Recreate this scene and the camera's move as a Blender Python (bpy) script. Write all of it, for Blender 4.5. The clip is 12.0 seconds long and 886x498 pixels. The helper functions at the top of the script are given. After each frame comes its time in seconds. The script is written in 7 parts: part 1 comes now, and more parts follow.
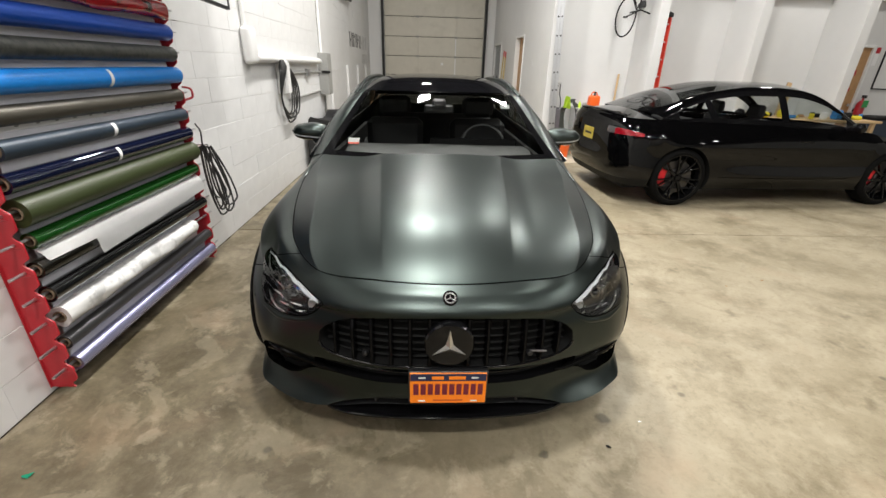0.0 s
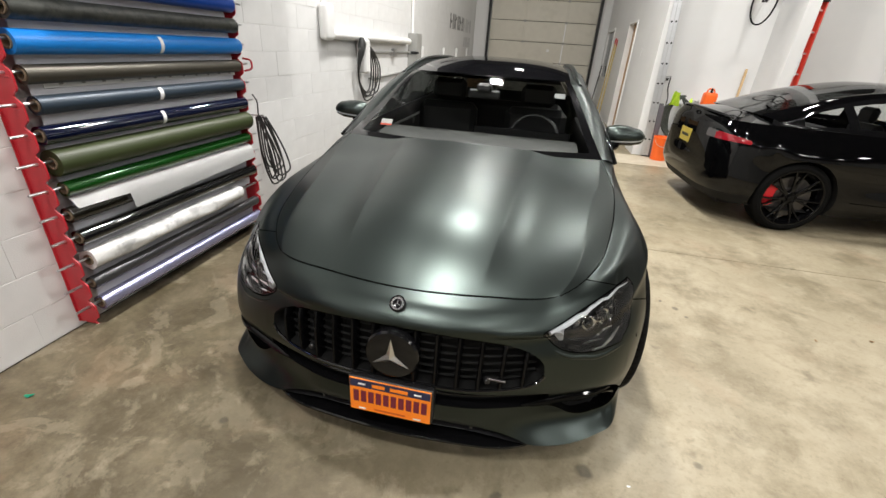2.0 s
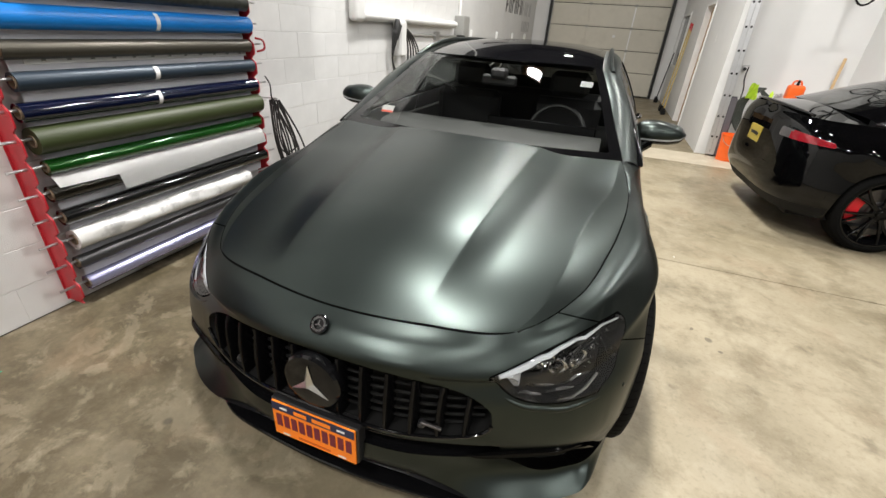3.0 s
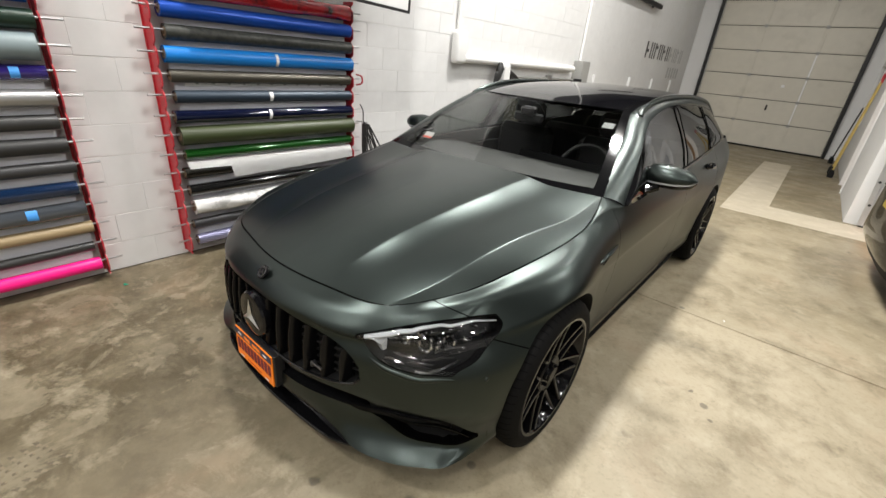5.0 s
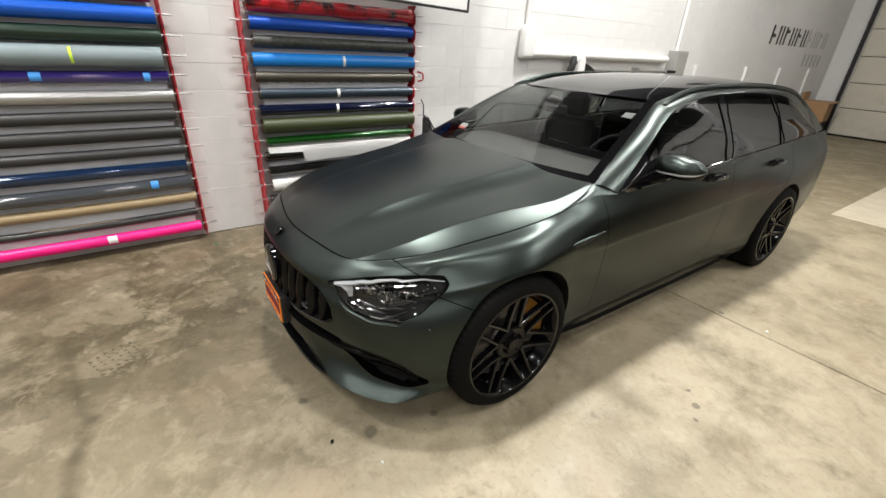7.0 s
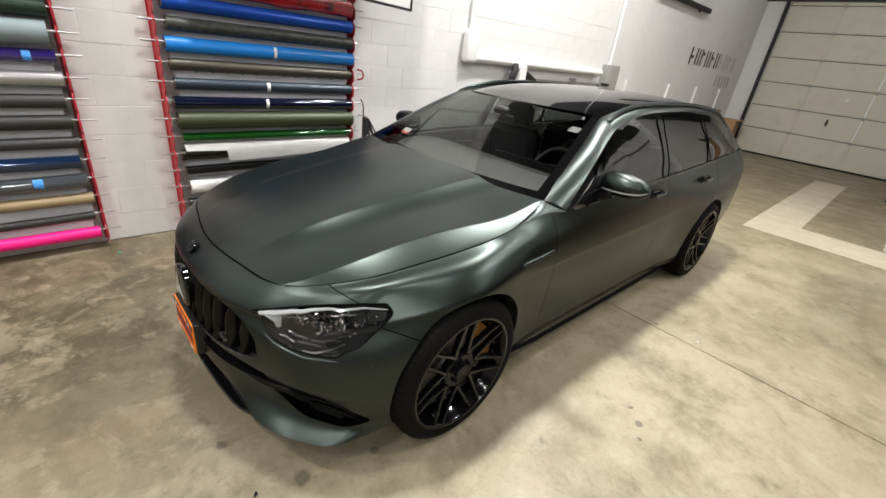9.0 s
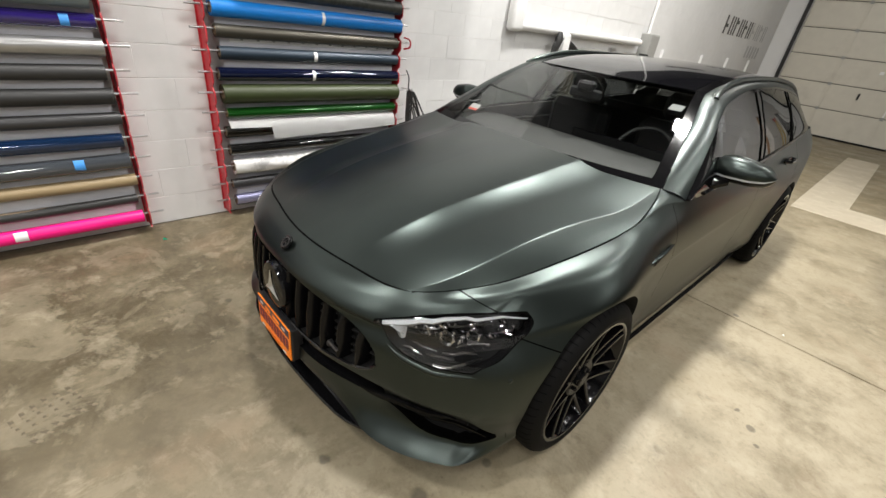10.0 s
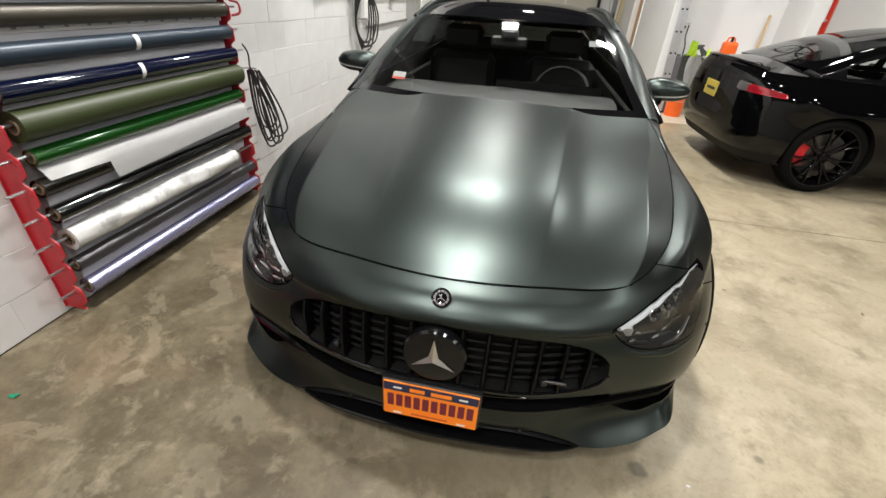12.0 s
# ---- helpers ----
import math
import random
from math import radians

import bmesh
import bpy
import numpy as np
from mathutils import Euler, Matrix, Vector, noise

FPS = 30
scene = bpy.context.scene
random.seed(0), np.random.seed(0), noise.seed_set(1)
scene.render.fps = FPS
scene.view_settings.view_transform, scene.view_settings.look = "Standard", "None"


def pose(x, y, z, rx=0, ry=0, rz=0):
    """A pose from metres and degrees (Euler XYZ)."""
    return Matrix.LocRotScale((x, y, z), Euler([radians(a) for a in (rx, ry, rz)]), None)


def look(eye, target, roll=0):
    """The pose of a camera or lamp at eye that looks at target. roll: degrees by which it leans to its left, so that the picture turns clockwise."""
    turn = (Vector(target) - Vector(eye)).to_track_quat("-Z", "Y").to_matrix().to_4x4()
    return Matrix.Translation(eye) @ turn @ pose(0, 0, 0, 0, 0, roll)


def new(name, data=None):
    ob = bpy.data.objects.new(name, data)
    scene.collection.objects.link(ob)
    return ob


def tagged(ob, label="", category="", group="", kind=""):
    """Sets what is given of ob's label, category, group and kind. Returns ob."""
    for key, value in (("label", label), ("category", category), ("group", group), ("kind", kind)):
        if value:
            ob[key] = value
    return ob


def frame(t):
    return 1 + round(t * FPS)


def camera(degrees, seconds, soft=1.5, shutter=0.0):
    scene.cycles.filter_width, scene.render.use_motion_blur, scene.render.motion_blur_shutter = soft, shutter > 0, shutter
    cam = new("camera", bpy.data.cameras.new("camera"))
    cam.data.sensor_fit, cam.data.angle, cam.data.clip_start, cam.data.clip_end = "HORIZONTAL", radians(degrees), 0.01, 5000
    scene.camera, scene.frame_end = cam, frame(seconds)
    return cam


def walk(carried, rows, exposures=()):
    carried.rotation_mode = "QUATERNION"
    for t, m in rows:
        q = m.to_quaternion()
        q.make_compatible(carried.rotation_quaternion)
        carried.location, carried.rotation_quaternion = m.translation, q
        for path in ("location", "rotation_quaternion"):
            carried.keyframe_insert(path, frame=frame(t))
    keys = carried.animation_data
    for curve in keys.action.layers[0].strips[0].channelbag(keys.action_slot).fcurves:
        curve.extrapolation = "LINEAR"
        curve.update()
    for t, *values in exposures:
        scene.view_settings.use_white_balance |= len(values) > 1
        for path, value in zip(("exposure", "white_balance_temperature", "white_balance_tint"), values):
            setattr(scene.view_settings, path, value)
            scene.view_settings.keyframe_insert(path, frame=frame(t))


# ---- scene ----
cam = camera(93.3, 12.0)
PATH = [
    (0, (-0.103, -1.313, 1.55), (-0.011, 0.517, 0.748), 1.7),
    (0.5, (-0.011, -1.315, 1.56), (-0.017, 0.523, 0.772), 0.4),
    (1, (0.159, -1.304, 1.564), (0.001, 0.528, 0.777), -0.3),
    (1.5, (0.291, -1.252, 1.566), (0.005, 0.549, 0.745), 1.6),
    (2, (0.362, -1.077, 1.536), (0.028, 0.691, 0.664), 3.9),
    (2.5, (0.448, -0.875, 1.534), (0.091, 0.868, 0.621), 5.1),
    (3, (0.632, -0.723, 1.52), (0.064, 0.951, 0.584), 4.2),
    (3.2, (0.735, -0.661, 1.514), (0.049, 0.947, 0.544), 4.2),
    (4.8, (1.38, -0.663, 1.572), (0.291, 0.795, 0.742), 5.2),
    (5, (1.464, -0.607, 1.573), (0.318, 0.805, 0.74), 5.2),
    (5.5, (1.65, -0.46, 1.563), (0.375, 0.793, 0.666), 3.1),
    (6, (1.788, -0.438, 1.578), (0.442, 0.75, 0.695), 1.5),
    (6.5, (1.939, -0.477, 1.579), (0.547, 0.648, 0.688), 4.0),
    (7, (2.043, -0.359, 1.6), (0.576, 0.684, 0.729), 2.8),
    (7.5, (2.123, -0.182, 1.603), (0.632, 0.883, 0.801), 3.6),
    (7.7, (2.143, -0.136, 1.612), (0.663, 0.962, 0.836), 3.7),
    (9.3, (1.767, -0.352, 1.615), (0.506, 0.934, 0.746), 7.7),
    (9.5, (1.685, -0.416, 1.605), (0.428, 0.863, 0.719), 7.9),
    (10, (1.39, -0.488, 1.554), (0.162, 0.763, 0.591), 7.6),
    (10.5, (1.073, -0.546, 1.553), (-0.035, 0.752, 0.511), 5.7),
    (11, (0.775, -0.687, 1.514), (0.004, 0.84, 0.478), 9.3),
    (11.5, (0.494, -0.815, 1.5), (-0.036, 0.807, 0.457), 5.7),
    (12, (0.148, -0.864, 1.481), (-0.127, 0.821, 0.44), 4.0),
]
walk(cam, [(t, look(eye, target, roll)) for t, eye, target, roll in PATH])

# ---- world and exposure ----
world = bpy.data.worlds.new("world")
scene.world = world
world.use_nodes = True
world.node_tree.nodes["Background"].inputs[0].default_value = (0.8, 0.85, 0.9, 1)
world.node_tree.nodes["Background"].inputs[1].default_value = 0.02
scene.view_settings.exposure = -0.45

CEIL = 5.4
# ceiling lamps: x, y, power; some known from reflections, others added as fill
LAMPS = [(-0.25, 3.95, 310), (-0.25, 0.8, 240), (-0.7, -2.6, 215), (1.85, 5.2, 115), (2.9, 0.8, 45), (2.0, -2.6, 100),
         (3.9, 4.7, 180), (6.2, -1.2, 150), (-0.25, 6.5, 150), (4.6, 6.6, 20), (7.6, 6.0, 110), (-0.1, 11.4, 42),
         # from here on unseen, added for fill and for glints on the saloon
         (-0.25, -5.6, 130), (5.2, -4.6, 115), (9.3, -1.6, 60),
         (7.7, -3.6, 25), (3.6, -5.6, 25), (7.2, -5.8, 25), (9.9, -4.2, 25)]


# ---- materials ----
def mat(name, color, rough=0.5, metal=0.0, grain=0.0, scale=20.0, bump=0.0, bscale=120.0, spec=0.5, coat=0.0, stain=None, island=0.0, mapping="Object"):
    """A principled material with colour variation at two scales, roughness variation and fine relief."""
    m = bpy.data.materials.new(name)
    m.use_nodes = True
    nt = m.node_tree
    N, L = nt.nodes, nt.links
    b = N["Principled BSDF"]
    b.inputs["Roughness"].default_value = rough
    b.inputs["Metallic"].default_value = metal
    b.inputs["Specular IOR Level"].default_value = spec
    b.inputs["Coat Weight"].default_value = coat
    b.inputs["Coat Roughness"].default_value = 0.03
    b.inputs["Base Color"].default_value = (*color, 1)
    tc = N.new("ShaderNodeTexCoord")
    src = tc.outputs[mapping]
    col = None
    if grain > 0:
        n1 = N.new("ShaderNodeTexNoise")
        n1.inputs["Scale"].default_value = scale
        n1.inputs["Detail"].default_value = 8
        n2 = N.new("ShaderNodeTexNoise")
        n2.inputs["Scale"].default_value = scale * 0.12
        n2.inputs["Detail"].default_value = 4
        L.new(src, n1.inputs["Vector"])
        L.new(src, n2.inputs["Vector"])
        add = N.new("ShaderNodeMath")
        add.operation = "ADD"
        L.new(n1.outputs["Fac"], add.inputs[0])
        L.new(n2.outputs["Fac"], add.inputs[1])
        mr = N.new("ShaderNodeMapRange")
        mr.inputs["From Min"].default_value = 0.6
        mr.inputs["From Max"].default_value = 1.4
        mr.inputs["To Min"].default_value = 1 - grain
        mr.inputs["To Max"].default_value = 1 + grain
        L.new(add.outputs[0], mr.inputs["Value"])
        mul = N.new("ShaderNodeVectorMath")
        mul.operation = "SCALE"
        mul.inputs[0].default_value = color
        L.new(mr.outputs["Result"], mul.inputs["Scale"])
        col = mul.outputs["Vector"]
        mr2 = N.new("ShaderNodeMapRange")
        mr2.inputs["To Min"].default_value = max(0.02, rough - 0.12 * grain * 3)
        mr2.inputs["To Max"].default_value = min(1.0, rough + 0.12 * grain * 3)
        L.new(n1.outputs["Fac"], mr2.inputs["Value"])
        L.new(mr2.outputs["Result"], b.inputs["Roughness"])
    if stain:
        # stain: colour, noise scale, threshold low, threshold high
        sc, ss, lo, hi = stain
        n3 = N.new("ShaderNodeTexNoise")
        n3.inputs["Scale"].default_value = ss
        n3.inputs["Detail"].default_value = 6
        n3.inputs["Roughness"].default_value = 0.62
        L.new(src, n3.inputs["Vector"])
        mr3 = N.new("ShaderNodeMapRange")
        mr3.inputs["From Min"].default_value = lo
        mr3.inputs["From Max"].default_value = hi
        L.new(n3.outputs["Fac"], mr3.inputs["Value"])
        mix = N.new("ShaderNodeMix")
        mix.data_type = "RGBA"
        L.new(mr3.outputs["Result"], mix.inputs["Factor"])
        if col is not None:
            L.new(col, mix.inputs["A"])
        else:
            mix.inputs["A"].default_value = (*color, 1)
        mix.inputs["B"].default_value = (*sc, 1)
        col = mix.outputs["Result"]
    if island > 0:
        oi = N.new("ShaderNodeObjectInfo")
        ge = N.new("ShaderNodeNewGeometry")
        ad = N.new("ShaderNodeMath")
        ad.operation = "ADD"
        L.new(oi.outputs["Random"], ad.inputs[0])
        L.new(ge.outputs["Random Per Island"], ad.inputs[1])
        fr = N.new("ShaderNodeMath")
        fr.operation = "FRACT"
        L.new(ad.outputs[0], fr.inputs[0])
        mr4 = N.new("ShaderNodeMapRange")
        mr4.inputs["To Min"].default_value = 1 - island
        mr4.inputs["To Max"].default_value = 1 + island
        L.new(fr.outputs[0], mr4.inputs["Value"])
        mul4 = N.new("ShaderNodeVectorMath")
        mul4.operation = "SCALE"
        mul4.inputs[0].default_value = color
        if col is not None:
            L.new(col, mul4.inputs[0])
        L.new(mr4.outputs["Result"], mul4.inputs["Scale"])
        col = mul4.outputs["Vector"]
    if col is not None:
        L.new(col, b.inputs["Base Color"])
    if bump > 0:
        n5 = N.new("ShaderNodeTexNoise")
        n5.inputs["Scale"].default_value = bscale
        n5.inputs["Detail"].default_value = 6
        L.new(src, n5.inputs["Vector"])
        bp = N.new("ShaderNodeBump")
        bp.inputs["Strength"].default_value = bump
        bp.inputs["Distance"].default_value = 0.004
        L.new(n5.outputs["Fac"], bp.inputs["Height"])
        L.new(bp.outputs["Normal"], b.inputs["Normal"])
    return m


def glow(name, color, strength):
    m = bpy.data.materials.new(name)
    m.use_nodes = True
    b = m.node_tree.nodes["Principled BSDF"]
    b.inputs["Base Color"].default_value = (0.8, 0.8, 0.8, 1)
    b.inputs["Emission Color"].default_value = (*color, 1)
    b.inputs["Emission Strength"].default_value = strength
    return m


def pane(name, tint, ior=1.5, rough=0.0):
    """Thin glass: clear or tinted straight through, mirror gloss by Fresnel."""
    m = bpy.data.materials.new(name)
    m.use_nodes = True
    N, L = m.node_tree.nodes, m.node_tree.links
    N.remove(N["Principled BSDF"])
    out = N["Material Output"]
    lw = N.new("ShaderNodeLayerWeight")
    lw.inputs["Blend"].default_value = 0.5
    pw = N.new("ShaderNodeMath")
    pw.operation = "POWER"
    pw.inputs[1].default_value = 5.0
    L.new(lw.outputs["Facing"], pw.inputs[0])
    fr = N.new("ShaderNodeMath")
    fr.operation = "MULTIPLY_ADD"
    f0 = 2 * ((ior - 1) / (ior + 1)) ** 2
    fr.inputs[1].default_value, fr.inputs[2].default_value = 1 - f0, f0
    L.new(pw.outputs[0], fr.inputs[0])
    tr = N.new("ShaderNodeBsdfTransparent")
    tr.inputs["Color"].default_value = (*tint, 1)
    gl = N.new("ShaderNodeBsdfGlossy")
    gl.inputs["Roughness"].default_value = rough
    mx = N.new("ShaderNodeMixShader")
    L.new(fr.outputs[0], mx.inputs[0])
    L.new(tr.outputs[0], mx.inputs[1])
    L.new(gl.outputs[0], mx.inputs[2])
    L.new(mx.outputs[0], out.inputs["Surface"])
    return m


def concrete(name, light, dark, stain, grime, pale):
    """Worn sealed concrete: broad cloudy patches, mottling, dark spills and fine pits."""
    m = bpy.data.materials.new(name)
    m.use_nodes = True
    N, L = m.node_tree.nodes, m.node_tree.links
    b = N["Principled BSDF"]
    geo = N.new("ShaderNodeNewGeometry")
    P = geo.outputs["Position"]

    def noi(s, d, r=0.55, dist=0.0):
        n = N.new("ShaderNodeTexNoise")
        n.inputs["Scale"].default_value, n.inputs["Detail"].default_value = s, d
        n.inputs["Roughness"].default_value, n.inputs["Distortion"].default_value = r, dist
        L.new(P, n.inputs["Vector"])
        return n.outputs["Fac"]

    def rng(v, a, c, lo=0.0, hi=1.0):
        r = N.new("ShaderNodeMapRange")
        r.inputs["From Min"].default_value, r.inputs["From Max"].default_value = a, c
        r.inputs["To Min"].default_value, r.inputs["To Max"].default_value = lo, hi
        L.new(v, r.inputs["Value"])
        return r.outputs["Result"]

    def mixc(f, a, c):
        x = N.new("ShaderNodeMix")
        x.data_type = "RGBA"
        L.new(f, x.inputs["Factor"])
        for key, v in (("A", a), ("B", c)):
            if isinstance(v, tuple):
                x.inputs[key].default_value = (*v, 1)
            else:
                L.new(v, x.inputs[key])
        return x.outputs["Result"]

    c = mixc(rng(noi(0.7, 9, 0.62, 0.15), 0.38, 0.64), light, dark)
    c = mixc(rng(noi(2.1, 12, 0.72, 0.1), 0.47, 0.66, 0, 0.75), c, stain)
    c = mixc(rng(noi(7.5, 10, 0.7, 0.0), 0.54, 0.70, 0, 0.55), c, pale)
    # old grime in front of the bays by the block wall, with a ragged edge
    sep = N.new("ShaderNodeSeparateXYZ")
    L.new(P, sep.inputs[0])
    a1 = N.new("ShaderNodeMath")
    a1.operation = "MULTIPLY_ADD"
    L.new(noi(0.8, 6, 0.6, 0.5), a1.inputs[0])
    a1.inputs[1].default_value = 3.2
    L.new(sep.outputs["X"], a1.inputs[2])
    a2 = N.new("ShaderNodeMath")
    a2.operation = "MULTIPLY_ADD"
    L.new(sep.outputs["Y"], a2.inputs[0])
    a2.inputs[1].default_value = 0.35
    L.new(a1.outputs[0], a2.inputs[2])
    gm = N.new("ShaderNodeMath")
    gm.operation = "MULTIPLY"
    L.new(rng(a2.outputs[0], 0.9, 2.7, 0.9, 0.0), gm.inputs[0])
    L.new(rng(noi(2.6, 12, 0.74, 0.2), 0.42, 0.64, 1.0, 0.55), gm.inputs[1])
    c = mixc(gm.outputs[0], c, grime)
    c = mixc(rng(noi(38, 8, 0.75), 0.52, 0.72, 0, 0.5), c, stain)
    # stain tone mixed in, with a ragged edge, towards the passage
    a3 = N.new("ShaderNodeMath")
    a3.operation = "MULTIPLY_ADD"
    L.new(noi(1.1, 7, 0.65, 0.4), a3.inputs[0])
    a3.inputs[1].default_value = 2.4
    L.new(sep.outputs["Y"], a3.inputs[2])
    c = mixc(rng(a3.outputs[0], 5.7, 8.2, 0.0, 0.7), c, stain)
    # worn spots where the grime has rubbed off, and small oily drops
    c = mixc(rng(noi(4.6, 9, 0.66, 0.3), 0.55, 0.64, 0, 0.34), c, pale)
    c = mixc(rng(noi(5.7, 7, 0.6, 0.2), 0.61, 0.72, 0, 0.42), c, grime)
    # turning tyre marks
    for cx, cy, rad in ((2.25, 1.5, 0.40), (1.95, 1.75, 0.33)):
        dv = N.new("ShaderNodeVectorMath")
        dv.operation = "DISTANCE"
        L.new(P, dv.inputs[0])
        dv.inputs[1].default_value = (cx, cy, 0)
        ab = N.new("ShaderNodeMath")
        ab.operation = "SUBTRACT"
        L.new(dv.outputs["Value"], ab.inputs[0])
        ab.inputs[1].default_value = rad
        aa = N.new("ShaderNodeMath")
        aa.operation = "ABSOLUTE"
        L.new(ab.outputs[0], aa.inputs[0])
        mu = N.new("ShaderNodeMath")
        mu.operation = "MULTIPLY"
        L.new(rng(aa.outputs[0], 0.006, 0.022, 0.25, 0.0), mu.inputs[0])
        L.new(rng(noi(2.4, 4), 0.42, 0.6), mu.inputs[1])
        c = mixc(mu.outputs[0], c, stain)
    # flaked pale crust with sharp ragged edges, and a reddish cast in places
    c = mixc(rng(noi(3.1, 13, 0.68, 0.6), 0.53, 0.57, 0, 0.20), c, pale)
    c = mixc(rng(noi(13.0, 10, 0.75, 0.3), 0.57, 0.66, 0, 0.30), c, stain)
    c = mixc(rng(noi(1.6, 8, 0.6, 0.3), 0.56, 0.70, 0, 0.28), c, (0.36, 0.25, 0.16))
    # a dark run of old spill, in short lengths, wavering
    wob = N.new("ShaderNodeVectorMath")
    wob.operation = "MULTIPLY_ADD"
    nz = N.new("ShaderNodeTexNoise")
    nz.inputs["Scale"].default_value, nz.inputs["Detail"].default_value = 9.0, 6
    L.new(P, nz.inputs["Vector"])
    L.new(nz.outputs["Color"], wob.inputs[0])
    wob.inputs[1].default_value = (0.09, 0.09, 0.0)
    L.new(P, wob.inputs[2])
    run = [(-0.64, -0.97), (-0.10, -0.87), (0.09, -0.81), (0.30, -0.85), (0.52, -0.86), (0.80, -1.02)]
    for (xa, ya), (xb, yb) in zip(run, run[1:]):
        ln = math.hypot(xb - xa, yb - ya)
        rel = N.new("ShaderNodeVectorMath")
        rel.operation = "SUBTRACT"
        L.new(wob.outputs[0], rel.inputs[0])
        rel.inputs[1].default_value = (xa, ya, 0)
        dot = N.new("ShaderNodeVectorMath")
        dot.operation = "DOT_PRODUCT"
        L.new(rel.outputs[0], dot.inputs[0])
        dot.inputs[1].default_value = ((xb - xa) / ln, (yb - ya) / ln, 0)
        foot = N.new("ShaderNodeVectorMath")
        foot.operation = "SCALE"
        foot.inputs[0].default_value = ((xb - xa) / ln, (yb - ya) / ln, 0)
        L.new(rng(dot.outputs["Value"], 0, ln, 0, ln), foot.inputs["Scale"])
        gap = N.new("ShaderNodeVectorMath")
        gap.operation = "DISTANCE"
        L.new(rel.outputs[0], gap.inputs[0])
        L.new(foot.outputs[0], gap.inputs[1])
        c = mixc(rng(gap.outputs["Value"], 0.008, 0.05, 0.5, 0.0), c, grime)
    # single oil drops
    for cx, cy, rad in ((0.81, 0.235, 0.032), (0.48, 0.03, 0.020), (1.55, 1.70, 0.022), (1.47, 1.78, 0.014), (1.60, 1.60, 0.012)):
        dv = N.new("ShaderNodeVectorMath")
        dv.operation = "DISTANCE"
        L.new(wob.outputs[0], dv.inputs[0])
        dv.inputs[1].default_value = (cx, cy, 0)
        c = mixc(rng(dv.outputs["Value"], rad * 0.7, rad * 1.2, 0.62, 0.0), c, (0.05, 0.042, 0.03))
    vor = N.new("ShaderNodeTexVoronoi")
    vor.inputs["Scale"].default_value = 2.3
    L.new(P, vor.inputs["Vector"])
    c = mixc(rng(vor.outputs["Distance"], 0.035, 0.06, 0.6, 0.0), c, (0.05, 0.042, 0.03))
    L.new(c, b.inputs["Base Color"])
    L.new(rng(noi(2.0, 6, 0.6), 0.3, 0.7, 0.34, 0.6), b.inputs["Roughness"])
    bp = N.new("ShaderNodeBump")
    bp.inputs["Strength"].default_value, bp.inputs["Distance"].default_value = 0.25, 0.003
    L.new(noi(45, 8, 0.7), bp.inputs["Height"])
    L.new(bp.outputs["Normal"], b.inputs["Normal"])
    return m


def satin_wrap(name, color, rough):
    """Satin metallic film: a soft-edged metal gloss with a fine flake and slight unevenness."""
    m = bpy.data.materials.new(name)
    m.use_nodes = True
    N, L = m.node_tree.nodes, m.node_tree.links
    b = N["Principled BSDF"]
    b.inputs["Metallic"].default_value = 1.0
    tc = N.new("ShaderNodeTexCoord")
    n1 = N.new("ShaderNodeTexNoise")
    n1.inputs["Scale"].default_value, n1.inputs["Detail"].default_value = 900.0, 2
    L.new(tc.outputs["Object"], n1.inputs["Vector"])
    n2 = N.new("ShaderNodeTexNoise")
    n2.inputs["Scale"].default_value, n2.inputs["Detail"].default_value = 3.0, 5
    L.new(tc.outputs["Object"], n2.inputs["Vector"])
    r1 = N.new("ShaderNodeMapRange")
    r1.inputs["To Min"].default_value, r1.inputs["To Max"].default_value = 0.8, 1.2
    L.new(n1.outputs["Fac"], r1.inputs["Value"])
    sc = N.new("ShaderNodeVectorMath")
    sc.operation = "SCALE"
    sc.inputs[0].default_value = color
    L.new(r1.outputs["Result"], sc.inputs["Scale"])
    L.new(sc.outputs["Vector"], b.inputs["Base Color"])
    r2 = N.new("ShaderNodeMapRange")
    r2.inputs["To Min"].default_value, r2.inputs["To Max"].default_value = rough - 0.02, rough + 0.02
    L.new(n2.outputs["Fac"], r2.inputs["Value"])
    L.new(r2.outputs["Result"], b.inputs["Roughness"])
    return m


M_FLOOR = concrete("concrete", (0.365, 0.313, 0.218), (0.258, 0.216, 0.141), (0.135, 0.107, 0.058), (0.058, 0.044, 0.022), (0.41, 0.358, 0.258))
M_PATCH = concrete("concrete_patch", (0.50, 0.445, 0.34), (0.44, 0.385, 0.29), (0.40, 0.35, 0.26), (0.46, 0.40, 0.31), (0.60, 0.54, 0.43))
M_JOINT = mat("joint_dirt", (0.035, 0.030, 0.022), 0.9, grain=0.3, scale=30)
M_BLOCK = mat("painted_block", (0.68, 0.68, 0.675), 0.55, grain=0.05, scale=9, bump=0.35, bscale=160, stain=((0.64, 0.63, 0.60), 1.3, 0.55, 0.85), island=0.004)
M_MORTAR = mat("painted_mortar", (0.68, 0.675, 0.66), 0.7, grain=0.08, scale=14, bump=0.3)
M_PLASTER = mat("white_drywall", (0.67, 0.67, 0.665), 0.6, grain=0.03, scale=4, bump=0.12, bscale=90, stain=((0.66, 0.65, 0.62), 1.1, 0.56, 0.9))
# near black, so that paint and glass mirror a dark upper room
M_CEIL = mat("dark_upper_paint", (0.035, 0.035, 0.035), 0.8, grain=0.1, scale=5)
M_DOORP = mat("garage_door_paint", (0.57, 0.54, 0.46), 0.45, grain=0.06, scale=6, bump=0.1, stain=((0.40, 0.37, 0.30), 1.6, 0.55, 0.9))
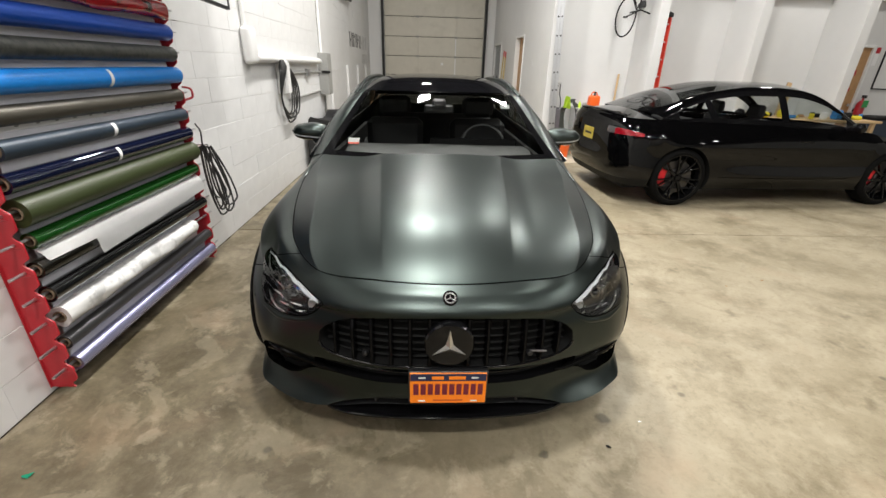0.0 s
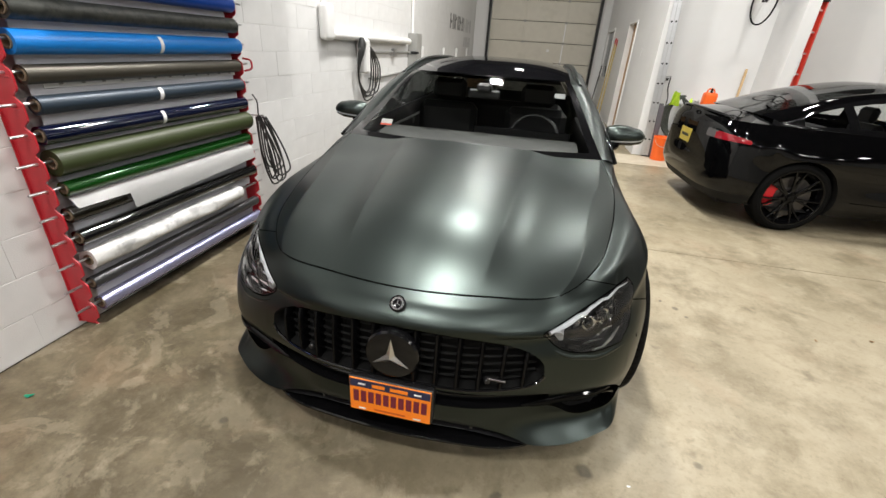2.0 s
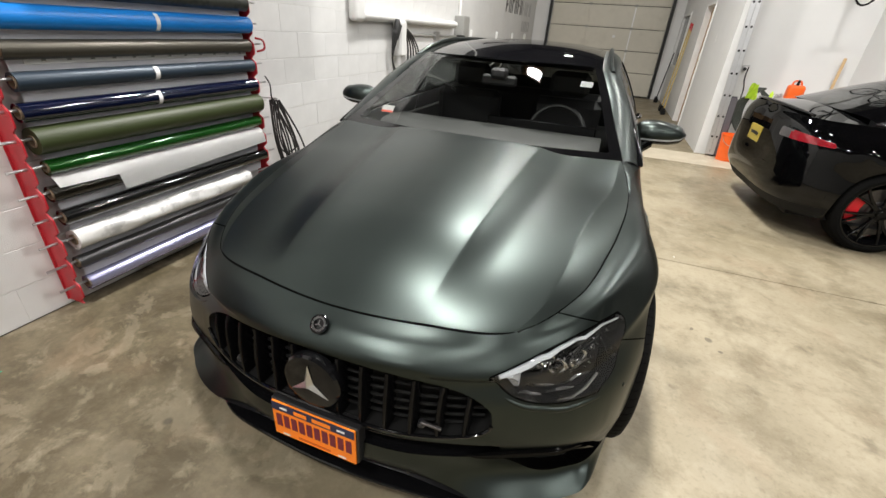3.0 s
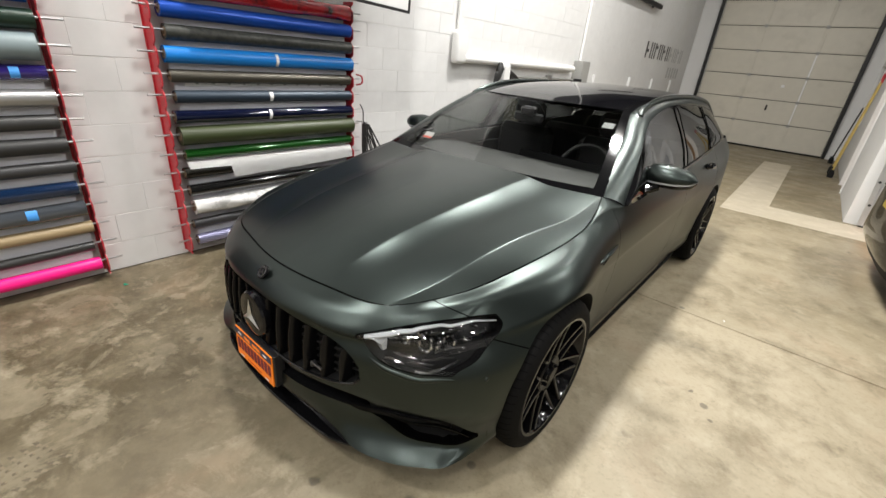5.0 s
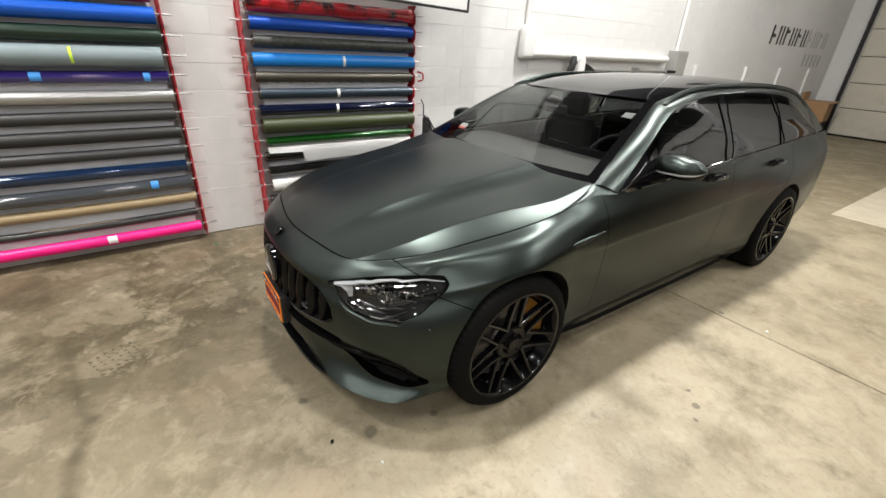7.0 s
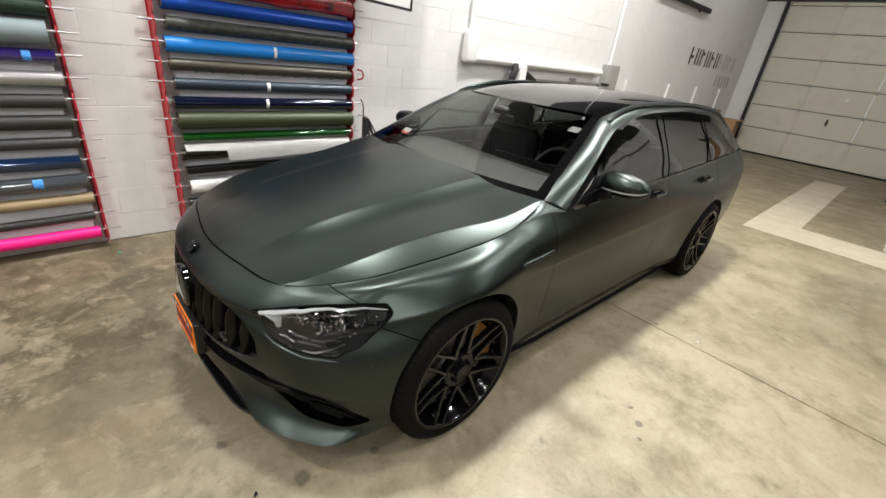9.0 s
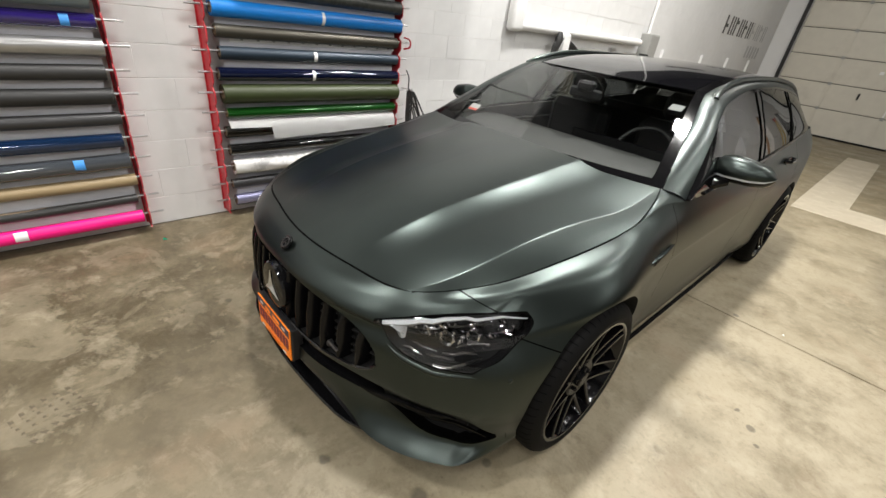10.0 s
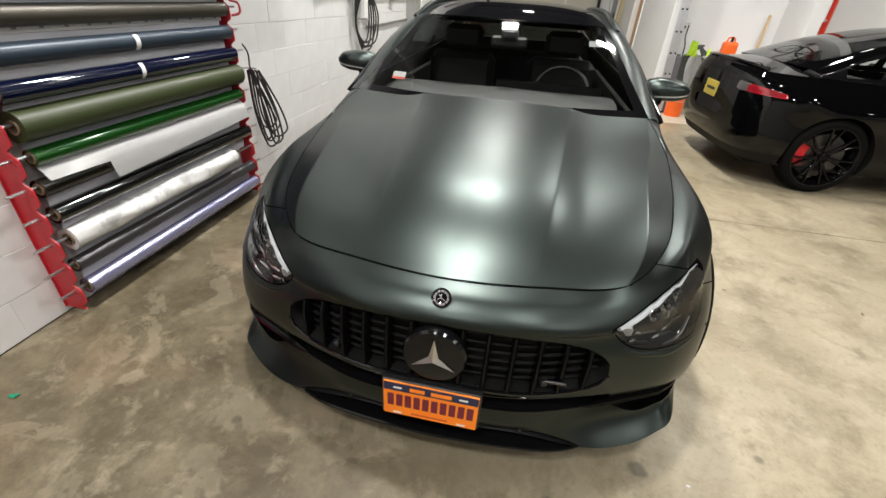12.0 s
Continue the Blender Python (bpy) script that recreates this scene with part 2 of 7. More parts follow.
M_BLACKMETAL = mat("black_metal", (0.02, 0.02, 0.02), 0.45, metal=0.4, grain=0.2, scale=30)
M_RED = mat("red_steel", (0.42, 0.018, 0.028), 0.38, grain=0.1, scale=25, bump=0.05)
M_STEEL = mat("bare_steel", (0.55, 0.55, 0.56), 0.32, metal=1.0, grain=0.1, scale=60)
M_ALU = mat("aluminium", (0.62, 0.63, 0.65), 0.38, metal=0.9, grain=0.08, scale=40)
M_CARD = mat("cardboard_core", (0.22, 0.165, 0.11), 0.8, grain=0.1, scale=40)
M_BOARD = mat("grey_backing_film", (0.60, 0.60, 0.65), 0.55, grain=0.06, scale=12, bump=0.1)
M_GREYBOX = mat("grey_enamel", (0.30, 0.30, 0.285), 0.45, grain=0.06, scale=20)
M_WHITEP = mat("white_plastic", (0.70, 0.70, 0.695), 0.35, grain=0.02, scale=20)
M_TAG = mat("grey_tag_plastic", (0.22, 0.225, 0.225), 0.4, grain=0.03, scale=20)
M_WHITEMET = mat("white_enamel", (0.76, 0.76, 0.75), 0.4, grain=0.04, scale=10)
M_CABLE = mat("black_rubber_cable", (0.018, 0.018, 0.018), 0.5, grain=0.2, scale=60)
M_ORANGE = mat("orange_plastic", (0.85, 0.13, 0.015), 0.4, grain=0.06, scale=20)
M_HIVIS = mat("hivis_yellow", (0.62, 0.85, 0.06), 0.6, grain=0.08, scale=30)
M_WOOD = mat("oak_veneer", (0.42, 0.24, 0.11), 0.5, grain=0.18, scale=18, bump=0.08)
M_PINE = mat("pine", (0.55, 0.38, 0.2), 0.6, grain=0.12, scale=30)
M_GREYWALL = mat("grey_wall_paint", (0.42, 0.42, 0.41), 0.6, grain=0.05, scale=4, bump=0.1)
M_BROWN = mat("brown_cardboard", (0.34, 0.2, 0.1), 0.8, grain=0.12, scale=14)
M_SIGNBLACK = mat("black_vinyl_lettering", (0.02, 0.02, 0.022), 0.4, grain=0.1, scale=20)
M_SIGNGREY = mat("grey_vinyl_lettering", (0.42, 0.42, 0.42), 0.4, grain=0.1, scale=20)

M_PAINT = satin_wrap("satin_green_wrap", (0.046, 0.0560, 0.0530), 0.32)
M_GLOSSBLK = mat("gloss_black", (0.004, 0.004, 0.0045), 0.07, spec=0.35)
M_DUCT = mat("gloss_black_duct", (0.002, 0.002, 0.002), 0.09, spec=0.16)
M_TRIM = mat("black_window_trim", (0.003, 0.003, 0.003), 0.55, spec=0.03)
M_GRILLE = mat("grille_black", (0.003, 0.003, 0.0035), 0.24, spec=0.18)
M_SATBLK = mat("satin_black", (0.012, 0.012, 0.013), 0.4, grain=0.1, scale=80)
M_DULLBLK = mat("dull_black_plastic", (0.007, 0.007, 0.007), 0.7, grain=0.2, scale=60, spec=0.25)
# near black: paints the shade in gaps and grooves, also used for seals
M_GAP = mat("black_gap_shade_and_seal", (0.002, 0.002, 0.002), 0.9, spec=0.03)
M_TYRE = mat("tyre_rubber", (0.0055, 0.0055, 0.0055), 0.7, grain=0.2, scale=50, bump=0.15, spec=0.06)
M_RIM = mat("black_forged_rim", (0.003, 0.003, 0.0035), 0.11, spec=0.28)
M_DISC = mat("brake_disc_iron", (0.11, 0.105, 0.105), 0.4, metal=0.9, grain=0.1, scale=60)
M_CALIPER = mat("bronze_yellow_caliper", (0.22, 0.095, 0.010), 0.4)
M_CALRED = mat("red_caliper", (0.65, 0.01, 0.02), 0.35)
M_FACET = mat("dark_chrome", (0.42, 0.42, 0.45), 0.12, metal=1.0)
M_CHROME = mat("chrome", (0.75, 0.75, 0.76), 0.08, metal=1.0)
M_SATSILVER = mat("satin_silver", (0.55, 0.54, 0.52), 0.28, metal=0.9)
M_GLASS = pane("windscreen_glass", (0.70, 0.73, 0.71), 1.32)
M_TINT = pane("tinted_glass", (0.10, 0.105, 0.105))
M_DOORGL = pane("door_glass", (0.16, 0.175, 0.17))
M_LENS = pane("headlamp_lens", (0.92, 0.93, 0.93), 1.45)
M_LAMPGREY = mat("headlamp_bezel", (0.007, 0.007, 0.008), 0.3, spec=0.18)
M_LED = mat("headlamp_light_guide", (0.50, 0.52, 0.55), 0.2)
M_DASH = mat("dashboard_leather", (0.058, 0.058, 0.057), 0.65, grain=0.1, scale=60, bump=0.1)
M_SEAT = mat("seat_leather", (0.010, 0.010, 0.011), 0.5, grain=0.12, scale=50, bump=0.1)
M_ROOFGL = mat("black_roof_glass", (0.004, 0.004, 0.005), 0.05, spec=0.2)
M_TESLA = mat("gloss_black_paint", (0.0015, 0.0015, 0.0018), 0.02, spec=0.36)
M_TAIL = mat("red_tail_lamp", (0.24, 0.005, 0.012), 0.08, coat=1.0, grain=0.3, scale=90, bump=0.5, bscale=60)
M_REVERSE = mat("clear_lamp_plastic", (0.16, 0.15, 0.155), 0.12, metal=0.6, grain=0.3, scale=80, bump=0.4, bscale=60)
M_PLATEO = mat("orange_plate", (0.95, 0.24, 0.01), 0.4, grain=0.03, scale=30)
M_PLATENAVY = mat("navy_plate_band", (0.015, 0.018, 0.06), 0.4)
M_PLATEY = mat("yellow_plate", (0.42, 0.32, 0.05), 0.4, grain=0.06, scale=30)
M_REDINK = mat("red_ink", (0.55, 0.06, 0.03), 0.5)
M_STICKER = mat("sticker_paper", (0.42, 0.42, 0.41), 0.5)
M_PAPER = mat("white_paper", (0.8, 0.8, 0.8), 0.6)
M_BLUE = mat("blue_tape", (0.06, 0.30, 0.75), 0.6)
M_DIFF = glow("lamp_diffuser", (1.0, 0.93, 0.8), 12.0)


# ---- mesh helpers ----
def raw(name, verts, faces, material, parent=None, label="", smooth=True, normals=None, kind="", angle=None):
    me = bpy.data.meshes.new(name)
    me.from_pydata([tuple(map(float, v)) for v in verts], [], [tuple(int(i) for i in f) for f in faces])
    me.materials.append(material)
    if smooth:
        me.shade_smooth()
        if angle is not None:
            me.set_sharp_from_angle(angle=radians(angle))
    if normals is not None:
        me.normals_split_custom_set_from_vertices([tuple(map(float, n)) for n in normals])
    ob = new(name, me)
    if parent is not None:
        ob.parent = parent
    return tagged(ob, label, kind=kind)


def part(name, bm, material, parent=None, label="", smooth=True, angle=35):
    """Links a bmesh as one mesh object under a thing or part."""
    me = bpy.data.meshes.new(name)
    bm.to_mesh(me)
    bm.free()
    me.materials.append(material)
    if smooth:
        me.shade_smooth()
        me.set_sharp_from_angle(angle=radians(angle))
    ob = new(name, me)
    if parent is not None:
        ob.parent = parent
    return tagged(ob, label)


def thing(name, label, category, m=None, group="", kind=""):
    ob = new(name)
    ob.empty_display_size = 0.1
    if m is not None:
        ob.matrix_basis = m
    return tagged(ob, label, category, group, kind)


def box(bm, x0, y0, z0, x1, y1, z1, bevel=0.0, m=None, seg=1):
    """Adds a bevelled box to bm."""
    r = bmesh.ops.create_cube(bm, size=1.0)
    vs = r["verts"]
    for v in vs:
        v.co = Vector((x0 + (v.co.x + 0.5) * (x1 - x0), y0 + (v.co.y + 0.5) * (y1 - y0), z0 + (v.co.z + 0.5) * (z1 - z0)))
    if bevel > 0:
        es = list({e for v in vs for e in v.link_edges})
        r = bmesh.ops.bevel(bm, geom=es, offset=bevel, segments=seg, affect="EDGES", profile=0.5)
        vs = list({v for f in r["faces"] for v in f.verts} | {v for v in vs if v.is_valid})
    if m is not None:
        for v in vs:
            v.co = m @ v.co
    return vs


def boxes(*specs, bevel=0.003, m=None):
    bm = bmesh.new()
    for s in specs:
        box(bm, *s[:6], bevel=s[6] if len(s) > 6 else bevel, m=m)
    return bm


def tube(bm, path, radius, n=8, caps=True):
    """Adds a round tube along path; radius is a number or one for each point."""
    pts = [Vector(p) for p in path]
    rad = radius if isinstance(radius, (list, tuple)) else [radius] * len(pts)
    rings = []
    up = Vector((0, 0, 1))
    prev = None
    for i, p in enumerate(pts):
        d = (pts[min(i + 1, len(pts) - 1)] - pts[max(i - 1, 0)]).normalized()
        if prev is None:
            a = d.cross(up if abs(d.z) < 0.9 else Vector((1, 0, 0))).normalized()
        else:
            a = (prev - d * prev.dot(d)).normalized()
        prev = a
        b = d.cross(a)
        rings.append([bm.verts.new(p + (a * math.cos(2 * math.pi * k / n) + b * math.sin(2 * math.pi * k / n)) * rad[i]) for k in range(n)])
    for r0, r1 in zip(rings, rings[1:]):
        for k in range(n):
            bm.faces.new((r0[k], r0[(k + 1) % n], r1[(k + 1) % n], r1[k]))
    if caps:
        bm.faces.new(rings[0][::-1])
        bm.faces.new(rings[-1])


def lathe(bm, profile, n=48, axis="x", closed=False):
    """Turns (along, radius) pairs round an axis."""
    rings = []
    for a, r in profile:
        ring = []
        for k in range(n):
            c, s = math.cos(2 * math.pi * k / n) * r, math.sin(2 * math.pi * k / n) * r
            ring.append(bm.verts.new((a, c, s) if axis == "x" else (c, a, s) if axis == "y" else (c, s, a)))
        rings.append(ring)
    pairs = list(zip(rings, rings[1:])) + ([(rings[-1], rings[0])] if closed else [])
    for r0, r1 in pairs:
        for k in range(n):
            bm.faces.new((r0[k], r1[k], r1[(k + 1) % n], r0[(k + 1) % n]))
    return rings


def curve_pts(pts, n):
    """n points on a smooth curve through pts."""
    f = spline(list(range(len(pts))), pts)
    return [Vector(f(u)) for u in np.linspace(0, len(pts) - 1, n)]


def spline(knots, values):
    """A smooth curve through values at knots (cubic, slopes limited against overshoot)."""
    k = np.array(knots, float)
    v = np.array(values, float)
    if v.ndim == 1:
        v = v[:, None]
    h = np.diff(k)[:, None]
    d = np.diff(v, axis=0) / h
    m = np.zeros_like(v)
    m[1:-1] = (d[:-1] * h[1:] + d[1:] * h[:-1]) / (h[:-1] + h[1:])
    m[0], m[-1] = d[0], d[-1]
    for i in range(len(d)):
        flat = np.abs(d[i]) < 1e-9
        a = np.where(flat, 0, m[i] / np.where(flat, 1, d[i]))
        b = np.where(flat, 0, m[i + 1] / np.where(flat, 1, d[i]))
        s = np.sqrt(a * a + b * b)
        f = np.where(s > 4, 4 / np.maximum(s, 1e-9), 1)
        m[i], m[i + 1] = m[i] * f, m[i + 1] * f

    def at(u):
        u = np.asarray(u, float)
        i = np.clip(np.searchsorted(k, u, side="right") - 1, 0, len(k) - 2)
        hh = (k[i + 1] - k[i])[..., None]
        t = ((u - k[i]) / (k[i + 1] - k[i]))[..., None]
        r = (2 * t**3 - 3 * t**2 + 1) * v[i] + (t**3 - 2 * t**2 + t) * hh * m[i] + (-2 * t**3 + 3 * t**2) * v[i + 1] + (t**3 - t**2) * hh * m[i + 1]
        return r[..., 0] if v.shape[1] == 1 else r

    return at


class Sheet:
    """A surface of quads that can be split along curves and taken apart into panels."""

    def __init__(self, grid):
        # grid: array rows x cols x 3
        g = np.array(grid, float)
        nu, nv = g.shape[:2]
        du, dv = np.gradient(g, axis=0), np.gradient(g, axis=1)
        n = np.cross(du, dv)
        ln = np.linalg.norm(n, axis=2, keepdims=True)
        n = n / np.maximum(ln, 1e-12)
        self.v = [tuple(p) for p in g.reshape(-1, 3)]
        self.n = [tuple(p) for p in n.reshape(-1, 3)]
        self.uv = [(i / (nu - 1), j / (nv - 1)) for i in range(nu) for j in range(nv)]
        self.f = [(i * nv + j, (i + 1) * nv + j, (i + 1) * nv + j + 1, i * nv + j + 1) for i in range(nu - 1) for j in range(nv - 1)]
        self.tag = [frozenset()] * len(self.f)

    def split(self, name, fn, only=None):
        """Cuts every face along fn = 0; faces where fn < 0 carry the tag name. fn takes points (n, 3) and params (n, 2)."""
        val = np.array(fn(np.array(self.v), np.array(self.uv)), float)
        val[np.abs(val) < 1e-6] = 1e-6
        val = list(val)
        cache = {}
        nf, nt = [], []

        def mid(a, b):
            key = (a, b) if a < b else (b, a)
            if key not in cache:
                t = val[a] / (val[a] - val[b])
                p = [self.v[a][i] + t * (self.v[b][i] - self.v[a][i]) for i in range(3)]
                q = [self.n[a][i] + t * (self.n[b][i] - self.n[a][i]) for i in range(3)]
                self.v.append(tuple(p))
                self.n.append(tuple(q))
                self.uv.append(tuple(self.uv[a][i] + t * (self.uv[b][i] - self.uv[a][i]) for i in range(2)))
                val.append(0.0)
                cache[key] = len(self.v) - 1
            return cache[key]

        for f, tg in zip(self.f, self.tag):
            if only is not None and not only(tg):
                nf.append(f)
                nt.append(tg)
                continue
            s = [val[i] < 0 for i in f]
            if all(s):
                nf.append(f)
                nt.append(tg | {name})
            elif not any(s):
                nf.append(f)
                nt.append(tg)
            else:
                neg, pos = [], []
                for i in range(len(f)):
                    a, b = f[i], f[(i + 1) % len(f)]
                    (neg if val[a] < 0 else pos).append(a)
                    if (val[a] < 0) != (val[b] < 0):
                        c = mid(a, b)
                        neg.append(c)
                        pos.append(c)
                if len(neg) > 2:
                    nf.append(tuple(neg))
                    nt.append(tg | {name})
                if len(pos) > 2:
                    nf.append(tuple(pos))
                    nt.append(tg)
        self.f, self.tag = nf, nt

    def take(self, test):
        return [f for f, t in zip(self.f, self.tag) if test(t)]

    def build(self, name, faces, material, parent, label="", offset=0.0, mirror=True, wall=0.0, flip=False, only_walls=False, other=False):
        """One mesh of these faces: offset along the normal, with a return of depth wall behind its border, and mirrored in x."""
        used = {}
        verts, norms, out = [], [], []

        def vid(i, o, tagk):
            key = (i, tagk)
            if key not in used:
                n = Vector(self.n[i]).normalized()
                verts.append(Vector(self.v[i]) + n * o)
                norms.append(n)
                used[key] = len(verts) - 1
            return used[key]

        count = {}
        for f in faces:
            for i in range(len(f)):
                a, b = f[i], f[(i + 1) % len(f)]
                count[(a, b)] = True
            if not only_walls:
                out.append([vid(i, offset, 0) for i in f])
        if wall:
            for a, b in count:
                if (b, a) not in count and max(abs(self.v[a][0]), abs(self.v[b][0])) > 1e-5:
                    out.append([vid(b, offset, 1), vid(a, offset, 1), vid(a, offset - wall, 2), vid(b, offset - wall, 2)])
        if mirror:
            n = len(verts)
            verts += [Vector((-p.x, p.y, p.z)) for p in verts]
            norms += [Vector((-p.x, p.y, p.z)) for p in norms]
            out += [[i + n for i in f[::-1]] for f in out]
        if other:
            verts = [Vector((-p.x, p.y, p.z)) for p in verts]
            norms = [Vector((-p.x, p.y, p.z)) for p in norms]
            out = [f[::-1] for f in out]
        if flip:
            out = [f[::-1] for f in out]
            norms = [-p for p in norms]
        return raw(name, verts, out, material, parent, label, normals=None if (wall or only_walls) else norms, angle=40 if wall else None)

    def pair(self, name, faces, material, parent, label="", **kw):
        """The same panel on both sides, each an object of its own."""
        return [self.build(name, faces, material, parent, label, mirror=False, other=o, **kw) for o in (False, True)]


def smooth01(x):
    x = np.clip(x, 0, 1)
    return x * x * (3 - 2 * x)


# ---- the room ----
WX, BY, GY, PX = -1.95, 7.9, 14.0, 2.15      # block wall, back wall, garage door wall, partition
RX, FY = 11.5, -7.0                          # far side wall and wall behind

floor = new("floor", bpy.data.meshes.new("floor"))
tagged(floor, "worn grey-beige concrete workshop floor with stains", "floor", kind="structure")
bm = bmesh.new()
box(bm, WX - 0.2, FY - 0.2, -0.2, RX + 0.2, GY + 0.2, -0.012)
bm.to_mesh(floor.data)
bm.free()
floor.data.materials.append(M_JOINT)
JY = 2.66
for x0, y0, x1, y1 in ((WX, FY, 4.6, JY - 0.006), (4.606, FY, RX, JY - 0.006), (WX, JY + 0.006, 4.6, GY), (4.606, JY + 0.006, RX, GY)):
    part("slab", boxes((x0, y0, -0.1, x1, y1, 0.0, 0.004)), M_FLOOR, floor, smooth=False)
part("patch", boxes((0.82, 6.17, -0.05, 6.0, 6.9, 0.004, 0.002), (0.82, 6.9, -0.05, 1.33, 11.6, 0.004, 0.002)), M_PATCH, floor, "paler L-shaped strip of concrete", smooth=False)


def wall(name, x0, y0, x1, y1, label, holes=(), z1=CEIL, material=M_PLASTER):
    """A wall with real openings; holes are (from, to, bottom, top) along its length."""
    bm = bmesh.new()
    along_x = abs(x1 - x0) > abs(y1 - y0)
    a0, a1 = (x0, x1) if along_x else (y0, y1)
    cuts = sorted({a0, a1, *[h[0] for h in holes], *[h[1] for h in holes]})
    for p, q in zip(cuts, cuts[1:]):
        spans = [(0.0, z1)]
        for h in holes:
            if h[0] <= p and q <= h[1]:
                spans = [(0.0, h[2]), (h[3], z1)]
        for s, e in spans:
            if e - s > 0.01:
                if along_x:
                    box(bm, p, y0, s, q, y1, e)
                else:
                    box(bm, x0, p, s, x1, q, e)
    bmesh.ops.remove_doubles(bm, verts=bm.verts, dist=1e-5)
    ob = part(name, bm, material, smooth=False)
    return tagged(ob, label, "wall", kind="structure")


wall_left = wall("wall_left", WX - 0.22, FY, WX - 0.0045, GY + 0.2, "white painted concrete block wall behind the film racks", material=M_MORTAR)
wall("wall_end", WX, GY, PX + 0.2, GY + 0.2, "white end wall round the overhead door", holes=((-1.45, 1.8, -1.0, 3.7),))
wall("wall_partition", PX, 7.0, PX + 0.2, GY, "white drywall partition with doorways along the passage", holes=((9.25, 10.2, -1.0, 2.26), (12.35, 13.7, 0.95, 2.24)))
wall("wall_back", PX + 0.2, BY, RX, BY + 0.2, "white back wall between boxed columns", holes=((8.35, 9.17, -1.0, 2.18),))
wall("wall_far", RX, FY, RX + 0.2, BY + 0.2, "plain grey far side wall", material=M_GREYWALL)
wall("wall_front", WX, FY - 0.2, RX, FY, "plain grey wall behind the viewer", material=M_GREYWALL)
# never in view; kept dark for the reflections in glass and paint
ceiling = tagged(part("ceiling", boxes((WX - 0.2, FY - 0.2, CEIL, RX + 0.2, GY + 0.2, CEIL + 0.2)), M_CEIL, smooth=False), "unseen dark ceiling", "ceiling", kind="structure")

for i, x in enumerate((4.15, 6.02, 8.0)):
    ob = part("column_" + str(i + 1), boxes((x - 0.09, 7.05, 0, x + 0.09, BY - 0.003, CEIL - 0.002), bevel=0.006), M_PLASTER, smooth=False)
    tagged(ob, "white boxed column fin against the back wall", "column", "columns along the back wall", "structure")

# dark bands added out of view on the upper walls, to darken reflections
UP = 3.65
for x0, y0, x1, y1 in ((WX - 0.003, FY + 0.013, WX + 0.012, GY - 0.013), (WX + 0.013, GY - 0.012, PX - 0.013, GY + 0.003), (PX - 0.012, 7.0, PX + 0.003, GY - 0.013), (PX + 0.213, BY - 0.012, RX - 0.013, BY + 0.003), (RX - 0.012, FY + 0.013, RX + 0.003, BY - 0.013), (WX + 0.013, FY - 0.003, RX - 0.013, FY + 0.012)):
    tagged(part("wall_upper", boxes((x0, y0, UP, x1, y1, CEIL - 0.003), bevel=0), M_CEIL, smooth=False), "dark band added on the upper wall, to darken reflections", "wall", kind="structure")

# beam band over the bays
tagged(part("trim_beam", boxes((PX + 0.21, BY - 0.12, 2.95, RX - 0.01, BY - 0.004, 3.3)), M_PLASTER, smooth=False), "white boxed beam across the back wall", "beam", kind="structure")
tagged(part("baseboard", boxes((PX + 0.21, BY - 0.02, 0, 8.34, BY - 0.003, 0.1)), M_GREYBOX, smooth=False), "grey rubber baseboard", "baseboard", kind="structure")

# overhead door: sections with raised panels
gd = thing("door_1", "beige sectional overhead garage door, closed, in a black track", "garage door", kind="structure")
DOOR_JOINTS = [0.01, 0.67, 1.25, 1.83, 2.41, 2.99, 3.57, 4.0]
for z0, z1 in zip(DOOR_JOINTS, DOOR_JOINTS[1:]):
    bm = bmesh.new()
    box(bm, -1.44, GY + 0.03, z0, 1.79, GY + 0.075, z1 - 0.014, bevel=0.006)
    for x0, x1 in ((-1.40, -0.40), (-0.34, 0.855), (0.915, 1.76)):
        box(bm, x0, GY + 0.025, z0 + 0.025, x1, GY + 0.033, z1 - 0.04, bevel=0.004)
    part("door_section", bm, M_DOORP, gd, smooth=False)
    # dull black strip that darkens the open joint like shade
    part("joint_seal", boxes((-1.44, GY + 0.045, z1 - 0.013, 1.79, GY + 0.07, z1 - 0.001), bevel=0), M_DULLBLK, gd, smooth=False)
    # worn white lengths on one stile also paint in the light it catches
    for x0 in (-0.37, 0.885):
        worn = x0 > 0 and 0.6 < z0 < 2.0
        part("stile", boxes((x0 - 0.017, GY + 0.012, z0 + 0.03, x0 + 0.017, GY + 0.029, z1 - 0.05), bevel=0.002), M_WHITEMET if worn else M_DOORP, gd, "steel stile, worn white and painted bright where it catches light" if worn else "", smooth=False)
    for x0 in (-0.37, 0.885):
        part("hinge", boxes((x0 - 0.035, GY + 0.008, z1 - 0.045, x0 + 0.035, GY + 0.028, z1 + 0.025), bevel=0.003), M_GREYBOX, gd, smooth=False)
for x0 in (-1.53, 1.80):
    part("track", boxes((x0, GY - 0.09, 0.0, x0 + 0.075, GY - 0.002, 3.9), bevel=0.006), M_BLACKMETAL, gd, "black steel door track", smooth=False)
part("bottom_seal", boxes((-1.44, GY + 0.005, 0.0, 1.79, GY + 0.029, 0.04)), M_DULLBLK, gd, smooth=False)
part("lift_handle", boxes((0.25, GY - 0.03, 0.98, 0.29, GY + 0.02, 1.12), bevel=0.008), M_BLACKMETAL, gd)
part("lock_plate", boxes((0.41, GY + 0.008, 1.565, 0.485, GY + 0.024, 1.635), bevel=0.004), M_WHITEMET, gd)

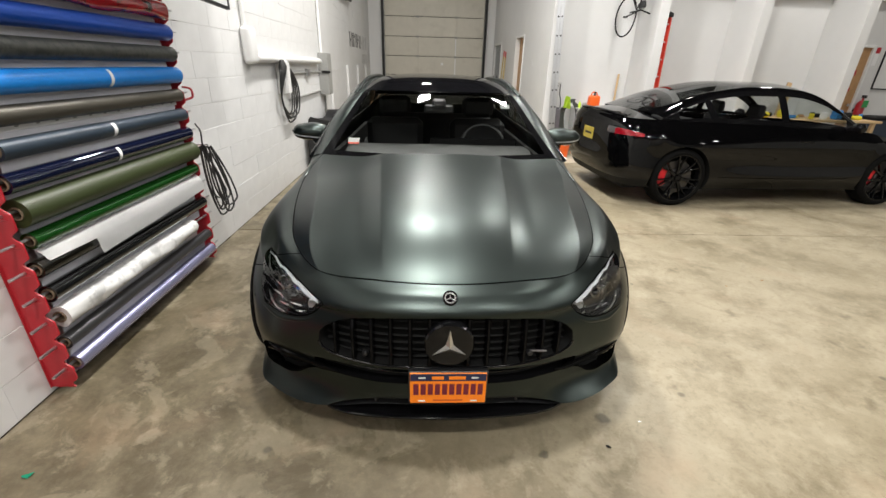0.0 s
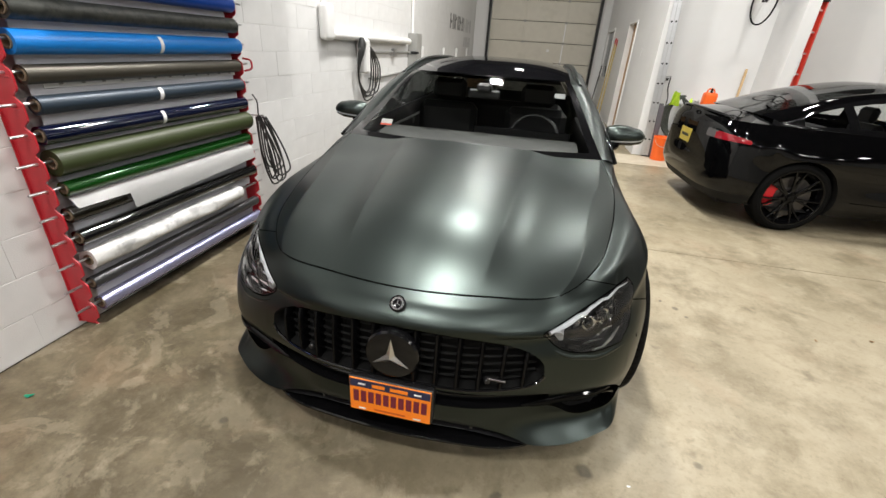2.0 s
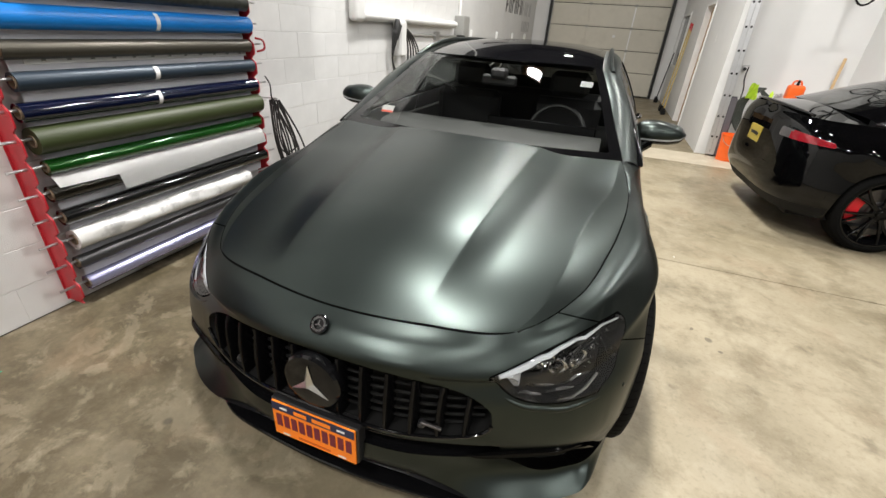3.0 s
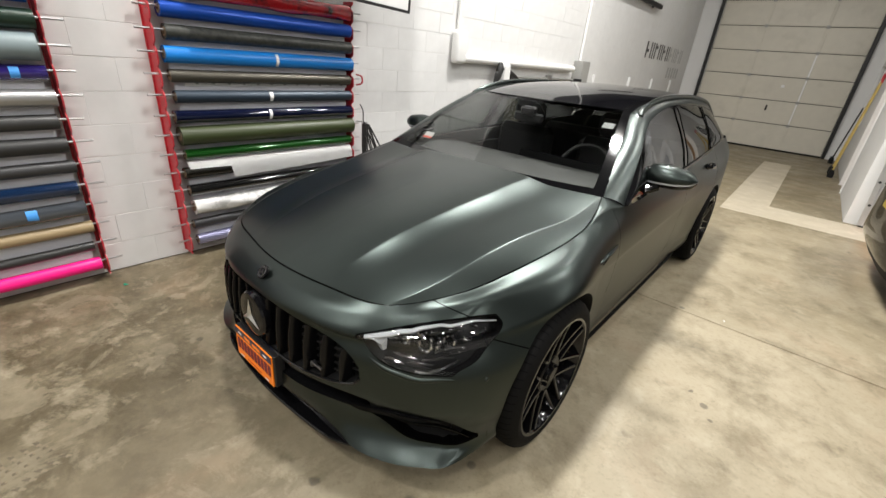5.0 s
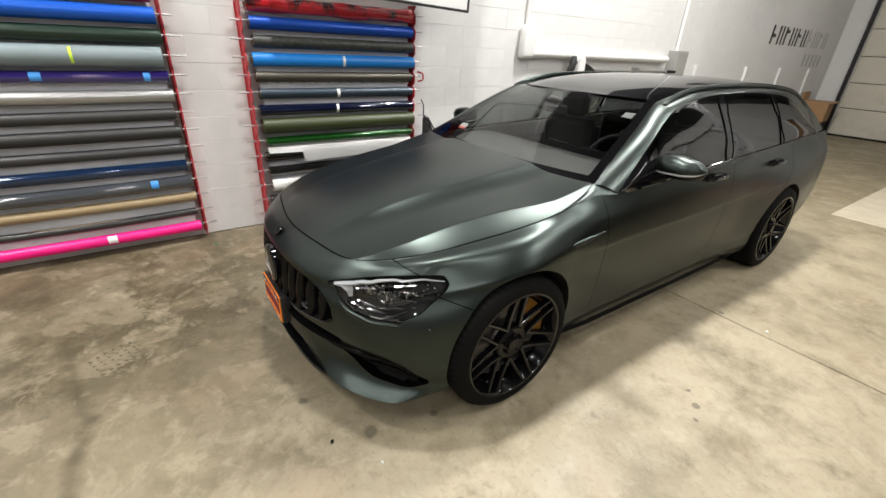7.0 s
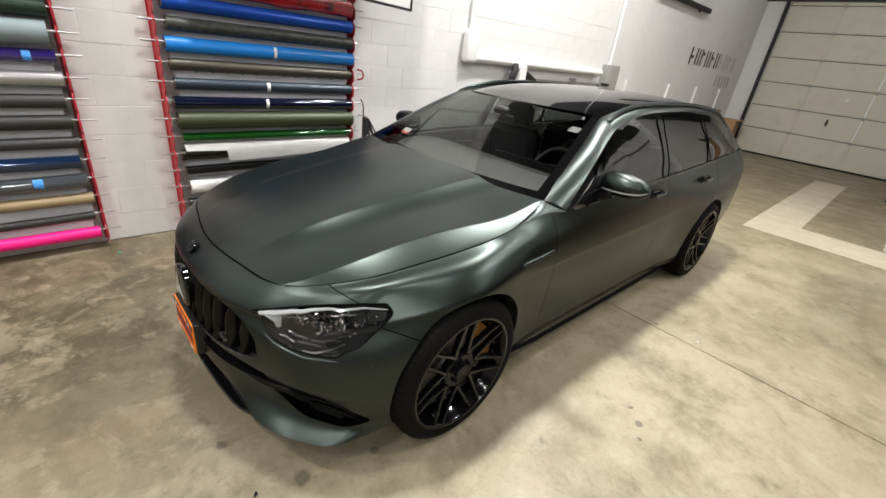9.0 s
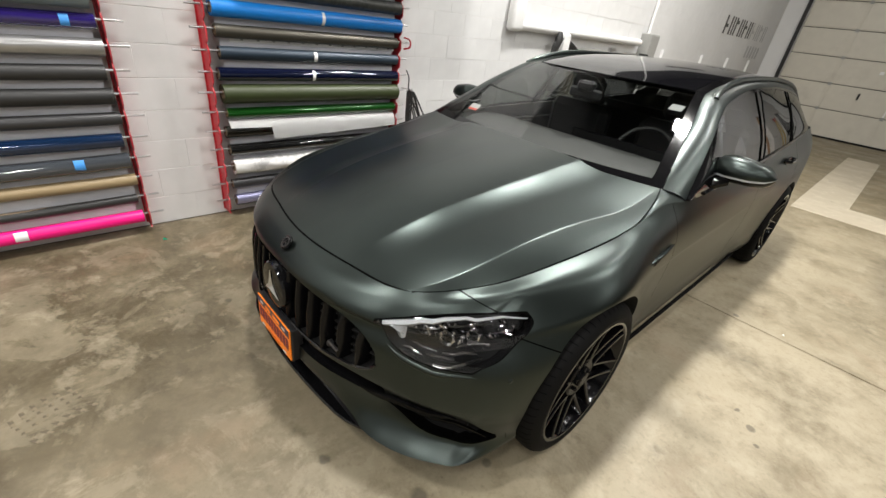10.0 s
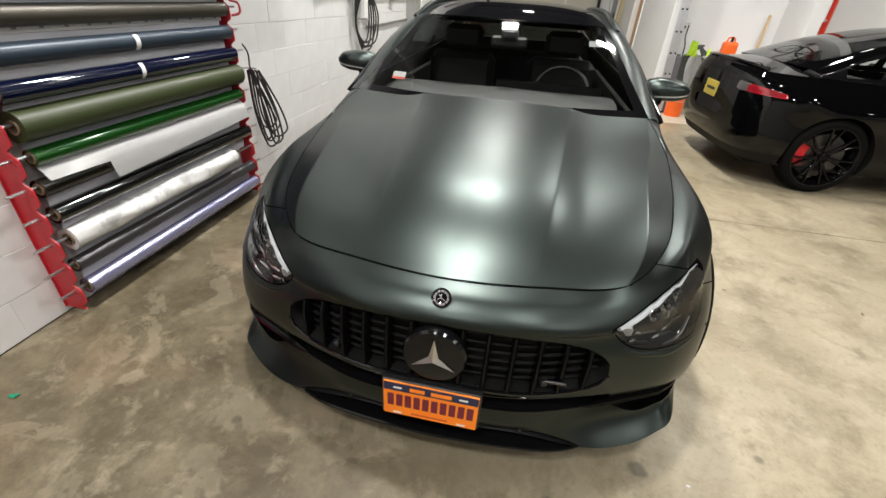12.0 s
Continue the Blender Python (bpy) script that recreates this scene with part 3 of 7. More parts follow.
# partition doorway, open, with casing, and the windowed hatch
def doorway(name, x, y0, y1, h, label):
    d = thing(name, label, "door", kind="structure")
    for a, b in ((y0, y0 + 0.04), (y1 - 0.04, y1)):
        part("jamb", boxes((x - 0.018, a, 0, x + 0.218, b, h), bevel=0.004), M_WHITEMET, d, smooth=False)
    part("head", boxes((x - 0.018, y0 + 0.04, h - 0.04, x + 0.218, y1 - 0.04, h), bevel=0.004), M_WHITEMET, d, smooth=False)
    leaf = part("leaf", boxes((x + 0.09, y0 + 0.045, 0.01, x + 0.13, y1 - 0.045, h - 0.045), bevel=0.004), M_WOOD, d, "oak veneer leaf", smooth=False)
    part("knob", boxes((x + 0.04, y0 + 0.10, 0.98, x + 0.09, y0 + 0.15, 1.03), bevel=0.018), M_STEEL, leaf)
    return d


doorway("door_2", PX, 9.25, 10.2, 2.26, "oak veneer door in a white frame in the partition")
w = thing("window_1", "small dark office window in the partition", "window", kind="structure")
for a in ((PX - 0.02, 12.35, 0.95, PX + 0.218, 12.41, 2.24), (PX - 0.02, 13.64, 0.95, PX + 0.218, 13.70, 2.24), (PX - 0.02, 12.41, 0.95, PX + 0.218, 13.64, 1.01), (PX - 0.02, 12.41, 2.18, PX + 0.218, 13.64, 2.24)):
    part("window_frame", boxes(a), M_WHITEMET, w, smooth=False)
part("pane", boxes((PX + 0.03, 12.415, 1.015, PX + 0.04, 13.635, 2.175), bevel=0.0), M_TINT, w, smooth=False)
d = thing("door_3", "oak veneer door with a small red notice on it", "door", kind="structure")
leaf = part("leaf", boxes((8.4, BY + 0.02, 0.01, 9.12, BY + 0.06, 2.13), bevel=0.004), M_WOOD, d, smooth=False)
part("knob", boxes((9.02, BY - 0.03, 0.98, 9.08, BY + 0.02, 1.04), bevel=0.02), M_STEEL, leaf)
part("notice", boxes((8.84, BY + 0.012, 1.60, 8.97, BY + 0.02, 1.70), bevel=0), M_RED, leaf, "red notice", smooth=False)
part("notice", boxes((8.83, BY + 0.012, 1.28, 8.96, BY + 0.02, 1.36), bevel=0), M_RED, leaf, "red notice", smooth=False)
for a in ((8.35, BY - 0.02, 0, 8.4, BY + 0.2, 2.18), (9.12, BY - 0.02, 0, 9.17, BY + 0.2, 2.18), (8.4, BY - 0.02, 2.13, 9.12, BY + 0.2, 2.18)):
    part("casing", boxes(a), M_WHITEMET, d, smooth=False)

# ceiling lamps, both those known from reflections and the added fill lamps
for i, (x, y, power) in enumerate(LAMPS):
    t = thing("ceiling_light", "white square ceiling light panel, switched on, reflected or added as fill", "ceiling light", pose(x, y, CEIL), "ceiling lights")
    part("housing", boxes((-0.18, -0.18, -0.07, 0.18, 0.18, -0.001), bevel=0.008), M_WHITEMET, t, smooth=False)
    part("diffuser", boxes((-0.16, -0.16, -0.078, 0.16, 0.16, -0.071), bevel=0), M_DIFF, t, smooth=False)
    lamp = bpy.data.lights.new("lamp", "AREA")
    lamp.shape, lamp.size, lamp.size_y, lamp.energy, lamp.color = "RECTANGLE", 0.31, 0.31, power, (1.0, 0.975, 0.935)
    ob = new("lamp", lamp)
    ob.location = (x, y, CEIL - 0.085)


# ---- the green estate car: centre line on x = 0, nose at y = 0 ----
# long lines of the body side from the middle of the nose round to the middle of the tail
KN = [0, 1, 2, 3, 4, 5, 6, 6.6, 7, 8, 9, 10, 11, 12, 13, 14]
L_TOP = [(0, .140, .757), (.28, .172, .757), (.53, .245, .762), (.69, .47, .795), (.768, .74, .837), (.814, 1.02, .878), (.828, 1.25, .922), (.838, 1.44, .962), (.864, 1.56, .958), (.880, 2.3, .985), (.872, 3.0, 1.005), (.845, 3.78, 1.03), (0.805, 4.45, 1.06), (0.735, 4.86, 1.06), (.40, 4.90, 1.06), (0, 4.93, 1.06)]
L_SHO = [(0, .083, .728), (.28, .113, .728), (.54, .203, .721), (.735, .43, .772), (.838, .68, .806), (.898, .97, .842), (.900, 1.27, .858), (.903, 1.45, .858), (.907, 1.6, .848), (.912, 2.3, .868), (.912, 3.0, .89), (.925, 3.78, .905), (0.895, 4.45, 0.93), (0.785, 4.88, 0.93), (.42, 4.93, .93), (0, 4.96, .93)]
L_HIP = [(0, .041, .684), (.28, .065, .680), (.525, .152, .668), (.725, .31, .675), (.872, .56, .712), (.964, .88, .755), (.936, 1.28, .745), (.925, 1.47, .73), (.923, 1.6, .733), (.925, 2.3, .745), (.927, 3.0, .765), (.958, 3.78, .79), (0.915, 4.45, 0.8), (0.805, 4.90, 0.8), (.43, 4.95, .80), (0, 4.98, .80)]
L_MID = [(0, .03, .56), (.28, .05, .56), (.54, .143, .56), (.762, .270, .555), (.915, .482, .56), (.990, .84, .60), (.932, 1.28, .585), (.917, 1.47, .58), (.915, 1.6, .58), (.92, 2.3, .585), (.922, 3.0, .60), (.975, 3.78, .62), (0.92, 4.45, 0.65), (0.81, 4.91, 0.65), (.43, 4.97, .65), (0, 5.0, .65)]
L_LOW = [(0, .028, .44), (.28, .048, .44), (.55, .14, .44), (.775, .252, .43), (.920, .465, .42), (.990, .84, .45), (.918, 1.28, .42), (.902, 1.47, .415), (.900, 1.6, .415), (.905, 2.3, .42), (.91, 3.0, .42), (.975, 3.78, .45), (0.915, 4.45, 0.5), (0.81, 4.91, 0.5), (.43, 4.97, .50), (0, 5.0, .50)]
L_SIL = [(0, .03, .30), (.28, .05, .298), (.56, .165, .262), (.760, .280, .245), (.888, .436, .252), (.975, .84, .30), (.90, 1.28, .27), (.885, 1.47, .265), (.883, 1.6, .265), (.885, 2.3, .27), (.89, 3.0, .27), (.965, 3.78, .30), (0.895, 4.45, 0.36), (0.79, 4.90, 0.36), (.43, 4.95, .36), (0, 4.98, .36)]
L_DUC = [(0, 0.03, 0.37), (0.28, 0.05, 0.368), (.552, .160, .345), (.755, .262, .345), (.912, .458, .345), (0.98, 0.84, 0.375), (0.909, 1.28, 0.345), (0.893, 1.47, 0.34), (0.891, 1.6, 0.34), (0.895, 2.3, 0.345), (0.9, 3.0, 0.345), (0.97, 3.78, 0.375), (0.905, 4.45, 0.43), (0.80, 4.905, 0.43), (0.43, 4.96, 0.43), (0.0, 4.99, 0.43)]
L_BOT = [(0, .06, .215), (.28, .075, .215), (.575, .105, .186), (.778, .212, .188), (.878, .358, .200), (.935, .84, .23), (.87, 1.28, .185), (.86, 1.47, .185), (.858, 1.6, .185), (.86, 2.3, .19), (.865, 3.0, .19), (.92, 3.78, .21), (0.87, 4.45, 0.24), (0.76, 4.86, 0.24), (.42, 4.91, .24), (0, 4.94, .24)]


def even(knots, rows):
    """The same line with its mirror image beyond both ends, so that it runs square over the middle."""
    m = lambda p: (-p[0], p[1], p[2])
    return spline([2 * knots[0] - knots[1], *knots, 2 * knots[-1] - knots[-2]], [m(rows[1]), *rows, m(rows[-2])])


# fold under the brow between grille and headlamp
L_BRW = [((a[0] * .3 + b[0] * .7), (a[1] * .3 + b[1] * .7) + w, a[2] * .3 + b[2] * .7) for a, b, w in zip(L_MID, L_HIP, [0, .004, .020, .004] + [0] * 12)]
CAR_LINES = [even(KN, l) for l in (L_BOT, L_SIL, L_DUC, L_LOW, L_MID, L_BRW, L_HIP, L_SHO, L_TOP)]


def loft(lines, us, nv):
    """A grid: at every place along the lines a smooth section through them."""
    pts = np.array([l(us) for l in lines])
    sec = spline(np.linspace(0, 1, len(lines)), pts.transpose(0, 2, 1).reshape(len(lines), -1))
    g = sec(np.linspace(0, 1, nv)).reshape(nv, 3, len(us))
    return g.transpose(2, 0, 1)


us = np.concatenate([np.linspace(0, 5, 190), np.linspace(5, 11, 150)[1:], np.linspace(11, 14, 40)[1:]])
ring_grid = loft(CAR_LINES, us, 96)
ring = Sheet(ring_grid)


def band(fn, w):
    return lambda p, q: np.abs(fn(p, q)) - w


def grille_edges(x):
    """Bottom and top of the grille mouth at that width."""
    x = np.abs(x)
    top, bot = 0.668 - 0.045 * (x / 0.52) ** 2, 0.441 - 0.010 * (x / 0.52) ** 2
    h = (top - bot) / 2 * np.clip(1 - (x / 0.532) ** 4.5, 1e-6, 1) ** (1 / 2.6)
    zc = (top + bot) / 2 - 0.012 * (x / 0.52) ** 4
    return zc - h, zc + h


def f_grille(p, q):
    x, z = np.abs(p[:, 0]), p[:, 2]
    lo, hi = grille_edges(np.minimum(x, 0.532))
    f = np.maximum(np.maximum(lo - z, z - hi), x - 0.531)
    return np.where(p[:, 1] < 0.5, f, 9)


def f_strip(p, q):
    x, z = np.abs(p[:, 0]), p[:, 2]
    zc = 0.396 - 0.020 * (x / 0.5) ** 2
    return np.where(p[:, 1] < 0.5, np.maximum(np.abs(z - zc) - 0.036, x - 0.565), 9)


SL_TOP = spline([.53, .60, .70, .78, .84, .885], [.362, .376, .392, .394, .352, .285])
SL_BOT = spline([.53, .60, .66, .76, .84, .885], [.346, .318, .270, .246, .243, .262])


def f_slit(p, q):
    x, z = np.abs(p[:, 0]), p[:, 2]
    xx = np.clip(x, .53, .885)
    f = np.maximum(np.maximum(z - SL_TOP(xx), SL_BOT(xx) - z), np.maximum(.555 - x, x - .884))
    return np.where(p[:, 1] < 0.7, f, 9)


def f_lowin(p, q):
    x, z = np.abs(p[:, 0]), p[:, 2]
    return np.where(p[:, 1] < 0.5, np.maximum(z - 0.285 + 0.088 * (x / 0.5) ** 2, x - 0.55), 9)


# outline of the headlamp by its place round the nose: top and bottom height
HL_TOP = spline([.505, .56, .63, .70, .76, .80, .83, .846], [.672, .692, .716, .734, .742, .744, .743, .738])
HL_BOT = spline([.505, .53, .576, .63, .70, .77, .846], [.664, .632, .600, .583, .575, .575, .575])


HL_OUT = spline([.55, .585, .61, .64, .67, .695, .72, .75], [.30, .335, .390, .432, .470, .502, .527, .518])


def f_lamp(p, q):
    x, y, z = np.abs(p[:, 0]), p[:, 1], p[:, 2]
    xx = np.clip(x, .505, .846)
    f = np.maximum(z - HL_TOP(xx), HL_BOT(xx) - z)
    f = np.maximum(f, np.maximum(.506 - x, y - HL_OUT(np.clip(z, .55, .75))))
    return np.where((y < 0.75) & (x > 0.3), f, 9)


AR = 0.380
HUBS = (0.852, 3.78)


def f_arch(p, q):
    y, z, x = p[:, 1], p[:, 2], np.abs(p[:, 0])
    a = np.minimum(np.hypot(y - HUBS[0] - 0.020, z - 0.355), np.hypot(y - HUBS[1], z - 0.355)) - AR
    return np.where(x > 0.6, a, 9)


def line2(y0, z0, y1, z1):
    """Signed distance in the side view from the line through two points."""
    d = math.hypot(y1 - y0, z1 - z0)
    return lambda p, q: ((p[:, 1] - y0) * (z1 - z0) - (p[:, 2] - z0) * (y1 - y0)) / d


def within(fn, cond):
    return lambda p, q: np.where(cond(p), fn(p, q), 9)


def side(p, y0, y1, z0, z1):
    return (np.abs(p[:, 0]) > 0.5) & (p[:, 1] > y0) & (p[:, 1] < y1) & (p[:, 2] > z0) & (p[:, 2] < z1)


ring.split("arch", f_arch)
ring.split("seal", lambda p, q: f_lamp(p, q) - 0.005)
ring.split("lamp", f_lamp)
ring.split("grille", f_grille)
ring.split("strip", f_strip)
ring.split("slit", f_slit)
ring.split("lowin", f_lowin)
GW = 0.0022
GAPS = [
    ((line2(1.50, 0.18, 1.46, 1.0)), lambda p: side(p, 1.3, 1.7, 0.26, 0.955)),
    ((line2(2.72, 0.18, 2.80, 1.05)), lambda p: side(p, 2.5, 3.0, 0.26, 1.1)),
    ((line2(3.30, 0.26, 3.86, 1.05)), lambda p: side(p, 3.2, 4.0, 0.72, 1.1)),
    ((lambda p, q: p[:, 2] - 0.262), lambda p: side(p, 1.28, 3.36, 0.2, 0.3)),
    ((line2(0.50, 0.665, 0.60, 0.620)), lambda p: side(p, 0.44, 0.66, 0.56, 0.70)),
    ((line2(0.38, 0.78, 0.445, 0.742)), lambda p: (np.abs(p[:, 0]) > 0.6) & (p[:, 1] > 0.34) & (p[:, 1] < 0.48) & (p[:, 2] > 0.72) & (p[:, 2] < 0.82)),
]
for k_, (fn_, cond_) in enumerate(GAPS):
    near = lambda p, q: np.where(cond_(p), np.abs(fn_(p, q)) - 0.03, 9)
    free = lambda t: not (t & {"gap", "seal", "lamp", "arch", "grille", "slit"})
    ring.split("near" + str(k_), near, only=free)
    ring.split("half" + str(k_), lambda p, q: fn_(p, q) - GW, only=lambda t: "near" + str(k_) in t)
    ring.split("gap", lambda p, q: -fn_(p, q) - GW, only=lambda t: "half" + str(k_) in t)

car = thing("car", "satin dark green sports estate car with black wheels", "car")
holes = {"arch", "seal", "lamp", "grille", "strip", "slit", "lowin", "gap"}


def is_front(f):
    c = np.mean([ring.v[i] for i in f], axis=0)
    return c[1] < 0.60 - 0.0 * c[2] and not (c[2] > 0.66 and c[1] > 0.52)


body_faces = ring.take(lambda t: not (t & holes))
ring.build("bumper", [f for f in body_faces if is_front(f)], M_PAINT, car, "satin green front bumper skin")


def y_mid(f):
    return sum(ring.v[i][1] for i in f) / len(f)


def panel(name, y0, y1, label=""):
    ring.pair(name, [f for f in body_faces if not is_front(f) and y0 <= y_mid(f) < y1], M_PAINT, car, label)


panel("fender", 0.0, 1.48)
panel("front_door", 1.48, 2.76)
panel("rear_door", 2.76, 3.50)
panel("quarter_panel", 3.50, 9.0)
# near-black strips stand in for the shade inside the panel gaps
for k_ in range(len(GAPS)):
    ring.pair("panel_gap", ring.take(lambda t: "gap" in t and "half" + str(k_) in t), M_GAP, car, offset=-0.002)
# lip that turns in at the wheel openings, and returns of the other openings
for hy in HUBS:
    ring.pair("arch_lip", [f for f in ring.take(lambda t: "arch" in t) if abs(y_mid(f) - hy) < 0.5], M_DULLBLK, car, wall=0.07, only_walls=True)
for nm, depth, m in (("grille", 0.10, M_DULLBLK), ("strip", 0.05, M_GLOSSBLK), ("slit", 0.06, M_DUCT), ("lowin", 0.05, M_SATBLK)):
    fs = ring.take(lambda t: nm in t)
    if nm == "slit":
        ring.pair("opening_return", fs, m, car, wall=depth, only_walls=True)
        ring.pair("opening_back", fs, M_DULLBLK, car, offset=-depth)
    else:
        ring.build("opening_return", fs, m, car, wall=depth, only_walls=True)
        ring.build("opening_back", fs, M_DULLBLK, car, offset=-depth)
lamp_faces = ring.take(lambda t: "lamp" in t)
ring_flat = ring_grid.reshape(-1, 3)


def on(xq, zq, depth, sgn=1):
    """A point of the nose skin at that width and height, sunk by depth."""
    k = int(np.argmin((ring_flat[:, 0] - xq) ** 2 + (ring_flat[:, 2] - zq) ** 2 + np.where(ring_flat[:, 1] > 0.75, 9, 0)))
    p = Vector(ring_flat[k]) - Vector(ring.n[k]).normalized() * depth
    return Vector((sgn * p.x, p.y, p.z))


for sgn in (1, -1):
    o_ = sgn < 0
    bowl = ring.build("headlamp", lamp_faces, M_LAMPGREY, car, "headlamp with a clear lens over a dark bowl", offset=-0.075, mirror=False, other=o_)
    ring.build("bezel", lamp_faces, M_GLOSSBLK, bowl, wall=0.076, only_walls=True, mirror=False, other=o_)
    lens = ring.build("lens", lamp_faces, M_LENS, bowl, "clear lens", offset=0.0015, mirror=False, other=o_)
    lens.visible_shadow = False
    ring.build("lamp_seal", ring.take(lambda t: "seal" in t and "lamp" not in t), M_GAP, bowl, "black lamp seal", offset=-0.001, mirror=False, other=o_)
    bm = bmesh.new()
    tube(bm, [on(x, float(HL_TOP(x)) - 0.012, 0.010, sgn) for x in np.linspace(.53, .832, 14)], [.010, .012, .012, .011, .010, .009, .008, .007, .006, .006, .005, .004, .003, .002], 6)
    part("light_guide", bm, M_LED, bowl, "white daytime light guide")
    bm = bmesh.new()
    tube(bm, [on(x, z, 0.014, sgn) for x, z in ((.70, .574), (.74, .577), (.775, .592), (.80, .62))], [.003, .005, .006, .004], 6)
    part("light_guide", bm, M_CHROME, bowl)
    # rolled lip of the bumper skin below the lamp
    lip = np.array([on(x, float(HL_BOT(x)) - 0.020, 0.006, sgn) for x in np.linspace(.545, .825, 36)])
    for _ in range(12):
        lip[1:-1] += 0.25 * (lip[:-2] + lip[2:] - 2 * lip[1:-1])
    bm = bmesh.new()
    tube(bm, [tuple(p) for p in lip], [.004 + .008 * math.sin(math.pi * k / 35) ** .5 for k in range(36)], 12)
    part("lamp_lip", bm, M_PAINT, car, angle=80)
    # faceted pale reflector at the inner end
    bm = bmesh.new()
    tube(bm, [on(x, z, 0.022, sgn) for x, z in ((.535, .666), (.556, .655), (.572, .640), (.582, .626))], [.010, .020, .022, .010], 4)
    part("reflector", bm, M_LED, bowl, smooth=False)
    for xx, zz, rr in ((.635, .645, .026), (.705, .650, .029), (.765, .668, .025)):
        c_ = on(xx, zz, 0.050, sgn)
        nrm = (on(xx, zz, 0.0, sgn) - c_).normalized()
        nrm = (nrm + Vector((0, -1.2, 0))).normalized()
        bm = bmesh.new()
        lathe(bm, [(-0.03, rr), (0.004, rr), (0.006, rr * 0.90), (-0.004, rr * 0.86), (-0.004, rr * .7)], 20, "z")
        bmesh.ops.transform(bm, matrix=Matrix.Translation(c_) @ nrm.to_track_quat("Z", "Y").to_matrix().to_4x4(), verts=bm.verts)
        pj = part("projector", bm, M_CHROME, bowl, "chrome-ringed projector")
        bm = bmesh.new()
        lathe(bm, [(-0.004, rr * .72), (0.004, rr * 0.55), (0.009, rr * 0.3), (0.010, 0.0005)], 18, "z")
        bmesh.ops.transform(bm, matrix=Matrix.Translation(c_) @ nrm.to_track_quat("Z", "Y").to_matrix().to_4x4(), verts=bm.verts)
        part("projector_lens", bm, M_GLOSSBLK, pj)
    # cut-glass pieces that fill the bowl
    rndl = random.Random(3)
    for k in range(110):
        xq, zq = rndl.uniform(.60, .83), rndl.uniform(.635, .722)
        if f_lamp(np.array([on(xq, zq, 0)]), None)[0] > -.018:
            continue
        c_ = on(xq, zq, rndl.uniform(.035, .06), sgn)
        bm = bmesh.new()
        bmesh.ops.create_icosphere(bm, subdivisions=1, radius=rndl.uniform(.003, .0065))
        bmesh.ops.transform(bm, matrix=Matrix.Translation(c_) @ pose(0, 0, 0, rndl.uniform(0, 90), rndl.uniform(0, 90), 0) @ Matrix.Diagonal((1.5, 1, .8, 1)), verts=bm.verts)
        part("facet", bm, (M_FACET, M_LAMPGREY, M_CHROME)[k % 3], bowl, smooth=False)
    # stepped chrome louvres around the projectors
    for k, (xa, za, xb, zb, ya) in enumerate(((.59, .600, .66, .592, .028), (.61, .617, .69, .610, .034), (.67, .598, .75, .596, .026), (.71, .612, .79, .622, .030), (.60, .676, .68, .690, .030), (.69, .694, .78, .712, .030), (.735, .632, .80, .652, .036))):
        bm = bmesh.new()
        tube(bm, [on(xa + (xb - xa) * q, za + (zb - za) * q, ya + .012 * math.sin(3.1 * q), sgn) for q in np.linspace(0, 1, 6)], [.002, .0055, .005, .0055, .005, .002], 4)
        part("louvre", bm, M_CHROME, bowl, smooth=False)

# ---- bonnet ----
top_line = CAR_LINES[-1]
HY = spline([0, .1, .25, .45, .65, .85, 1], [.140, .20, .36, .62, .90, 1.18, 1.385])
HZ = spline([.140, .20, .30, .45, .65, .90, 1.15, 1.385], [.757, .780, .812, .850, .892, .935, .971, .998])


BULGE, SHOULDER, CROWN = 0.024, 0.025, 0.014


def hood_point(s, r):
    """s from nose to screen, r from the middle to the side."""
    edge = lambda q: top_line(2 + q * 4.4)
    fr = lambda q: top_line(2 * q)
    e1 = np.array([.775, 1.47, 1.0])
    ye = edge(s)
    k = smooth01((s - .86) / .14)
    ye = ye * (1 - k[..., None]) + (ye * .0 + e1) * k[..., None] if np.ndim(s) else ye
    cy = HY(s)
    c = np.stack([cy * 0, cy, HZ(cy)], -1)
    f = fr(r)
    b = np.stack([r * e1[0], 1.385 + (e1[1] - 1.385) * r**2, .998 + (e1[2] - .998) * r**3], -1)
    c00, c10 = np.array([0, .14, .757]), edge(np.array(0.0))
    c01, c11 = np.array([0, 1.385, .998]), e1
    R, S = r[..., None], s[..., None]
    R = np.concatenate([R, R**2.0, R**2.0], -1)
    P = (1 - R) * c + R * ye + (1 - S) * f + S * b - ((1 - R) * (1 - S) * c00 + R * (1 - S) * c10 + (1 - R) * S * c01 + R * S * c11)
    return P


ns, nr = 90, 80
S, R = np.meshgrid(np.linspace(0, 1, ns), np.linspace(0, 1, nr), indexing="ij")
H = hood_point(S, R)
for _ in range(60):
    H[1:-1, 1:-1] += 0.2 * (H[:-2, 1:-1] + H[2:, 1:-1] + H[1:-1, :-2] + H[1:-1, 2:] - 4 * H[1:-1, 1:-1])
    H[1:-1, 0, 1:] += 0.2 * (H[:-2, 0, 1:] + H[2:, 0, 1:] + 2 * H[1:-1, 1, 1:] - 4 * H[1:-1, 0, 1:])
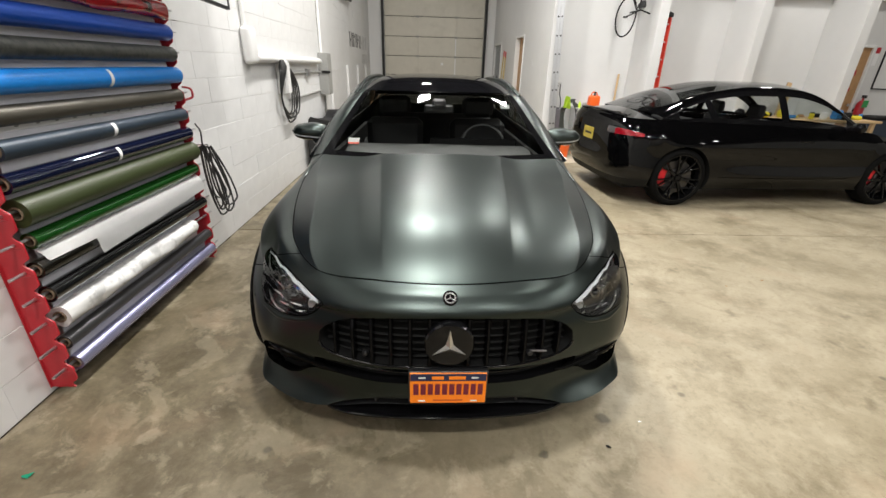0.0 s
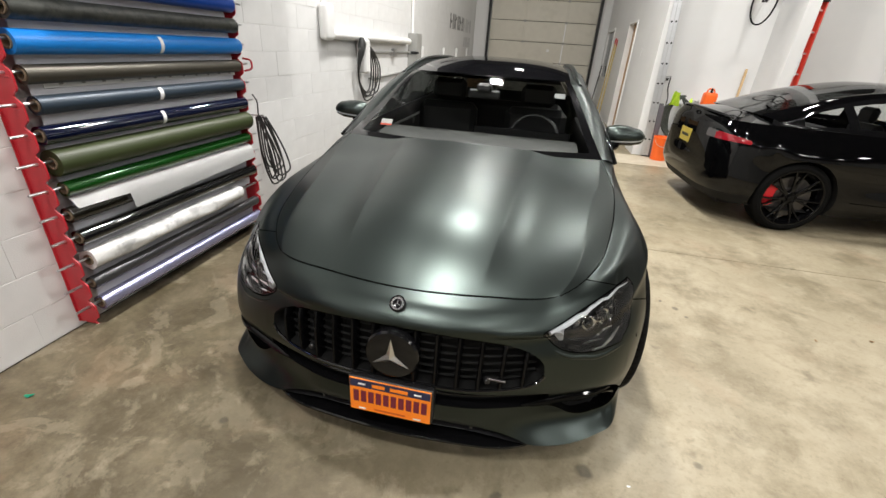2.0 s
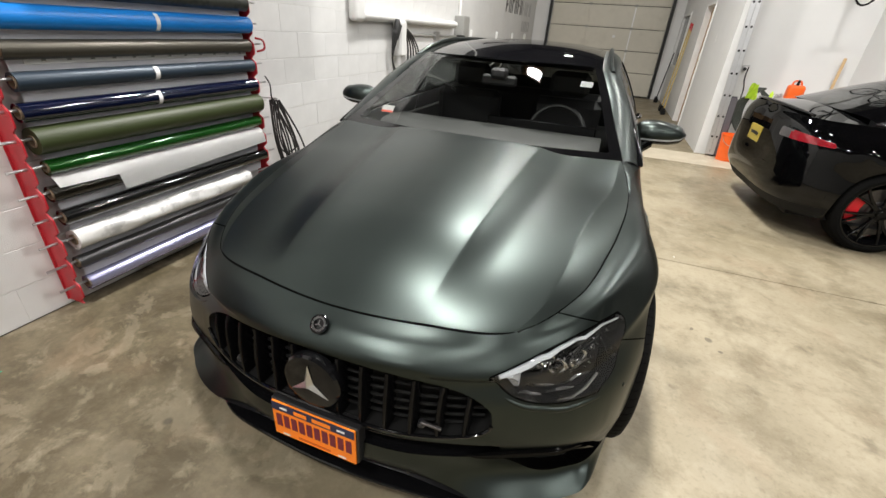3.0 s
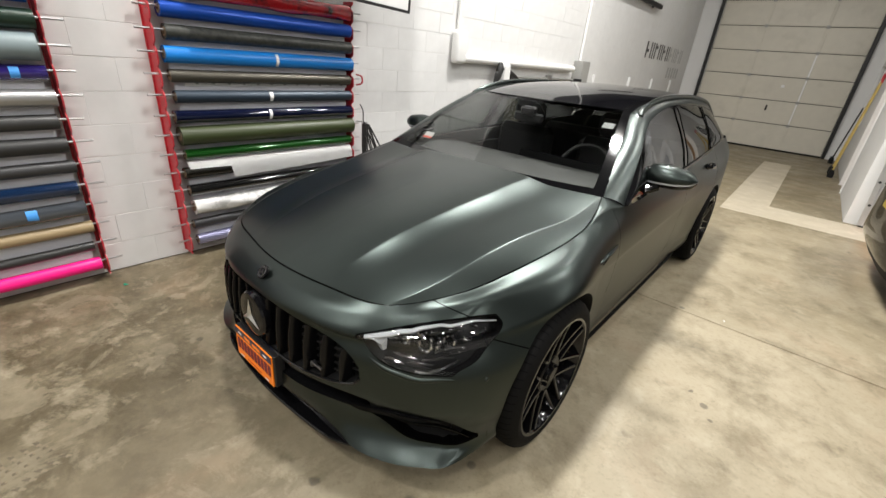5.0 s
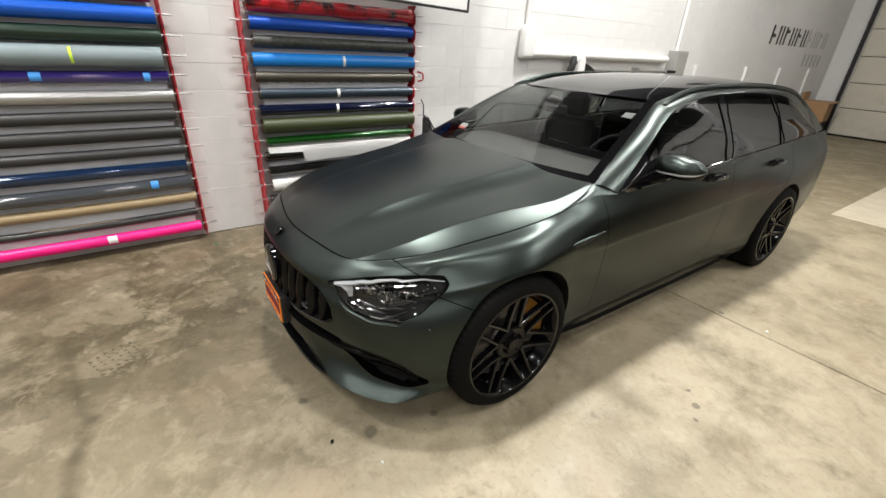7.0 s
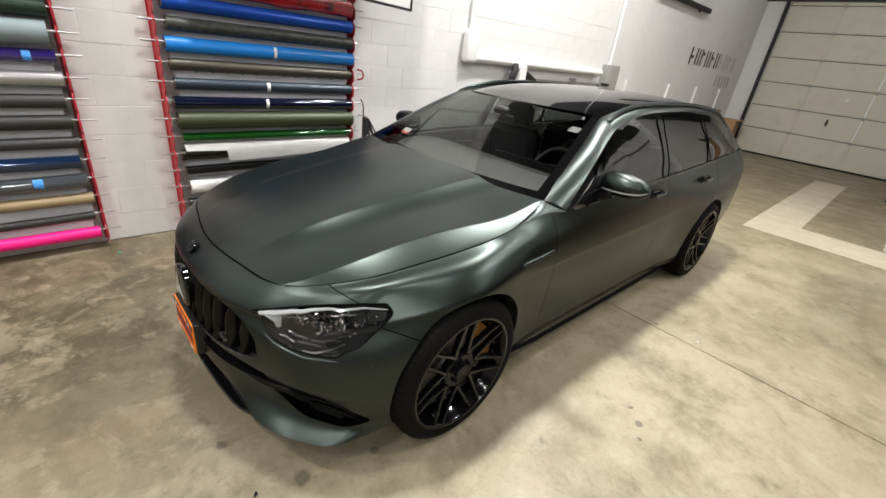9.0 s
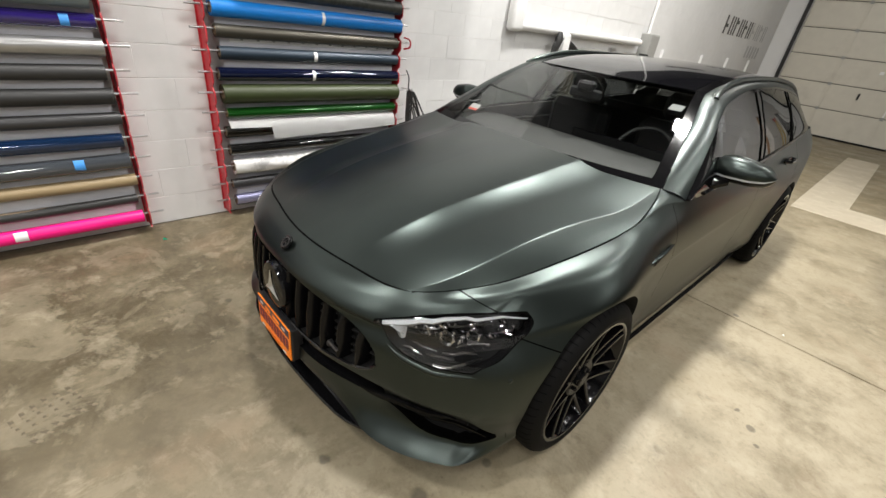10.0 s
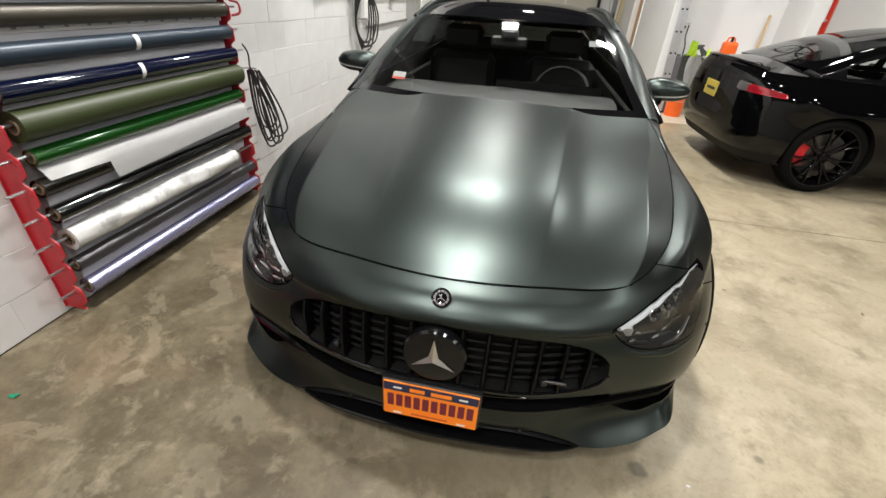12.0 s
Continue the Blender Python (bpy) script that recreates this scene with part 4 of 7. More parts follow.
# columns run along the crest of the power bulge and along the outer shoulder
sv = np.linspace(0, 1, ns)
r_crest = (0.245 + 0.140 * sv) / H[:, -1, 0]
r_ridge = 1 - 0.160 * np.sin(np.pi * np.clip(sv, 0, 1)) ** 0.7
cols = [np.linspace(0, 1, 45), np.linspace(0, 1, 40)[1:], np.linspace(0, 1, 20)[1:]]
RR = np.stack([np.concatenate([c * cols[0], c + (d - c) * cols[1], d + (1 - d) * cols[2]]) for c, d in zip(r_crest, r_ridge)])
H = np.stack([np.stack([np.interp(RR[k], R[k], H[k, :, a]) for a in range(3)], -1) for k in range(ns)])
nr, R, S = RR.shape[1], RR, np.repeat(sv[:, None], RR.shape[1], 1)
lift = 0.012 * np.sin(np.pi * R ** 1.35) * np.sin(np.pi * S ** 0.75)
fade = smooth01(S / 0.42)
dx = H[..., 0] - (H[:, 44, 0])[:, None]
hollow = np.clip(1 - dx / (0.115 + 0.045 * S), 0, 1) ** 2
bulge = np.where(dx < 0, 1 - 0.10 * smooth01(-dx / 0.28), hollow)
H[..., 2] += lift + BULGE * fade * bulge + CROWN * fade * np.clip(1 - (R / r_crest[:, None]) ** 2, 0, 1)
rise = np.clip((R - r_crest[:, None]) / (r_ridge - r_crest)[:, None], 0, 1) ** 2.2
fall = np.clip((1 - R) / np.maximum(1 - r_ridge, 1e-4)[:, None], 0, 1)
H[..., 2] += SHOULDER * np.sin(np.pi * S) ** 0.8 * np.where(R < r_ridge[:, None], rise, fall ** 0.9)
gapin = 0.012
hood = Sheet(H)
H[:, -1, 0] -= gapin
H[0, :, 1] += gapin
hood.v = [tuple(p) for p in H.reshape(-1, 3)]
hood.build("bonnet", hood.f, M_PAINT, car, "satin green bonnet with two power bulges", flip=True)
edge_rows = [tuple(H[0, j]) for j in range(nr)] + [tuple(H[i, -1]) for i in range(ns)]
# shut line under the bonnet edge: a near-black tube for the gap's shade
for sgn in (1, -1):
    bm = bmesh.new()
    tube(bm, [(sgn * (p[0] + (0.0055 if k >= nr else 0)), p[1] - (0.0055 if k < nr else 0), p[2] - 0.0060) for k, p in enumerate(edge_rows)][::3], 0.0085, 6)
    part("shut_line", bm, M_GAP, car)

# ---- upper body: pillars, screens, roof ----
P_IN = spline([0, 1, 2, 3, 4, 5, 6, 7, 8, 9], [(.780, 1.473, 1.000), (.714, 1.705, 1.114), (.655, 1.93, 1.225), (.600, 2.12, 1.322), (.575, 2.24, 1.362), (.565, 2.55, 1.408), (.56, 3.0, 1.425), (.55, 3.6, 1.425), (.545, 4.25, 1.395), (.53, 4.68, 1.33)])
P_OUT = spline([0, 1, 2, 3, 4, 5, 6, 7, 8, 9], [(.863, 1.561, .960), (.815, 1.76, 1.088), (.772, 1.93, 1.19), (.725, 2.09, 1.270), (.692, 2.25, 1.330), (.675, 2.6, 1.388), (.667, 3.05, 1.400), (.664, 3.5, 1.390), (.690, 4.0, 1.33), (.765, 4.42, 1.11)])


def strip_grid(a, b, us, nv, bow):
    """A strip between two curves, bowed outwards."""
    A, B = a(us), b(us)
    t = np.linspace(0, 1, nv)
    g = A[:, None, :] * (1 - t)[None, :, None] + B[:, None, :] * t[None, :, None]
    d = np.cross(np.gradient(g, axis=0), np.gradient(g, axis=1))
    d = d / np.maximum(np.linalg.norm(d, axis=2, keepdims=True), 1e-9)
    d = np.where(d[..., 2:3] < 0, -d, d)
    return g + d * (bow * 4 * t * (1 - t))[None, :, None]


pil = Sheet(strip_grid(P_OUT, P_IN, np.linspace(0, 9, 90), 12, 0.012))
pil.pair("roof_side", pil.f, M_PAINT, car, "satin green screen pillar and roof side")
# wing top that runs up between bonnet and wing into the pillar
hood_edge = spline(np.linspace(0, 1, ns), H[:, -1])
wt = Sheet(strip_grid(lambda u: top_line(5.52 + 1.48 * u), lambda u: hood_edge(0.8 + 0.2 * u) + np.array([0.0115, 0, 0]), np.linspace(0.02, 1, 30), 10, 0.004))
wt.pair("wing_top", wt.f, M_PAINT, car)

R_C = spline([2.06, 2.2, 2.4, 2.85, 3.3, 4.0, 4.6, 4.75], [1.370, 1.405, 1.439, 1.470, 1.474, 1.450, 1.385, 1.36])


def across(edge_pts, centre_pts, nv, power=2.2):
    """Rows from the middle to the side."""
    t = np.linspace(0, 1, nv)
    g = np.zeros((len(edge_pts), nv, 3))
    for k in range(3):
        p = 1.0 if k == 0 else power
        g[:, :, k] = centre_pts[:, None, k] + (edge_pts[:, None, k] - centre_pts[:, None, k]) * t[None, :] ** p
    return g


uu = np.linspace(0, 4, 40)
e = P_IN(uu) * 1.0
e[:, 0] -= 0.004
tt = (e[:, 2] - e[0, 2]) / (e[-1, 2] - e[0, 2])
cen = np.stack([0 * tt, 1.40 + (2.06 - 1.40) * tt**0.98, .988 + (1.370 - .988) * tt], -1)
ws = Sheet(across(e, cen, 40))
# one even sweep of the glass: normals of low order across the screen
wu, wn = np.array(ws.uv), np.array(ws.n)
wb_ = np.stack([wu[:, 0] ** 0, wu[:, 0], wu[:, 0] ** 2, wu[:, 1], wu[:, 1] ** 2, wu[:, 1] ** 3, wu[:, 1] ** 4, wu[:, 0] * wu[:, 1], wu[:, 0] * wu[:, 1] ** 2], -1)
wn = wb_ @ np.linalg.lstsq(wb_, wn, rcond=None)[0]
wn[:, 1] += np.sign(np.median(wn[:, 1])) * 0.035 * wu[:, 1] ** 4
wn[:, 0] *= 0.7
ws.n = [tuple(v) for v in wn / np.linalg.norm(wn, axis=1, keepdims=True)]
ws.split("frit", lambda p, q: np.minimum(np.minimum(q[:, 0] - 0.05, 0.965 - q[:, 0]), 0.93 - q[:, 1]))
w1 = ws.build("windscreen", ws.take(lambda t: "frit" not in t), M_GLASS, car, "large raked windscreen", flip=True)
w1.visible_shadow = False
ws.build("frit_border", ws.take(lambda t: "frit" in t), M_GLOSSBLK, w1, "black edge of the screen", offset=-0.001, flip=True)
uu = np.linspace(4, 9, 60)
e = P_IN(uu)
yc = e[:, 1] - 0.18 * (1 - (uu - 4) / 5) + 0.1 * ((uu - 4) / 5)
cen = np.stack([0 * yc, yc, R_C(np.clip(yc, 2.06, 4.75))], -1)
rf = Sheet(across(e, cen, 36, 3.0))
rf.split("glass", lambda p, q: np.maximum(p[:, 1] - 3.72, np.abs(p[:, 0]) - 0.52))
rf.build("roof_panel", rf.take(lambda t: "glass" not in t), M_GLOSSBLK, car, "gloss black roof skin", flip=True)
rf.split("joint", lambda p, q: np.abs(p[:, 1] - 2.42) - 0.004, only=lambda t: "glass" in t)
rf.build("panorama_glass", rf.take(lambda t: "glass" in t and "joint" not in t), M_ROOFGL, car, "black panorama glass roof", offset=-0.001, flip=True)
rf.build("roof_joint", rf.take(lambda t: "joint" in t), M_DULLBLK, car, offset=0.004, flip=True)

# side glass between belt and pillar
def belt(u):
    # same running order as P_OUT
    y = P_OUT(u)[:, 1]
    k = np.interp(y, [1.56, 2.3, 3.0, 3.78, 4.45], [7, 8, 9, 10, 11])
    return top_line(k)


sg = Sheet(strip_grid(belt, P_OUT, np.linspace(0.02, 8.97, 150), 24, 0.02))
sg.split("belt", lambda p, q: q[:, 1] - 0.045)
sg.split("bp", lambda p, q: np.abs(p[:, 1] - 2.74 - 0.10 * (p[:, 2] - 1.2)) - 0.045)
sg.split("cp", lambda p, q: np.abs(p[:, 1] - 3.60 + 0.10 * (p[:, 2] - 1.2)) - 0.028)
sg.split("sail", lambda p, q: p[:, 1] - 1.83)
sg.split("topt", lambda p, q: 0.965 - q[:, 1])
trimtags = {"belt", "bp", "cp", "topt", "sail"}
mid_y = lambda f: sum(sg.v[i][1] for i in f) / len(f)
sg.pair("belt_trim", sg.take(lambda t: bool(t & trimtags)), M_GLOSSBLK, car, "black window trim", offset=0.002)
rest = sg.take(lambda t: not (t & trimtags))
for nm, y0, y1 in (("front_side_window", 0, 2.74), ("rear_side_window", 2.74, 3.60), ("quarter_window", 3.60, 9)):
    for ob in sg.pair(nm, [f for f in rest if y0 <= mid_y(f) < y1], M_DOORGL if nm != "quarter_window" else M_TINT, car, "tinted side glass"):
        ob.visible_shadow = False

# belt moulding and window seals
sg_pts = np.array(strip_grid(belt, P_OUT, np.linspace(0.02, 8.97, 150), 24, 0.02))
for sgn in (1, -1):
    bm = bmesh.new()
    tube(bm, [(sgn * (p[0] + .004), p[1], p[2]) for p in sg_pts[18:140:3, 1]], .0085, 8)
    part("belt_moulding", bm, M_GLOSSBLK, car, "gloss black belt moulding")
    for y_, lean in ((2.70, .10), (2.785, .10), (3.575, -.10), (3.625, -.10)):
        pts = []
        for j_ in range(1, 23, 3):
            row_ = sg_pts[:, j_]
            k_ = int(np.argmin(np.abs(row_[:, 1] - y_ - lean * (row_[:, 2] - 1.2))))
            pts.append((sgn * (row_[k_, 0] + .003), row_[k_, 1], row_[k_, 2]))
        bm = bmesh.new()
        tube(bm, pts, .004, 6)
        part("window_seal", bm, M_GAP, car)

# tail: glass and gate
t = np.linspace(0, 1, 24)
eg = np.stack([.53 + .205 * t, 4.68 + .18 * t, 1.33 - .27 * t], -1)
cg = np.stack([0 * t, 4.735 + .19 * t, 1.36 - .30 * t], -1)
gt = Sheet(across(eg, cg, 20))
gt.build("tail_glass", gt.f, M_TINT, car, "dark rear window", flip=True)
qd = Sheet(strip_grid(lambda u: np.stack([.805 - .07 * u, 4.45 + .41 * u, 1.06 + 0 * u], -1), lambda u: np.stack([.765 - .235 * u, 4.42 + .26 * u, 1.11 + .22 * u], -1), np.linspace(0, 1, 12), 8, 0.01))
qd.pair("rear_pillar", qd.f, M_PAINT, car)
# roof rails
for sgn in (1, -1):
    bm = bmesh.new()
    pts = [P_IN(np.array(u)) * (1 - w) + P_OUT(np.array(u)) * w + np.array([0, 0, h]) for u, w, h in ((3.7, .5, .012), (4.1, .42, .022), (4.6, .38, .028), (5.2, .36, .031), (6, .36, .032), (7, .36, .032), (8, .36, .03), (8.6, .4, .024), (8.9, .45, .010))]
    tube(bm, [(sgn * p[0], p[1], p[2] - 0.006) for p in curve_pts(pts, 40)], 0.0165, 10)
    part("roof_rail", bm, M_PAINT, car, "satin green roof rail")

# floor pan closes the underside
part("underbody", boxes((-0.60, 0.22, 0.17, 0.60, 4.6, 0.2)), M_DULLBLK, car, smooth=False)
for hy in HUBS:
    for sgn in (1, -1):
        bm = bmesh.new()
        n = 28
        ra, rb = [], []
        for k in range(n + 1):
            a = math.pi * (-0.1 + 1.2 * k / n)
            yy, zz = hy + 0.402 * math.cos(a), 0.352 + 0.402 * math.sin(a)
            ra.append(bm.verts.new((sgn * 0.90, yy, zz)))
            rb.append(bm.verts.new((sgn * 0.60, yy, zz)))
        for k in range(n):
            bm.faces.new((ra[k], ra[k + 1], rb[k + 1], rb[k]))
        bm.faces.new(rb)
        part("wheel_house", bm, M_DULLBLK, car)

# ---- front details ----
# vertical grille bars and cross slats
def nose_y(x, z):
    k = np.argmin((ring_flat[:, 0] - abs(x)) ** 2 + (ring_flat[:, 2] - z) ** 2 + np.where(ring_flat[:, 1] > 0.6, 9, 0))
    return float(ring_flat[k, 1])


def grille_span(x):
    lo, hi = grille_edges(np.array(min(abs(x), 0.531)))
    return float(lo), float(hi)


grille = new("grille", None)
grille.parent = car
tagged(grille, "black grille with upright bars")
for k in range(-6, 7):
    x = k * 0.0765
    if k == 0:
        continue
    lo, hi = grille_span(x)
    bm = bmesh.new()
    y0, y1 = nose_y(x, lo), nose_y(x, hi)
    zs = np.linspace(lo + 0.002, hi - 0.002, 9)
    for a, w, off in ((0, 0.0085, 0.0),):
        rows = []
        for z in zs:
            y = nose_y(x, z) + 0.004
            rows.append([bm.verts.new((x + dx2, y + dy2, z)) for dx2, dy2 in ((-w, 0.055), (-w, 0.000), (-w * .4, -0.008), (w * .4, -0.008), (w, 0.000), (w, 0.055))])
        for r0, r1 in zip(rows, rows[1:]):
            for j in range(5):
                bm.faces.new((r0[j], r0[j + 1], r1[j + 1], r1[j]))
    part("grille_bar", bm, M_GRILLE, grille)
bm = bmesh.new()
rim_x = [0.531 * math.sin(a) for a in np.linspace(-math.pi / 2, math.pi / 2, 41)]
tube(bm, [(x, nose_y(x, grille_span(x)[0]) - 0.001, grille_span(x)[0] + 0.003) for x in rim_x], 0.006, 6)
part("grille_rim", bm, M_GLOSSBLK, grille)
for z in (0.462, 0.494, 0.526, 0.558, 0.590, 0.622):
    bm = bmesh.new()
    xs = [x for x in np.linspace(-0.5, 0.5, 31) if grille_span(x)[0] + 0.004 < z < grille_span(x)[1] - 0.004]
    if len(xs) > 2:
        tube(bm, [(x, nose_y(x, z) + 0.050, z) for x in xs], 0.0055, 6)
        part("grille_slat", bm, M_DULLBLK, grille)
for sgn, lab in ((1, "silver name strip"), ):
    part("name_strip", boxes((0.335, 0.060, 0.494, 0.400, 0.070, 0.503), bevel=0.002), M_DISC, grille, lab)
for sgn in (1, -1):
    bm = bmesh.new()
    lathe(bm, [(0.0, 0.001), (0.0, 0.007), (0.004, 0.011), (0.02, 0.013)], 16, "y")
    bmesh.ops.translate(bm, vec=(sgn * 0.335, 0.062, 0.482), verts=bm.verts)
    part("parking_sensor", bm, M_SATBLK, grille)
part("camera_housing", boxes((-0.035, 0.028, 0.632, 0.005, 0.05, 0.650), bevel=0.004), M_SATSILVER, grille)
# badge: dark disc with a plain three-armed silver shape
badge = new("badge", None)
badge.parent = car
tagged(badge, "round black badge with a plain silver shape")
bm = bmesh.new()
lathe(bm, [(0.035, 0.098), (0.012, 0.098), (0.004, 0.092), (0.002, 0.084), (0.000, 0.06), (-0.002, 0.001)], 48, "y")
bmesh.ops.translate(bm, vec=(0, 0.006, 0.563), verts=bm.verts)
part("badge_disc", bm, M_GLOSSBLK, badge)
bm = bmesh.new()
cv = bm.verts.new((0, -0.010, 0.563))
tips, nots = [], []
for k in range(3):
    a = math.pi / 2 + k * 2 * math.pi / 3
    tips.append(bm.verts.new((0.076 * math.cos(a), 0.003, 0.563 + 0.076 * math.sin(a))))
    b2 = a + math.pi / 3
    nots.append(bm.verts.new((0.017 * math.cos(b2), 0.003, 0.563 + 0.017 * math.sin(b2))))
for k in range(3):
    bm.faces.new((cv, tips[k], nots[k]))
    bm.faces.new((cv, nots[k], tips[(k + 1) % 3]))
part("badge_shape", bm, M_SATSILVER, badge, "satin silver three-armed shape", smooth=False)
em = new("nose_emblem", None)
em.parent = car
mm = Matrix.Translation((0, 0.0745, 0.7375)) @ pose(0, 0, 0, 48, 0, 0)
bm = bmesh.new()
lathe(bm, [(-0.006, 0.029), (0.002, 0.029), (0.004, 0.026), (0.0025, 0.022), (0.002, 0.001)], 32, "z")
bmesh.ops.transform(bm, matrix=mm, verts=bm.verts)
part("emblem_disc", bm, M_GLOSSBLK, em)
bm = bmesh.new()
for k in range(12):
    a = k * math.pi / 6
    box(bm, -0.004, 0.0165, 0.0025, 0.004, 0.0225, 0.0048, m=mm @ pose(0, 0, 0, 0, 0, math.degrees(a)))
for k in range(3):
    box(bm, -0.0012, 0.0, 0.0025, 0.0012, 0.012, 0.0045, m=mm @ pose(0, 0, 0, 0, 0, k * 120))
part("emblem_ring", bm, M_DISC, em, smooth=False)

# gloss strip under the grille, blade, splitter
def nose_strip(name, z0, z1, xmax, depth, m, label="", push=0.0, n=41, taper=0.0):
    """A bar that follows the nose in plan."""
    bm = bmesh.new()
    rows = []
    for x in np.linspace(-xmax, xmax, n):
        y = nose_y(x, (z0 + z1) / 2) - push + taper * (abs(x) / xmax) ** 6
        dz = 0.0
        rows.append([bm.verts.new((x, y + dy, z + dz)) for dy, z in ((depth, z0), (0.004, z0), (0, z0 + 0.004), (0, z1 - 0.004), (0.004, z1), (depth, z1))])
    for r0, r1 in zip(rows, rows[1:]):
        for j in range(5):
            bm.faces.new((r0[j], r1[j], r1[j + 1], r0[j + 1]))
        bm.faces.new((r0[5], r1[5], r1[0], r0[0]))
    bm.faces.new(rows[0][::-1])
    bm.faces.new(rows[-1])
    return part(name, bm, m, car, label)


nose_strip("intake_blade", 0.398, 0.410, 0.52, 0.04, M_GLOSSBLK, push=-0.012)
nose_strip("splitter", 0.158, 0.174, 0.52, 0.12, M_GLOSSBLK, "gloss black front splitter", push=0.030, taper=0.05)
for x in (-0.30, -0.12, 0.12, 0.30):
    part("intake_fin", boxes((x - 0.006, 0.065, 0.236, x + 0.006, 0.11, 0.31), bevel=0.002), M_SATBLK, car)
for sgn in (1, -1):
    for name_, xs_, drop, rad in (("intake_blade", np.linspace(.47, .80, 20), .004, .013), ("intake_flic", np.linspace(.64, .86, 14), .062, .007)):
        bm = bmesh.new()
        pts = []
        for x in xs_:
            z = float(SL_TOP(max(x, .53))) - drop
            pts.append((sgn * x, nose_y(x, z) + (-.006 if drop < .02 else .016), z))
        tube(bm, pts, [rad * min(1, .25 + 4 * min(k, len(xs_) - 1 - k) / len(xs_)) for k in range(len(xs_))], 8)
        part(name_, bm, M_DUCT, car, "gloss black intake fin")

# number plate with its holder: the characters are plain bars
pl = new("number_plate", None)
pl.parent = car
tagged(pl, "orange number plate with a dark blue band")
part("plate_holder", boxes((-0.16, 0.004, 0.285, 0.16, 0.05, 0.442), bevel=0.004), M_SATBLK, pl)
part("plate_body", boxes((-0.153, -0.003, 0.290, 0.153, 0.003, 0.440), bevel=0.001), M_PLATEO, pl)
part("plate_band", boxes((-0.151, -0.005, 0.404, 0.151, -0.0031, 0.438), bevel=0.0005), M_PLATENAVY, pl, "dark blue band", smooth=False)
for x0, x1 in ((-0.066, -0.018), (0.002, 0.068)):
    part("plate_line", boxes((x0, -0.007, 0.413, x1, -0.0052, 0.428, 0.0003)), M_PLATEO, pl, smooth=False)
M_PRINT = mat("dark_red_print", (0.16, 0.012, 0.03), 0.5)
for k in range(10):
    x0 = -0.142 + k * 0.0287
    part("plate_bar", boxes((x0 + 0.003, -0.005, 0.334, x0 + 0.0235, -0.0031, 0.388, 0.0004)), M_PRINT, pl, "plain dark bar" if k == 0 else "", smooth=False)
part("plate_foot", boxes((-0.06, -0.005, 0.302, 0.06, -0.0031, 0.309, 0.0003)), mat("faint_print", (0.55, 0.10, 0.01), 0.5), pl, smooth=False)
for x in (-0.105, 0.105):
    for z in (0.421, 0.304):
        part("plate_screw", boxes((x - 0.014, -0.007, z - 0.004, x + 0.014, -0.0052, z + 0.004), bevel=0.001), M_WHITEMET, pl, smooth=False)
ks = int(np.argmin((ring_flat[:, 1] - 0.418) ** 2 + (ring_flat[:, 2] - 0.547) ** 2 + np.where(ring_flat[:, 0] < 0.7, 9, 0)))
for sgn in (1, -1):
    bm = bmesh.new()
    lathe(bm, [(0.003, 0.001), (0.002, 0.006), (0.0, 0.0085), (-0.01, 0.0085)], 16, "z")
    nn = Vector(ring.n[ks]).normalized()
    bmesh.ops.transform(bm, matrix=Matrix.Diagonal((sgn, 1, 1, 1)) @ Matrix.Translation(ring_flat[ks]) @ nn.to_track_quat("Z", "Y").to_matrix().to_4x4(), verts=bm.verts)
    part("parking_sensor", bm, M_PAINT, car)

